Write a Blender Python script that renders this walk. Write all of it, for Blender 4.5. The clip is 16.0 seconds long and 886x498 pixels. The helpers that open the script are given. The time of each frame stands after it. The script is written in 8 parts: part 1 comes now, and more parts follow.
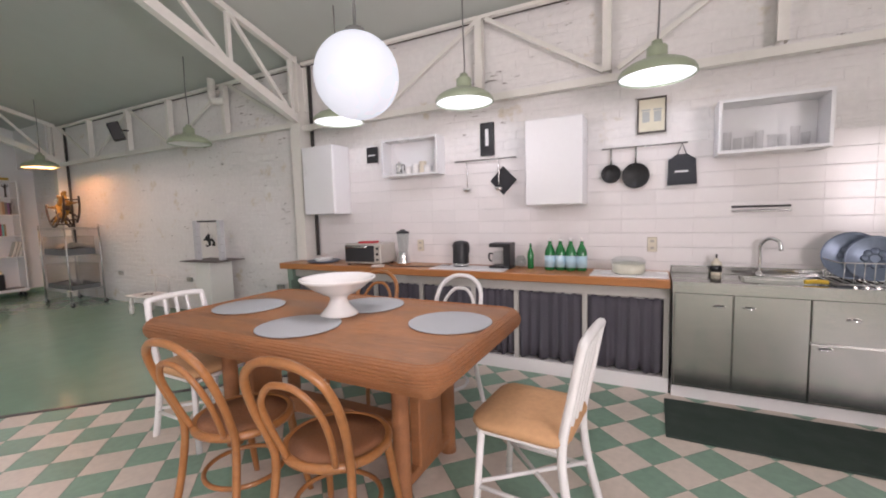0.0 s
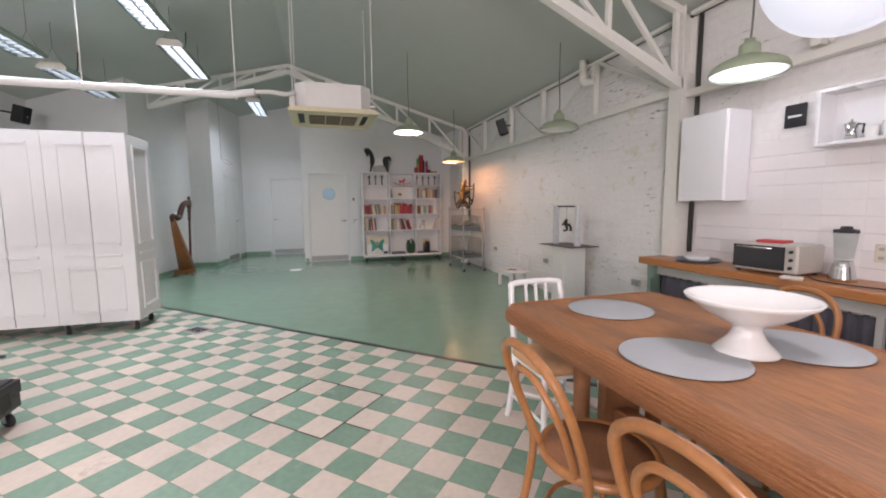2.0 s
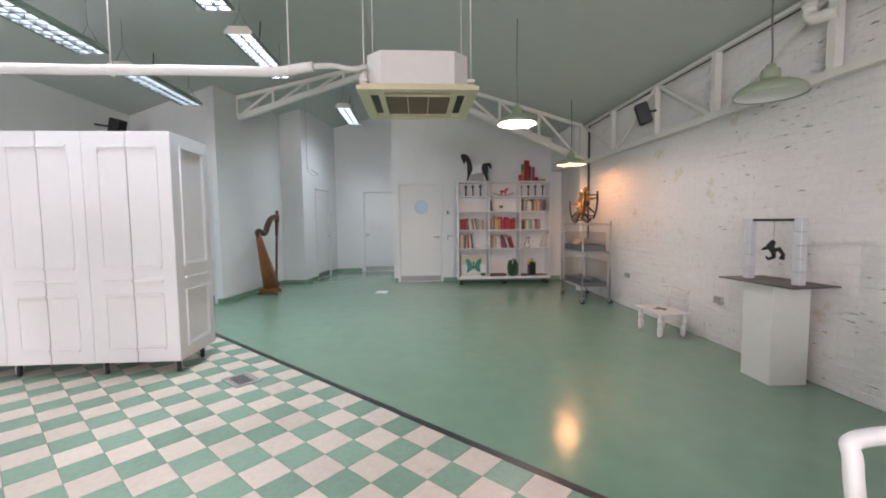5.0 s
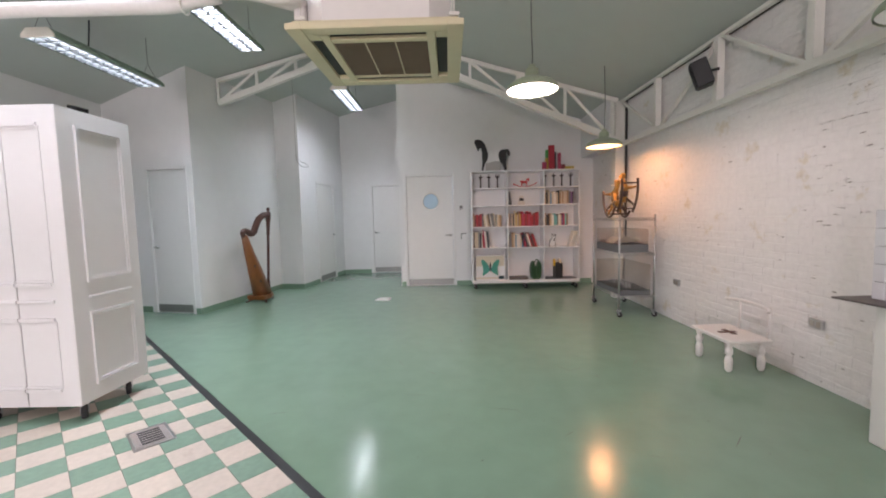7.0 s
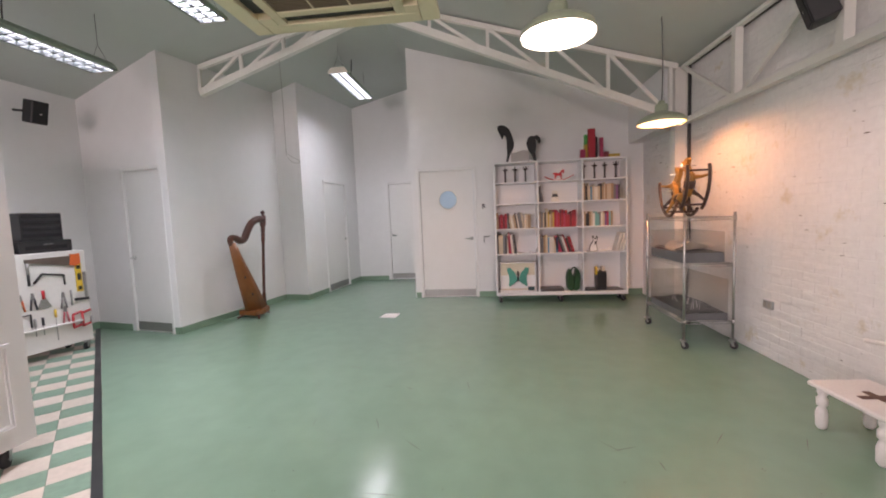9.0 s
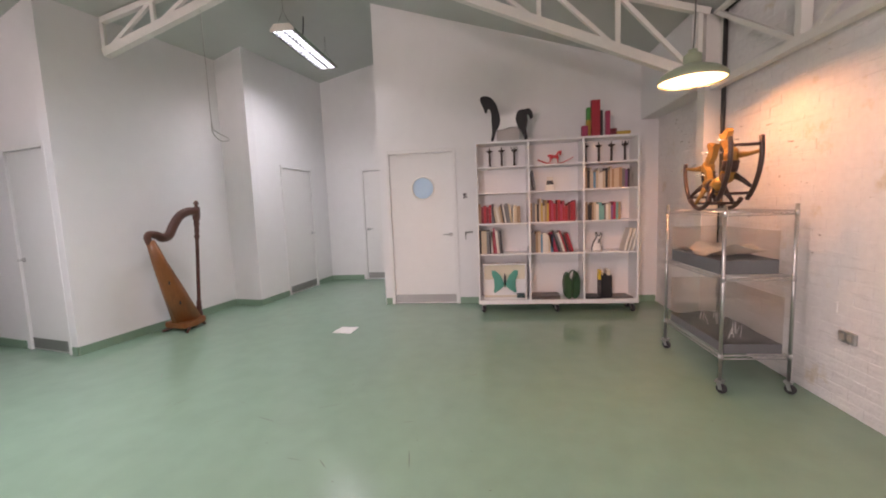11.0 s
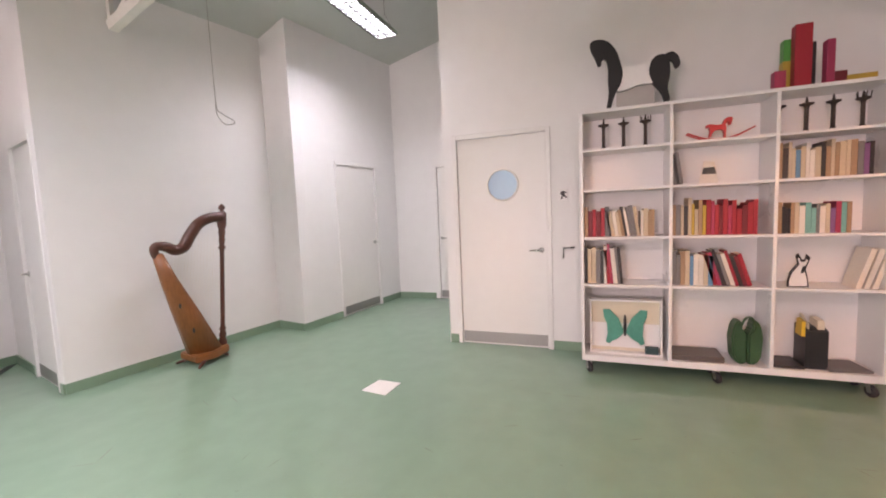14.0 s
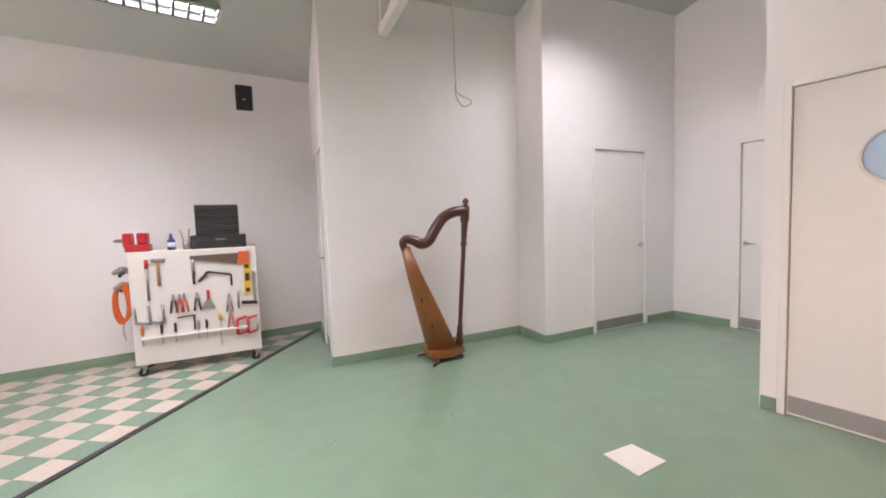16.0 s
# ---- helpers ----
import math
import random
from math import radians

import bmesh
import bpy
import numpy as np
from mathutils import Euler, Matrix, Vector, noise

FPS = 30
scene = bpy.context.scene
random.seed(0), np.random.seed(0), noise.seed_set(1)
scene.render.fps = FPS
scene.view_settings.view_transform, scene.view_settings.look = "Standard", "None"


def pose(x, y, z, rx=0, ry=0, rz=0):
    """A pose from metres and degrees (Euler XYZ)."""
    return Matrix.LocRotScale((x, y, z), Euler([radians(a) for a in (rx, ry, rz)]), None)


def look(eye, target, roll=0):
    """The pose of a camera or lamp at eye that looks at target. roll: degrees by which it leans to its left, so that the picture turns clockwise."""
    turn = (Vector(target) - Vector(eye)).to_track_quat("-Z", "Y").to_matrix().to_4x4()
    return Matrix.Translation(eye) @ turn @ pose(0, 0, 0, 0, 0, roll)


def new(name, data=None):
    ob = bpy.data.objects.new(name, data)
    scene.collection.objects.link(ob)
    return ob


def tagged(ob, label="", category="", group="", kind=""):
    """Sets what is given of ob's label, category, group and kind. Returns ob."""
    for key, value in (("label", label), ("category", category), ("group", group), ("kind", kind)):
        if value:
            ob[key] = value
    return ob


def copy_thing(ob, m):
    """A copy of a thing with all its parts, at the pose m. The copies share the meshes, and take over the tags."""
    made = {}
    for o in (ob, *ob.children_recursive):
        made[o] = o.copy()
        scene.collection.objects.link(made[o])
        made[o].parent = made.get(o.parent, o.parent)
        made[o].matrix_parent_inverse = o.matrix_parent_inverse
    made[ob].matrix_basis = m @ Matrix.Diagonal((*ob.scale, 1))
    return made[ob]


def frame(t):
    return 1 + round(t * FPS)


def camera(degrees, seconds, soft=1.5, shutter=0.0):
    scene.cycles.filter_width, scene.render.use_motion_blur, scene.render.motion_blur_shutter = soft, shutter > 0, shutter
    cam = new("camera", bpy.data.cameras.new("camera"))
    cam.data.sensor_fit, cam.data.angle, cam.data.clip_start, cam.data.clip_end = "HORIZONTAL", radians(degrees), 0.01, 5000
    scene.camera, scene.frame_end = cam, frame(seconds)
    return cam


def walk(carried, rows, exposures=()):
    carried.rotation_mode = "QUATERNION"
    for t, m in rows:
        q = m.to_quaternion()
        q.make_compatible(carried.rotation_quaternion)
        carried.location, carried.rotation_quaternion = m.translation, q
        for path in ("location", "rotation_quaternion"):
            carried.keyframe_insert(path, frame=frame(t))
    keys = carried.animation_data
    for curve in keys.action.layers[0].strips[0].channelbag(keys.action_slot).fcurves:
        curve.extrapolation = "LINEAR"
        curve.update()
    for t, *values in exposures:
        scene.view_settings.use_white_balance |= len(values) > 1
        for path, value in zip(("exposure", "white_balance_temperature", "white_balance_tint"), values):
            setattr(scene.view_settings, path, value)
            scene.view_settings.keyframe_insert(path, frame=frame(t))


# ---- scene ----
cam = camera(94.5, 16.0, soft=1.9)
PATH = [
    (0, (0.188, 0.304, 1.354), (-0.725, 2.074, 1.179), -1.6),
    (0.5, (0.117, 0.389, 1.35), (-1.146, 1.929, 1.169), -1.1),
    (1, (0.015, 0.484, 1.362), (-1.559, 1.702, 1.17), -0.9),
    (1.5, (-0.079, 0.52, 1.36), (-1.863, 1.4, 1.153), -0.8),
    (2, (-0.289, 0.541, 1.356), (-2.193, 1.116, 1.145), -0.5),
    (2.5, (-0.526, 0.535, 1.349), (-2.485, 0.882, 1.148), -0.4),
    (3, (-0.751, 0.577, 1.351), (-2.731, 0.791, 1.163), -0.3),
    (3.5, (-1.02, 0.656, 1.375), (-3.008, 0.808, 1.209), -0.2),
    (4, (-1.263, 0.677, 1.352), (-3.252, 0.812, 1.189), 0.0),
    (4.5, (-1.539, 0.689, 1.372), (-3.53, 0.82, 1.238), -0.3),
    (5, (-1.78, 0.746, 1.352), (-3.772, 0.863, 1.215), -0.6),
    (7.5, (-3.102, 1.226, 1.374), (-5.096, 1.148, 1.231), -1.5),
    (8, (-3.383, 1.298, 1.383), (-5.375, 1.171, 1.254), -1.6),
    (8.5, (-3.666, 1.367, 1.374), (-5.652, 1.194, 1.217), -1.7),
    (9, (-3.944, 1.454, 1.405), (-5.925, 1.234, 1.241), -2.3),
    (11.5, (-5.376, 1.763, 1.406), (-7.35, 1.529, 1.191), -2.2),
    (12, (-5.649, 1.724, 1.405), (-7.626, 1.503, 1.201), -2.1),
    (12.5, (-5.961, 1.801, 1.404), (-7.93, 1.507, 1.215), -2.2),
    (13, (-6.23, 1.798, 1.405), (-8.187, 1.428, 1.217), -2.4),
    (13.5, (-6.519, 1.742, 1.386), (-8.446, 1.237, 1.213), -2.3),
    (14, (-6.749, 1.687, 1.408), (-8.614, 0.985, 1.231), -2.4),
    (14.5, (-6.96, 1.626, 1.388), (-8.719, 0.691, 1.215), -2.4),
    (15, (-7.174, 1.56, 1.392), (-8.788, 0.39, 1.225), -2.0),
    (15.5, (-7.358, 1.458, 1.4), (-8.757, 0.039, 1.226), -2.3),
    (16, (-7.503, 1.289, 1.374), (-8.614, -0.369, 1.235), -1.9),
]
EXPOSURES = [(0.0, -0.02, 6450.0, 28.0), (3.0, 0.18, 6350.0, 28.0), (5.0, 0.24, 6250.0, 26.0), (9.0, 0.42, 6800.0, 38.0), (12.5, 0.66, 7100.0, 43.0), (14.0, 0.93, 7200.0, 44.0), (15.0, 0.98, 7200.0, 44.0), (16.0, 0.82, 7250.0, 42.0)]
walk(cam, [(t, look(eye, target, roll)) for t, eye, target, roll in PATH], EXPOSURES)

# ---- light ----
world = bpy.data.worlds.new("world")
scene.world = world
world.use_nodes = True
sky = world.node_tree.nodes.new("ShaderNodeTexSky")
sky.sky_type = "NISHITA"
sky.sun_disc = False
sky.sun_elevation, sky.sun_rotation = radians(38), radians(60)
world.node_tree.links.new(sky.outputs[0], world.node_tree.nodes["Background"].inputs[0])
world.node_tree.nodes["Background"].inputs[1].default_value = 0.12
TUBE_WATTS, SIDE_TUBE_WATTS, ADDED_TUBE_WATTS, GLOBE, PENDANT, WARM, ADDED_WINDOW = 54.0, 28.0, 28.0, 30.0, 4.0, 23.0, 215.0


def lamp(name, kind, place, watts, colour, size=0.1, target=None, size_y=None):
    data = bpy.data.lights.new(name, kind)
    data.energy, data.color = watts, colour
    if kind == "AREA":
        data.shape = "RECTANGLE"
        data.size, data.size_y = size, size_y or size
    elif kind == "POINT":
        data.shadow_soft_size = size
    ob = new(name, data)
    ob.matrix_world = look(place, target) if target else Matrix.Translation(place)
    return ob


# ---- materials ----
def surf(name, colour, rough=0.5, metal=0.0, vary=0.06, scale=6.0, bump=0.0, bscale=60.0, stain=None, spread=0.0, coat=0.0, alpha=None, emit=None, power=0.0, per_object=0.0, stretch=None):
    """A surface with broad and fine variation of tone, stains of their own, and fine relief."""
    m = bpy.data.materials.new(name)
    m.use_nodes = True
    n, l = m.node_tree.nodes, m.node_tree.links
    b = n["Principled BSDF"]
    b.inputs["Roughness"].default_value, b.inputs["Metallic"].default_value = rough, metal
    b.inputs["Coat Weight"].default_value = coat
    source = n.new("ShaderNodeNewGeometry").outputs["Position"]
    if stretch:
        mp = n.new("ShaderNodeMapping")
        mp.inputs["Scale"].default_value = stretch
        l.new(source, mp.inputs["Vector"])
        source = mp.outputs[0]
    big, fine = n.new("ShaderNodeTexNoise"), n.new("ShaderNodeTexNoise")
    for t, s, d in ((big, scale * 0.25, 4.0), (fine, scale * 4.0, 6.0)):
        t.inputs["Scale"].default_value, t.inputs["Detail"].default_value = s, d
        l.new(source, t.inputs["Vector"])
    mix = n.new("ShaderNodeMath")
    mix.operation = "ADD"
    l.new(big.outputs[0], mix.inputs[0])
    l.new(fine.outputs[0], mix.inputs[1])
    ramp = n.new("ShaderNodeMapRange")
    ramp.inputs[1].default_value, ramp.inputs[2].default_value = 0.6, 1.4
    ramp.inputs[3].default_value, ramp.inputs[4].default_value = 1 - vary, 1 + vary
    l.new(mix.outputs[0], ramp.inputs[0])
    tint = n.new("ShaderNodeVectorMath")
    tint.operation = "SCALE"
    tint.inputs[0].default_value = colour
    l.new(ramp.outputs[0], tint.inputs["Scale"])
    out = tint.outputs[0]
    if per_object:
        info, mul, sc2 = n.new("ShaderNodeObjectInfo"), n.new("ShaderNodeMapRange"), n.new("ShaderNodeVectorMath")
        mul.inputs[3].default_value, mul.inputs[4].default_value = 1 - per_object, 1 + per_object
        sc2.operation = "SCALE"
        l.new(info.outputs["Random"], mul.inputs[0])
        l.new(out, sc2.inputs[0])
        l.new(mul.outputs[0], sc2.inputs["Scale"])
        out = sc2.outputs[0]
    if stain:
        st, sr, mx = n.new("ShaderNodeTexNoise"), n.new("ShaderNodeMapRange"), n.new("ShaderNodeMix")
        st.inputs["Scale"].default_value, st.inputs["Detail"].default_value, st.inputs["Roughness"].default_value = scale * 0.6, 9.0, 0.65
        l.new(source, st.inputs["Vector"])
        sr.inputs[1].default_value, sr.inputs[2].default_value = 0.66 - spread, 0.74 - spread
        l.new(st.outputs[0], sr.inputs[0])
        mx.data_type = "RGBA"
        l.new(sr.outputs[0], mx.inputs[0])
        l.new(out, mx.inputs[6])
        mx.inputs[7].default_value = (*stain, 1)
        out = mx.outputs[2]
    l.new(out, b.inputs["Base Color"])
    rr = n.new("ShaderNodeMapRange")
    rr.inputs[1].default_value, rr.inputs[2].default_value = 0.3, 0.7
    rr.inputs[3].default_value, rr.inputs[4].default_value = max(0.02, rough * 0.82), min(1.0, rough * 1.18)
    l.new(big.outputs[0], rr.inputs[0])
    l.new(rr.outputs[0], b.inputs["Roughness"])
    if bump:
        bn, bt = n.new("ShaderNodeBump"), n.new("ShaderNodeTexNoise")
        bt.inputs["Scale"].default_value, bt.inputs["Detail"].default_value = bscale, 5.0
        l.new(source, bt.inputs["Vector"])
        bn.inputs["Strength"].default_value, bn.inputs["Distance"].default_value = bump, 0.01
        l.new(bt.outputs[0], bn.inputs["Height"])
        l.new(bn.outputs[0], b.inputs["Normal"])
    if emit:
        b.inputs["Emission Color"].default_value, b.inputs["Emission Strength"].default_value = (*emit, 1), power
    if alpha is not None:
        b.inputs["Transmission Weight"].default_value = 1.0
        b.inputs["IOR"].default_value = alpha
    return m


WHITE = surf("white_plaster", (0.78, 0.775, 0.77), 0.6, vary=0.025, scale=1.5, bump=0.12, bscale=25)
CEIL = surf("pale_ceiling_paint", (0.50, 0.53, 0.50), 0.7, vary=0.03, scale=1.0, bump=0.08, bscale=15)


def brick_paint(name, colour, bare, flecks):
    """Thick uneven whitewash: streaks along the courses, chips that bare the dark brick, yellowed patches."""
    m = surf(name, colour, 0.72, vary=0.07, scale=5, bump=0.0, stain=(0.66, 0.60, 0.50), spread=0.06)
    n, l = m.node_tree.nodes, m.node_tree.links
    b = n["Principled BSDF"]
    geo, mp = n.new("ShaderNodeNewGeometry"), n.new("ShaderNodeMapping")
    mp.inputs["Scale"].default_value = (0.30, 1.0, 1.6)
    l.new(geo.outputs["Position"], mp.inputs["Vector"])
    chip, level, mix = n.new("ShaderNodeTexNoise"), n.new("ShaderNodeMapRange"), n.new("ShaderNodeMix")
    chip.inputs["Scale"].default_value, chip.inputs["Detail"].default_value, chip.inputs["Roughness"].default_value = 24.0, 6.0, 0.6
    level.inputs[1].default_value, level.inputs[2].default_value = flecks, flecks + 0.05
    area, gate = n.new("ShaderNodeTexNoise"), n.new("ShaderNodeMath")
    area.inputs["Scale"].default_value, area.inputs["Detail"].default_value = 0.9, 3.0
    gate.operation = "MULTIPLY_ADD"
    gate.inputs[1].default_value, gate.inputs[2].default_value = 0.35, -0.17
    total = n.new("ShaderNodeMath")
    total.operation = "ADD"
    l.new(mp.outputs[0], chip.inputs["Vector"])
    l.new(geo.outputs["Position"], area.inputs["Vector"])
    l.new(area.outputs[0], gate.inputs[0])
    l.new(chip.outputs[0], total.inputs[0])
    l.new(gate.outputs[0], total.inputs[1])
    l.new(total.outputs[0], level.inputs[0])
    mix.data_type = "RGBA"
    old = b.inputs["Base Color"].links[0].from_socket
    l.new(level.outputs[0], mix.inputs[0])
    l.new(old, mix.inputs[6])
    mix.inputs[7].default_value = (*bare, 1)
    l.new(mix.outputs[2], b.inputs["Base Color"])
    rough, fine, add = n.new("ShaderNodeTexNoise"), n.new("ShaderNodeTexNoise"), n.new("ShaderNodeMath")
    rough.inputs["Scale"].default_value, rough.inputs["Detail"].default_value = 13.0, 5.0
    fine.inputs["Scale"].default_value, fine.inputs["Detail"].default_value = 60.0, 4.0
    l.new(mp.outputs[0], rough.inputs["Vector"])
    l.new(geo.outputs["Position"], fine.inputs["Vector"])
    add.operation = "MULTIPLY_ADD"
    add.inputs[1].default_value = 0.3
    l.new(fine.outputs[0], add.inputs[0])
    l.new(rough.outputs[0], add.inputs[2])
    low = n.new("ShaderNodeMath")
    low.operation = "SUBTRACT"
    l.new(add.outputs[0], low.inputs[0])
    l.new(level.outputs[0], low.inputs[1])
    bump = n.new("ShaderNodeBump")
    bump.inputs["Strength"].default_value, bump.inputs["Distance"].default_value = 0.9, 0.014
    l.new(low.outputs[0], bump.inputs["Height"])
    l.new(bump.outputs[0], b.inputs["Normal"])
    return m


BRICKPAINT = brick_paint("whitewashed_brick", (0.78, 0.76, 0.745), (0.30, 0.25, 0.225), 0.70)
MORTAR = brick_paint("painted_mortar", (0.77, 0.75, 0.735), (0.33, 0.28, 0.25), 0.68)
STEELPAINT = surf("cream_painted_steel", (0.78, 0.76, 0.71), 0.45, vary=0.04, scale=5, bump=0.05)
EPOXY = surf("green_epoxy_floor", (0.195, 0.312, 0.228), 0.17, vary=0.08, scale=1.3, bump=0.06, bscale=7)
SKIRT = surf("green_skirting_paint", (0.19, 0.31, 0.22), 0.35, vary=0.05, scale=4)
TILE_G = surf("green_cement_tile", (0.19, 0.315, 0.235), 0.42, vary=0.15, scale=7, bump=0.08, bscale=40, stain=(0.27, 0.37, 0.29), spread=0.03, per_object=0.09)
TILE_W = surf("cream_cement_tile", (0.62, 0.535, 0.46), 0.42, vary=0.10, scale=7, bump=0.08, bscale=40, stain=(0.52, 0.43, 0.36), spread=0.03, per_object=0.06)
GROUT = surf("grey_grout", (0.20, 0.21, 0.17), 0.85, vary=0.15, scale=9, bump=0.3)
BLACKSTRIP = surf("black_floor_strip", (0.022, 0.024, 0.026), 0.4, vary=0.2, scale=12)
DOORPAINT = surf("white_door_paint", (0.76, 0.755, 0.74), 0.38, vary=0.02, scale=3, bump=0.03)
STEEL = surf("brushed_steel", (0.40, 0.40, 0.385), 0.14, 1.0, vary=0.06, scale=12, bump=0.05, bscale=120, stretch=(1, 1, 14))
KICK = surf("scuffed_kick_steel", (0.34, 0.34, 0.33), 0.5, 0.8, vary=0.1, scale=14, bump=0.05, bscale=120, stretch=(14, 14, 1))
CHROME = surf("chrome", (0.72, 0.72, 0.72), 0.15, 1.0, vary=0.03, scale=20)
GALV = surf("galvanised_wire", (0.50, 0.50, 0.50), 0.35, 1.0, vary=0.06, scale=20)
BLACK = surf("black_plastic", (0.018, 0.018, 0.02), 0.42, vary=0.2, scale=20)
RUBBER = surf("dark_rubber", (0.03, 0.03, 0.032), 0.75, vary=0.2, scale=20)


def thin_glass(name, tint, gloss):
    """Thin clear sheet: light passes, and the surface gleams by Fresnel."""
    m = bpy.data.materials.new(name)
    m.use_nodes = True
    n, l = m.node_tree.nodes, m.node_tree.links
    n.remove(n["Principled BSDF"])
    clear, shine, mix, fres = n.new("ShaderNodeBsdfTransparent"), n.new("ShaderNodeBsdfGlossy"), n.new("ShaderNodeMixShader"), n.new("ShaderNodeLayerWeight")
    clear.inputs[0].default_value = (*tint, 1)
    shine.inputs["Roughness"].default_value = gloss
    steep, rise = n.new("ShaderNodeMath"), n.new("ShaderNodeMapRange")
    steep.operation, steep.inputs[1].default_value = "POWER", 4.0
    l.new(fres.outputs["Facing"], steep.inputs[0])
    rise.inputs[3].default_value, rise.inputs[4].default_value = 0.035, 0.55
    l.new(steep.outputs[0], rise.inputs[0])
    l.new(rise.outputs[0], mix.inputs[0])
    l.new(clear.outputs[0], mix.inputs[1])
    l.new(shine.outputs[0], mix.inputs[2])
    l.new(mix.outputs[0], n["Material Output"].inputs[0])
    return m


GLASSWARE = thin_glass("thin_clear_glass", (0.985, 0.985, 0.985), 0.03)
GLASS = thin_glass("clear_glass", (0.93, 0.95, 0.95), 0.04)
TILE_K = surf("white_glazed_tile", (0.80, 0.765, 0.755), 0.16, vary=0.02, scale=5, bump=0.05, bscale=18, per_object=0.025)
PALEGREEN = surf("sage_enamel", (0.33, 0.385, 0.27), 0.35, vary=0.05, scale=9, coat=0.2)
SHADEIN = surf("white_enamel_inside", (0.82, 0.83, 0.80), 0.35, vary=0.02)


# ---- mesh helpers ----
def box(bm, x0, x1, y0, y1, z0, z1, bevel=0.0, m=None, segs=1):
    r = bmesh.ops.create_cube(bm, size=1.0, matrix=Matrix.Translation(((x0 + x1) / 2, (y0 + y1) / 2, (z0 + z1) / 2)) @ Matrix.Diagonal((x1 - x0, y1 - y0, z1 - z0, 1)))
    vs = r["verts"]
    if bevel:
        es = {e for v in vs for e in v.link_edges}
        vs = list({v for f in bmesh.ops.bevel(bm, geom=list(es), offset=bevel, segments=segs, affect="EDGES", profile=0.5)["faces"] for v in f.verts} | {v for v in vs if v.is_valid})
    if m is not None:
        bmesh.ops.transform(bm, matrix=m, verts=vs)
    return bm


def tube(bm, pts, r, segs=8, closed=False):
    """A round bar swept along the points; r is one radius or one for each point."""
    pts = [Vector(p) for p in pts]
    n = len(pts)
    rr = r if isinstance(r, (list, tuple)) else [r] * n
    rings, side = [], None
    for i, p in enumerate(pts):
        a = pts[i - 1] if i or closed else p
        c = pts[(i + 1) % n] if i < n - 1 or closed else p
        d = (c - a).normalized()
        if side is None:
            side = d.orthogonal().normalized()
        side = (side - d * side.dot(d)).normalized()
        up = d.cross(side)
        rings.append([bm.verts.new(p + (side * math.cos(2 * math.pi * k / segs) + up * math.sin(2 * math.pi * k / segs)) * rr[i]) for k in range(segs)])
    for i in range(n if closed else n - 1):
        a, c = rings[i], rings[(i + 1) % n]
        for k in range(segs):
            bm.faces.new((a[k], a[(k + 1) % segs], c[(k + 1) % segs], c[k])).smooth = True
    if not closed:
        bm.faces.new(rings[0][::-1])
        bm.faces.new(rings[-1])
    return bm


def bar(bm, a, b, w, h=None):
    """A straight square bar between two points."""
    a, b, h = Vector(a), Vector(b), h or w
    d = (b - a).normalized()
    s = d.cross(Vector((0, 0, 1)))
    s = (s if s.length > 0.01 else Vector((1, 0, 0))).normalized()
    u = s.cross(d)
    v = [bm.verts.new(p + s * i * w / 2 + u * j * h / 2) for p in (a, b) for i, j in ((-1, -1), (1, -1), (1, 1), (-1, 1))]
    for q in ((3, 2, 1, 0), (4, 5, 6, 7), (0, 1, 5, 4), (1, 2, 6, 5), (2, 3, 7, 6), (3, 0, 4, 7)):
        bm.faces.new([v[i] for i in q])
    return bm


def lathe(bm, profile, segs=24, at=(0, 0, 0), ends=True):
    """A turned shape from (radius, height) pairs."""
    rings = []
    for r, z in profile:
        rings.append([bm.verts.new((at[0] + r * math.cos(2 * math.pi * k / segs), at[1] + r * math.sin(2 * math.pi * k / segs), at[2] + z)) for k in range(segs)])
    for a, c in zip(rings, rings[1:]):
        for k in range(segs):
            bm.faces.new((a[k], a[(k + 1) % segs], c[(k + 1) % segs], c[k])).smooth = True
    if ends and profile[0][0] > 1e-4:
        bm.faces.new(rings[0][::-1])
    if ends and profile[-1][0] > 1e-4:
        bm.faces.new(rings[-1])
    bmesh.ops.remove_doubles(bm, verts=[v for g in (rings[0], rings[-1]) for v in g], dist=1e-5)
    return bm


def slab(bm, outline, y0, y1, axis="y"):
    """A flat outline of (a, b) pairs given a thickness along an axis."""
    def at(a, b, c):
        return {"y": (a, c, b), "x": (c, a, b), "z": (a, b, c)}[axis]
    f, g = [bm.verts.new(at(a, b, y0)) for a, b in outline], [bm.verts.new(at(a, b, y1)) for a, b in outline]
    bm.faces.new(f)
    bm.faces.new(g[::-1])
    for i in range(len(f)):
        j = (i + 1) % len(f)
        bm.faces.new((f[j], f[i], g[i], g[j]))
    bmesh.ops.recalc_face_normals(bm, faces=bm.faces)
    return bm


def curve_pts(pts, n=6, closed=False):
    """Points on a smooth curve through the given ones."""
    pts, out = [Vector(p) for p in pts], []
    k = len(pts)
    for i in range(k if closed else k - 1):
        p0, p1, p2, p3 = (pts[(i + d) % k] if closed else pts[min(max(i + d, 0), k - 1)] for d in (-1, 0, 1, 2))
        for j in range(n):
            t = j / n
            out.append(0.5 * ((2 * p1) + (p2 - p0) * t + (2 * p0 - 5 * p1 + 4 * p2 - p3) * t * t + (3 * p1 - p0 - 3 * p2 + p3) * t ** 3))
    return out if closed else out + [pts[-1]]


def mesh_of(name, bm, material):
    bmesh.ops.recalc_face_normals(bm, faces=bm.faces)
    me = bpy.data.meshes.new(name)
    bm.to_mesh(me)
    bm.free()
    for m in material if isinstance(material, (list, tuple)) else [material]:
        me.materials.append(m)
    return me


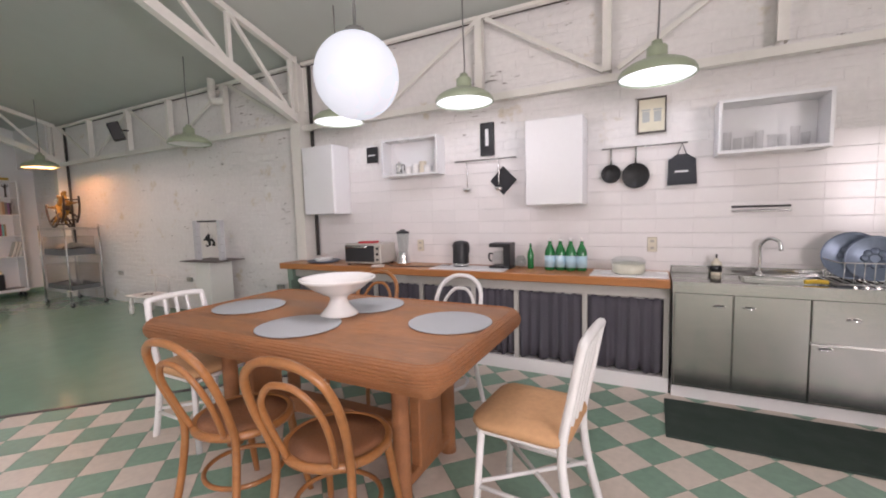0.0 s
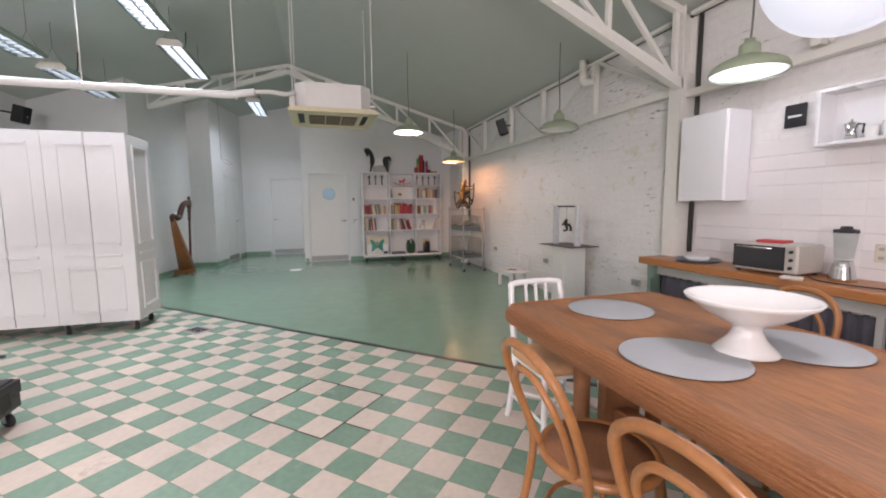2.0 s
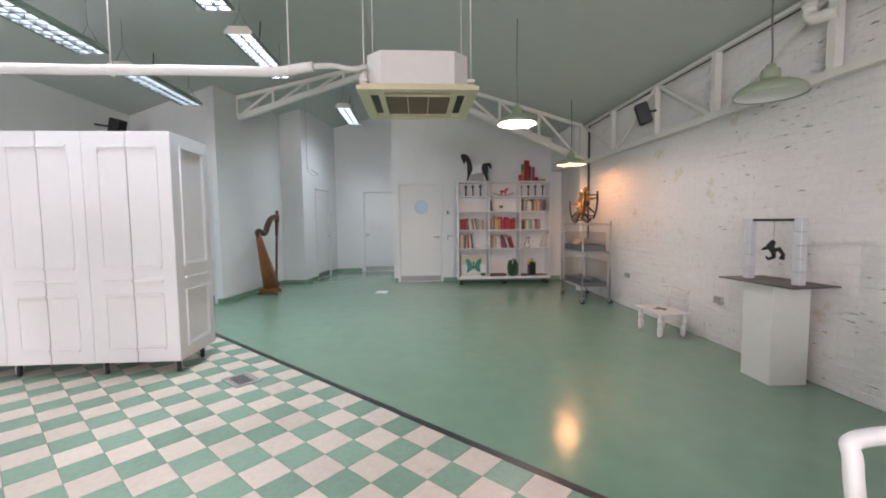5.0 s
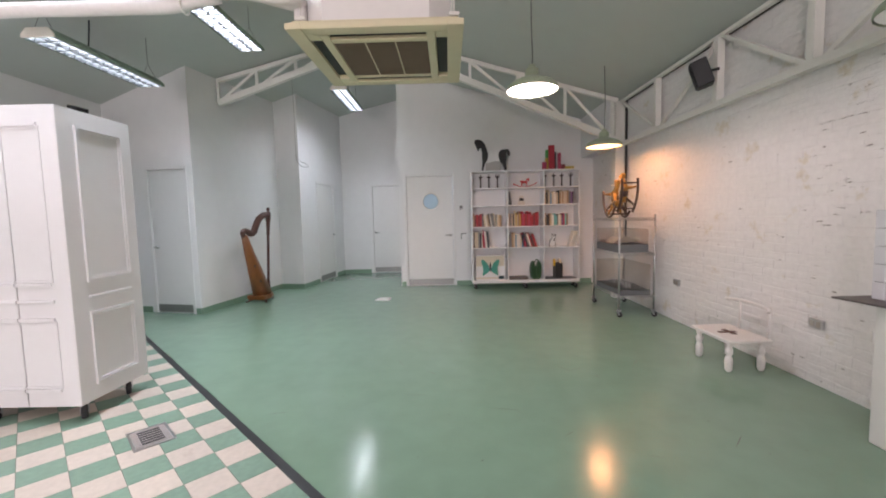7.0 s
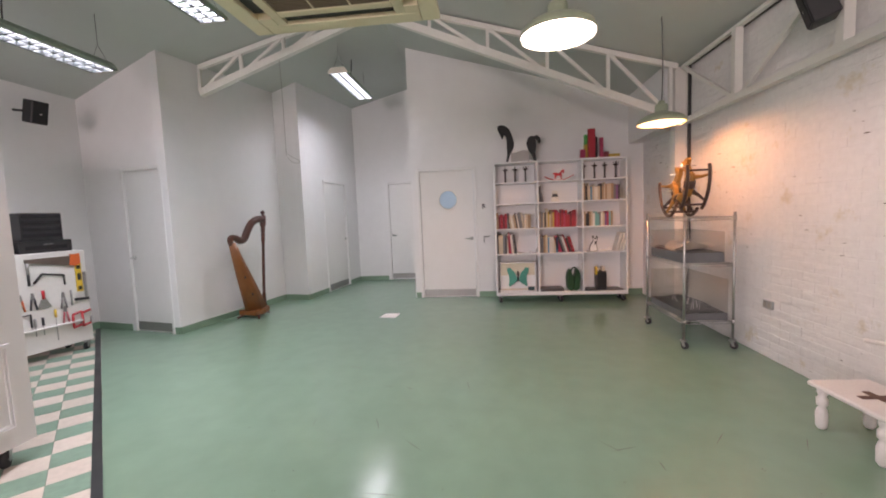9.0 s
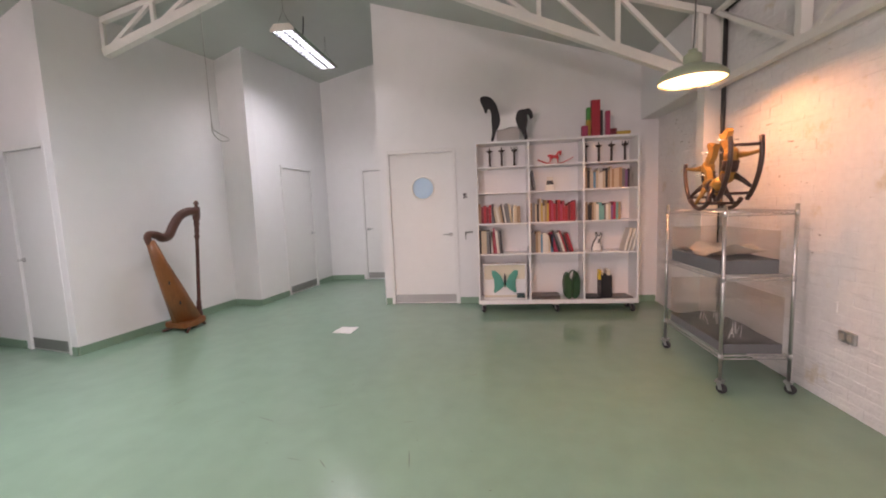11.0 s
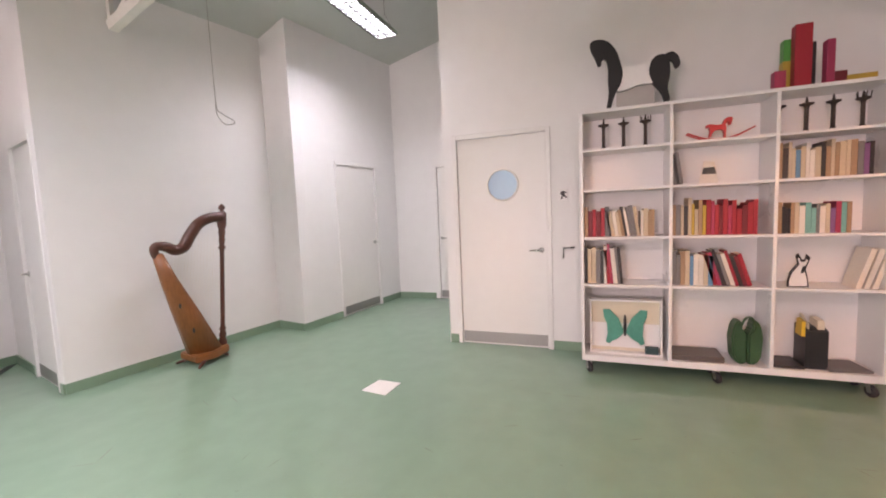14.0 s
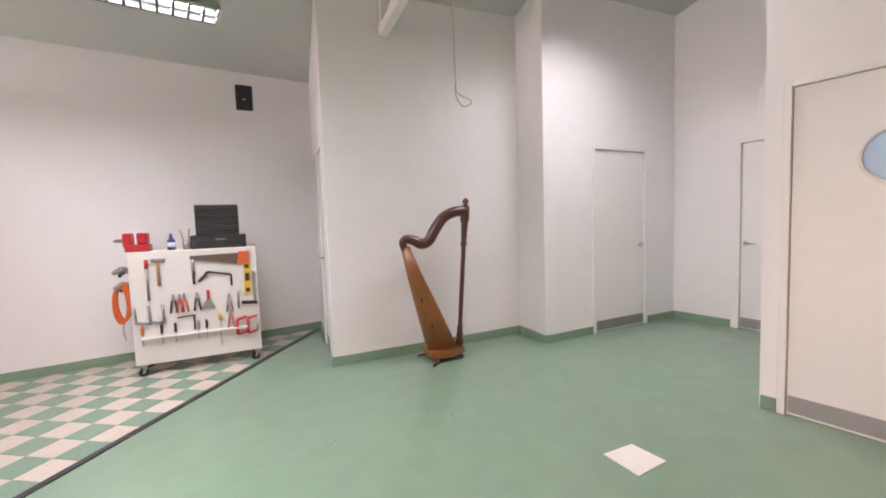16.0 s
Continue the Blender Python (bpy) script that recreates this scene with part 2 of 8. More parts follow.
def part(name, bm, material, parent, label="", at=None):
    ob = new(name, mesh_of(name, bm, material))
    ob.parent = parent
    if at is not None:
        ob.matrix_basis = at
    return tagged(ob, label)


def thing(name, label, category, at, group=""):
    ob = new(name)
    ob.empty_display_size = 0.1
    ob.matrix_world = at
    return tagged(ob, label, category, group)


def solid(name, bm, material, label, category, at=None, group=""):
    ob = new(name, mesh_of(name, bm, material))
    if at is not None:
        ob.matrix_world = at
    return tagged(ob, label, category, group)


def structure(name, bm, material, label="", parent=None):
    ob = new(name, mesh_of(name, bm, material))
    ob.parent = parent
    return tagged(ob, label, "", "", "structure")


def B():
    return bmesh.new()


# ---- the room ----
NORTH, WEST, EAST, SOUTH = 3.95, -10.86, 3.2, -4.1
RIDGE_Y, RIDGE_Z, RISE_N, RISE_S = 0.06, 4.22, 0.29, 0.25


def roof(y):
    return RIDGE_Z - (RISE_N * (y - RIDGE_Y) if y > RIDGE_Y else RISE_S * (RIDGE_Y - y))


def wall_run(bm, a, b, z1a, z1b, thick, holes=()):
    """A wall from a to b, its face on the line and its body to the right of it, with door openings (start, end, height) along its length."""
    a, b = Vector((*a, 0)), Vector((*b, 0))
    d = b - a
    length = d.length
    d.normalize()
    n = Vector((d.y, -d.x, 0))
    cuts = sorted({0.0, length, *[c for h in holes for c in h[:2]]})

    def piece(s0, s1, zb, zt0, zt1):
        v = [bm.verts.new(a + d * s + n * o + Vector((0, 0, z))) for s, zt in ((s0, zt0), (s1, zt1)) for o in (0, thick) for z in (zb, zt)]
        for q in ((0, 1, 5, 4), (2, 6, 7, 3), (0, 2, 3, 1), (4, 5, 7, 6), (1, 3, 7, 5), (0, 4, 6, 2)):
            bm.faces.new([v[i] for i in q])
    for s0, s1 in zip(cuts, cuts[1:]):
        zt0, zt1 = (z1a + (z1b - z1a) * s / length for s in (s0, s1))
        hole = [h for h in holes if h[0] <= s0 + 1e-6 and s1 <= h[1] + 1e-6]
        piece(s0, s1, hole[0][2] if hole else 0.0, zt0, zt1)
    return bm


# walls of the set-back part at the end of the room run a few degrees off the rest
P_LEFT, P_CORNER, P_JOG, P_TURN, P_INNER = (-9.13, -4.1), (-8.755, -2.537), (-10.938, -2.22), (-10.844, -1.739), (-12.97, -1.46)
TOP = 4.5
structure("wall_south", wall_run(B(), (EAST, SOUTH), (-9.13, SOUTH), TOP, TOP, -0.2), WHITE, "smooth white plastered wall")
structure("wall_passage", wall_run(B(), P_LEFT, (-8.7605, -2.560), TOP, TOP, -0.14, [(0.75, 1.51, 2.19)]), WHITE, "white wall with a door")
structure("wall_harp", wall_run(B(), P_CORNER, P_JOG, TOP, TOP, -0.14), WHITE, "white plastered wall")
structure("wall_jog", wall_run(B(), P_JOG, P_TURN, TOP, TOP, -0.14), WHITE, "short white wall return")
structure("wall_side", wall_run(B(), P_TURN, P_INNER, TOP, TOP, -0.14, [(0.70, 1.62, 2.17)]), WHITE, "white wall with a door")
structure("wall_far", wall_run(B(), (-12.97, -1.46), (-12.97, 0.33), TOP, TOP, -0.14, [(0.70, 1.60, 2.18)]), WHITE, "white wall at the end of a passage")
structure("wall_return", wall_run(B(), (-12.97, 0.19), (WEST - 0.135, 0.19), TOP, TOP, -0.14), WHITE, "white wall return")
structure("wall_west", wall_run(B(), (WEST, 0.19), (WEST, 4.15), TOP, TOP, -0.135, [(0.10, 1.09, 2.19)]), WHITE, "white end wall with a door")
structure("wall_east", wall_run(B(), (EAST, 4.15), (EAST, -4.3), TOP, TOP, -0.2, [(4.55, 6.95, TOP - 0.001)]), WHITE, "white wall with an opening for the added window")
bm = B()
box(bm, EAST, EAST + 0.2, -2.8, -0.4, 0, 0.9)
box(bm, EAST, EAST + 0.2, -2.8, -0.4, 2.4, TOP)
structure("wall_window", bm, WHITE, "white wall below and above the added window")
bm = B()
for x0, x1, z0, z1 in ((-11.2, -9.5, 2.42, 4.4),):
    box(bm, x0, x1, 3.72, 3.948, z0, z1)
structure("wall_overhang", bm, WHITE, "plastered upper wall standing out over brick")

# the north wall: mortar bed, with bricks and tiles laid on it further down
bm = B()
box(bm, WEST - 0.2, EAST + 0.2, NORTH, NORTH + 0.2, 0, 3.6)
wall_north = structure("wall_north", bm, MORTAR, "whitewashed brick wall")

# floors
bm = B()
LINE_A, LINE_ANGLE = Vector((-4.604, 0.614, 0)), radians(46.2)
U, V = Vector((math.cos(LINE_ANGLE), math.sin(LINE_ANGLE), 0)), Vector((-math.sin(LINE_ANGLE), math.cos(LINE_ANGLE), 0))
LINE_V = LINE_A.dot(V)
PITCH = 0.2059
ORIGIN = Vector((-3.537, 0.487, 0))
v = [bm.verts.new(p) for p in ((-13.4, -4.4, 0), (EAST + 0.3, -4.4, 0), (EAST + 0.3, 4.2, 0), (-13.4, 4.2, 0))]
bm.faces.new(v)
floor = structure("floor", bm, EPOXY, "glossy green painted floor")

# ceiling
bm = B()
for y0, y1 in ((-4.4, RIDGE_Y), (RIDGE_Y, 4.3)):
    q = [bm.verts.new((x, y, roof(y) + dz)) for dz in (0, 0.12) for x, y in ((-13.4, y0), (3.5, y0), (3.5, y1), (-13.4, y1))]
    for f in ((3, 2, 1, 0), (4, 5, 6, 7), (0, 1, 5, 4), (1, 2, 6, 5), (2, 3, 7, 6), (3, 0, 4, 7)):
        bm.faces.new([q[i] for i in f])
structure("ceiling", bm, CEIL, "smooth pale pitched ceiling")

# skirting
bm = B()
for a, b in ((P_LEFT, (-8.97, -3.42)), ((-8.775, -2.62), P_CORNER), (P_CORNER, P_JOG), (P_JOG, P_TURN), (P_TURN, (-11.53, -1.65)), ((-12.47, -1.526), P_INNER), (P_INNER, (-12.97, -0.80)), ((WEST, 0.2), (WEST, 0.285)), ((WEST, 1.285), (WEST, 3.93)), ((-9.13, SOUTH), (EAST, SOUTH))):
    a, b = Vector((*a, 0)), Vector((*b, 0))
    d = (b - a).normalized()
    n = Vector((-d.y, d.x, 0))
    if (Vector((-6, 0, 0)) - a).dot(n) < 0:
        n = -n
    bar(bm, a + n * 0.006 + Vector((0, 0, 0.047)), b + n * 0.006 + Vector((0, 0, 0.047)), 0.016, 0.09)
structure("baseboard", bm, SKIRT, "green painted skirting")


FROSTED = surf("frosted_glass", (0.62, 0.80, 0.88), 0.45, vary=0.02)
for node in FROSTED.node_tree.nodes:
    if node.type == "BSDF_PRINCIPLED":
        node.inputs["Transmission Weight"].default_value = 0.45


def door(name, hinge, along, width, height, label, porthole=False, vent=True, handle_far=True):
    """A flush door leaf in its frame; along is the unit vector of the wall's line; the leaf faces the room."""
    d = Vector((*along, 0)).normalized()
    flip = Vector((-d.y, d.x)).dot(Vector((-7.0, 1.5)) - Vector(hinge[:2])) < 0
    if flip:
        hinge, d, handle_far = Vector(hinge[:2]) + d.xy * width, -d, not handle_far
    m = Matrix(((d.x, -d.y, 0, hinge[0]), (d.y, d.x, 0, hinge[1]), (0, 0, 1, 0), (0, 0, 0, 1)))
    t = thing(name, label, "door", m)
    t["kind"] = "structure"
    bm = B()
    w = 0.045
    box(bm, 0, w, -0.10, 0.014, 0, height, 0.003)
    box(bm, width - w, width, -0.10, 0.014, 0, height, 0.003)
    box(bm, w, width - w, -0.10, 0.014, height - w, height, 0.003)
    part("door_frame", bm, DOORPAINT, t)
    bm = B()
    if porthole:
        cx, cz, r, k = width * (0.48 if flip else 0.52), 1.66, 0.155, 32
        ring = [(cx + r * math.cos(2 * math.pi * i / k), cz + r * math.sin(2 * math.pi * i / k)) for i in range(k)]
        x0, x1, z0, z1 = w + 0.004, width - w - 0.004, 0.004, height - w - 0.004
        for y in (-0.012, -0.048):
            vs = [bm.verts.new((a, y, b)) for a, b in ring]
            cs = [bm.verts.new((a, y, b)) for a, b in ((x1, cz), (x1, z1), (cx, z1), (x0, z1), (x0, cz), (x0, z0), (cx, z0), (x1, z0))]
            for i in range(k):
                j, c = (i + 1) % k, (i * 8 // k)
                bm.faces.new((vs[i], vs[j], cs[c])) if (i + 1) * 8 // k == c else bm.faces.new((vs[i], vs[j], cs[(c + 1) % 8], cs[c]))
        bmesh.ops.recalc_face_normals(bm, faces=bm.faces)
        leaf = part("door_leaf", bm, DOORPAINT, t)
        bm = B()
        tube(bm, [(cx + r * math.cos(2 * math.pi * i / k), -0.010, cz + r * math.sin(2 * math.pi * i / k)) for i in range(k)], 0.010, 6, True)
        part("porthole_rim", bm, STEELPAINT, leaf, "painted round rim")
        bm = B()
        slab(bm, ring, -0.034, -0.030)
        part("porthole_pane", bm, FROSTED, leaf, "round frosted pale blue pane")
    else:
        box(bm, w + 0.004, width - w - 0.004, -0.048, -0.012, 0.004, height - w - 0.004, 0.003)
        leaf = part("door_leaf", bm, DOORPAINT, t)
    if vent:
        bm = B()
        box(bm, w + 0.01, width - w - 0.01, -0.012, -0.008, 0.02, 0.135, 0.001)
        part("kick_plate", bm, KICK, leaf, "brushed steel kick plate")
    hx = width - 0.10 if handle_far else 0.10
    s = -1 if handle_far else 1
    bm = B()
    lathe(bm, [(0.026, 0), (0.026, 0.008), (0.010, 0.012), (0.010, 0.05)], 14)
    bmesh.ops.transform(bm, matrix=pose(hx, -0.012, 1.0, -90), verts=bm.verts)
    tube(bm, [(hx, 0.038, 1.0), (hx + s * 0.03, 0.042, 1.0), (hx + s * 0.11, 0.040, 1.0)], [0.011, 0.010, 0.008], 8)
    part("door_handle", bm, CHROME, leaf, "chrome lever handle")
    return t


door("door_1", (WEST, 0.29), (0, 1), 0.99, 2.19, "white flush door with a round porthole and steel kick plate", True)
dd = (Vector(P_INNER) - Vector(P_TURN)).normalized()
door("door_2", tuple(Vector(P_TURN) + dd * 1.62), tuple(-dd), 0.92, 2.17, "closed white flush door with a steel kick plate", handle_far=False)
door("door_3", (-12.97, -0.76), (0, 1), 0.90, 2.18, "closed white flush door at the passage end", handle_far=False)
dd = (Vector(P_CORNER) - Vector(P_LEFT)).normalized()
door("door_4", tuple(Vector(P_LEFT) + dd * 0.75), tuple(dd), 0.76, 2.19, "closed white flush door beside the workbench", handle_far=False)
# closed shell and lamp added behind the door to light the porthole pane
bm = B()
box(bm, -12.0, -11.95, 0.34, 3.0, 0, 3)
box(bm, -11.95, WEST - 0.15, 0.34, 0.38, 0, 3)
box(bm, -11.95, WEST - 0.15, 2.96, 3.0, 0, 3)
box(bm, -12.0, WEST - 0.15, 0.34, 3.0, 3.004, 3.05)
structure("wall_beyond", bm, surf("pale_blue_shell", (0.42, 0.58, 0.70), 0.7, vary=0.02), "added pale blue shell that keeps other light off the porthole")
lamp("beyond_light", "POINT", (-11.6, 1.0, 2.3), 14, (0.8, 0.92, 1.0), 0.2)

# unseen window and lamp added in the east wall, behind the start of the walk
win = thing("window_1", "added unseen window with four panes that lights the room from behind", "window", Matrix.Translation((EAST, -1.6, 0.9)))
win["kind"] = "structure"
bm = B()
for y in (-1.2, -0.6, 0.0, 0.6, 1.2):
    box(bm, 0.06, 0.12, max(y - 0.03, -1.2), min(y + 0.03, 1.2), 0, 1.5)
box(bm, 0.065, 0.115, -1.2, 1.2, 0, 0.06)
box(bm, 0.065, 0.115, -1.2, 1.2, 1.44, 1.5)
part("window_frame", bm, DOORPAINT, win)
for k in range(4):
    bm = B()
    box(bm, 0.085, 0.09, -1.17 + 0.6 * k, -0.63 + 0.6 * k, 0.06, 1.44)
    part("pane", bm, GLASS, win).visible_shadow = False
lamp("window_light", "AREA", (EAST + 0.03, -1.6, 1.65), ADDED_WINDOW, (1.0, 0.96, 0.90), 2.3, (0, -1.6, 1.4), 1.4)

# columns and roof trusses
bm = B()
for x in (-3.45, -9.42):
    box(bm, x - 0.07, x + 0.07, 3.775, 3.79, 0, roof(3.8))
    box(bm, x - 0.07, x + 0.07, 3.925, 3.94, 0, roof(3.95))
    box(bm, x - 0.012, x + 0.012, 3.79, 3.925, 0, roof(3.95))
    box(bm, x - 0.068, x + 0.068, 3.785, 3.93, 0, 2.55)
structure("columns", bm, STEELPAINT, "cream painted steel columns")
bm = B()
for x in (-3.335, -9.31):
    tube(bm, [(x, 3.92, 0.9), (x, 3.92, roof(3.95))], 0.02, 8)
structure("trim", bm, surf("dark_conduit", (0.05, 0.048, 0.045), 0.6), "dark conduit beside the columns")


def gable_truss(name, x, y_end, slope, peak):
    t = thing(name, "cream painted steel roof truss with diagonal webs", "truss", Matrix.Translation((x, 0, 0)))
    t["kind"] = "structure"

    def low(y):
        return peak - slope * (y - RIDGE_Y) if y > RIDGE_Y else 4.05 - 0.34 * (RIDGE_Y - y)
    bm = B()
    for y0, y1 in ((RIDGE_Y, 3.80), (RIDGE_Y, y_end)):
        bar(bm, (0, y0, roof(y0) - 0.05), (0, y1, roof(y1) - 0.05), 0.06)
    part("top_chord", bm, STEELPAINT, t)
    bm = B()
    for y0, y1 in ((RIDGE_Y, 3.80), (RIDGE_Y, y_end)):
        bar(bm, (0, y0, low(y0)), (0, y1, low(y1)), 0.08, 0.09)
    part("bottom_chord", bm, STEELPAINT, t)
    for s, e in ((1, 3.72), (-1, y_end)):
        n = 5 if s > 0 else 4 if y_end > -3 else 6
        ys = [RIDGE_Y + (e - RIDGE_Y) * k / n for k in range(n + 1)]
        for k in range(1, n + 1):
            bm = B()
            bar(bm, (0, ys[k], low(ys[k])), (0, ys[k], roof(ys[k]) - 0.06), 0.04)
            part("web", bm, STEELPAINT, t)
            bm = B()
            bar(bm, (0, ys[k], low(ys[k])), (0, ys[k - 1], roof(ys[k - 1]) - 0.06), 0.038)
            part("web", bm, STEELPAINT, t)


gable_truss("roof_truss", -9.36, -2.41, 0.42, 4.05)
gable_truss("roof_truss", -3.42, SOUTH, 0.445, 4.11)
wt = thing("wall_truss", "cream painted steel truss along the brick wall", "truss", Matrix.Identity(4))
wt["kind"] = "structure"
for x0, x1, z in ((-9.35, -3.52, 2.415), (-3.38, EAST, 2.36)):
    bm = B()
    bar(bm, (x0, 3.86, z), (x1, 3.86, z), 0.075, 0.06)
    part("bottom_chord", bm, STEELPAINT, wt)
    bm = B()
    bar(bm, (x0, 3.86, 3.07), (x1, 3.86, 3.07), 0.05, 0.03)
    part("top_chord", bm, STEELPAINT, wt)
for x in (-8.23, -7.03, -5.95, -4.72, -2.32, -1.2, -0.13, 0.95, 2.0):
    bm = B()
    bar(bm, (x, 3.86, 2.42), (x, 3.86, 3.055), 0.014, 0.07)
    bar(bm, (x - 0.03, 3.83, 2.42), (x - 0.03, 3.83, 3.055), 0.055, 0.012)
    part("post", bm, STEELPAINT, wt)
for xa, xb in ((-9.3, -8.29), (-7.07, -8.17), (-6.99, -6.01), (-4.76, -5.89), (-4.66, -3.55), (-1.24, -2.28), (-1.16, -0.18), (0.91, -0.08), (0.99, 1.95)):
    bm = B()
    bar(bm, (xa, 3.86, 3.05), (xb, 3.86, 2.43), 0.036)
    part("web", bm, STEELPAINT, wt)
# ---- light fittings ----
LIT = surf("lit_tube_white", (0.9, 0.9, 0.9), 0.5, emit=(0.90, 0.97, 1.0), power=6.0, vary=0.0)
GLOW = surf("opal_globe_glass", (0.45, 0.47, 0.48), 0.3, emit=(0.84, 0.95, 1.0), power=0.62, vary=0.0)
LOUVRE = surf("grey_louvre", (0.03, 0.034, 0.036), 0.35, 0.0, vary=0.05)
CORD = surf("grey_cord", (0.16, 0.16, 0.15), 0.7)
FIXBODY = surf("sage_fixture_body", (0.20, 0.27, 0.20), 0.45, vary=0.03)
FIXCREAM = surf("cream_fixture_end", (0.70, 0.66, 0.58), 0.45, vary=0.03)


def pendant(x, y, z, lit, label, cord_top=None):
    t = thing("pendant_lamp", label, "lamp", Matrix.Translation((x, y, z)), "enamel pendant lamps")
    bm = B()
    lathe(bm, [(0.228, -0.006), (0.232, 0.0), (0.229, 0.022), (0.215, 0.045), (0.18, 0.070), (0.13, 0.092), (0.085, 0.106), (0.066, 0.114), (0.062, 0.122), (0.060, 0.180), (0.052, 0.190), (0.034, 0.195), (0.030, 0.222), (0.012, 0.228)], 32, ends=False)
    part("shade", bm, PALEGREEN, t)
    bm = B()
    lathe(bm, [(0.222, 0.003), (0.205, 0.02), (0.172, 0.05), (0.122, 0.079), (0.07, 0.099), (0.0, 0.10)], 32, ends=False)
    part("reflector", bm, SHADEIN, t, "white enamel inside of the shade")
    bm = B()
    lathe(bm, [(0.0, 0.085), (0.018, 0.087), (0.02, 0.098)], 16)
    part("lamp_holder", bm, SHADEIN, t)
    bm = B()
    top = roof(y) - z
    k = random.Random(round(x * 10))
    tube(bm, curve_pts([(0, 0, 0.21), (0.006, 0.004, 0.3), (k.uniform(-0.012, 0.012), k.uniform(-0.012, 0.012), 0.3 + (top - 0.3) * 0.4), (0, 0, top)], 5), 0.006, 6)
    part("cord", bm, CORD, t, "grey hanging flex")
    if lit == 1:
        lamp("pendant_light", "POINT", (x, y, z + 0.045), PENDANT * (11.0 if x < -6 else 1.0), (1.0, 0.88, 0.78) if x < -6 else (0.86, 0.95, 1.0), 0.035)
    if lit == 2:
        lamp("pendant_light", "POINT", (x, y, z + 0.045), WARM, (1.0, 0.48, 0.18), 0.06)
    return t


pendant(0.19, 3.35, 2.185, 1, "lit sage-green enamel pendant lamp above the sink")
pendant(-1.17, 3.38, 2.225, 1, "lit sage-green enamel pendant lamp above the worktop")
pendant(-2.44, 3.35, 2.225, 1, "lit sage-green enamel pendant lamp near the column")
pendant(-4.74, 3.36, 2.255, 0, "unlit sage-green enamel pendant lamp before the brick wall")
pendant(-6.63, 1.92, 2.48, 1, "lit sage-green enamel pendant lamp in the open room")
pendant(-8.44, 3.25, 2.25, 2, "sage-green enamel pendant lamp with a warm bulb")

g = thing("globe_lamp", "large lit opal glass globe hung over the dining table", "lamp", Matrix.Translation((-1.105, 1.95, 2.025)))
bm = B()
bmesh.ops.create_uvsphere(bm, u_segments=40, v_segments=24, radius=0.203)
for f in bm.faces:
    f.smooth = True
globe = part("globe", bm, GLOW, g)
globe.visible_shadow = False
bm = B()
tube(bm, [(0, 0, 0.198), (0, 0, roof(1.95) - 2.025)], 0.008, 8)
lathe(bm, [(0.05, 0.193), (0.045, 0.222), (0.012, 0.238)], 16)
part("stem", bm, CORD, g, "thin grey stem")
lamp("globe_light", "POINT", (-1.105, 1.95, 2.025), GLOBE, (1.0, 0.96, 0.92), 0.195)


def fluorescent(x0, x1, y, z, label, watts=None, tint=(0.80, 0.96, 0.97)):
    """A hanging louvred fitting with two tubes."""
    t = thing("fluorescent_light", label, "ceiling light", Matrix.Translation(((x0 + x1) / 2, y, z)), "louvred fluorescent lights")
    h, w, n = (x1 - x0) / 2, 0.15, 14
    bm = B()
    slab(bm, [(-w, 0), (-w, 0.03), (-0.10, 0.085), (0.10, 0.085), (w, 0.03), (w, 0), (w - 0.008, 0), (w - 0.008, 0.028), (0.096, 0.078), (-0.096, 0.078), (-w + 0.008, 0.028), (-w + 0.008, 0)], -h, h, "x")
    part("housing", bm, FIXBODY, t, "pale green sheet metal housing")
    for s in (-1, 1):
        bm = B()
        slab(bm, [(-w, 0), (-w, 0.03), (-0.10, 0.085), (0.10, 0.085), (w, 0.03), (w, 0)], s * h, s * (h + 0.012), "x")
        part("end_plate", bm, FIXCREAM, t, "cream end plate")
    for s in (-1, 1):
        bm = B()
        tube(bm, [(-h + 0.03, s * 0.065, 0.060), (h - 0.03, s * 0.065, 0.060)], 0.012, 10)
        part("fluorescent_tube", bm, LIT, t, "lit white tube")
    bm = B()
    for k in range(n + 1):
        x = -h + 2 * h * k / n
        box(bm, x - 0.009, x + 0.009, -w + 0.012, w - 0.012, 0.002, 0.036)
    for yy in (-0.13, 0.0, 0.13):
        box(bm, -h, h, yy - 0.009, yy + 0.009, 0.001, 0.034)
    part("louvre", bm, LOUVRE, t, "grey cross louvre")
    for s in (-1, 1):
        bm = B()
        up = roof(y) - z
        tube(bm, [(s * (h - 0.05), -0.09, 0.08), (s * (h - 0.05), 0, min(0.26, up)), (s * (h - 0.05), 0.09, 0.08)], 0.003, 5)
        tube(bm, [(s * (h - 0.05), 0, min(0.26, up)), (s * (h - 0.05), 0, up)], 0.003, 5)
        part("wire", bm, CORD, t, "thin hanging wire")
    bm = B()
    tube(bm, curve_pts([(h * 0.3, 0.02, 0.083), (h * 0.3 + 0.03, 0.06, 0.18), (h * 0.3 + 0.02, 0.07, min(0.36, roof(y) - z))], 4), 0.007, 6)
    part("supply_cable", bm, RUBBER, t, "dark supply cable")
    lamp("tube_light", "AREA", ((x0 + x1) / 2, y, z + 0.04), watts or TUBE_WATTS, tint, x1 - x0 - 0.03, ((x0 + x1) / 2, y, 0), 0.24)


fluorescent(-6.12, -4.72, -2.42, 3.02, "lit hanging louvred fluorescent light near the cabinet", SIDE_TUBE_WATTS)
fluorescent(-7.95, -6.55, -2.46, 3.03, "lit hanging louvred fluorescent light by the south wall", SIDE_TUBE_WATTS)
fluorescent(-6.05, -4.65, -1.17, 3.42, "lit hanging louvred fluorescent light above the tiles")
fluorescent(-7.93, -6.53, -1.19, 3.41, "lit hanging louvred fluorescent light over the green floor")
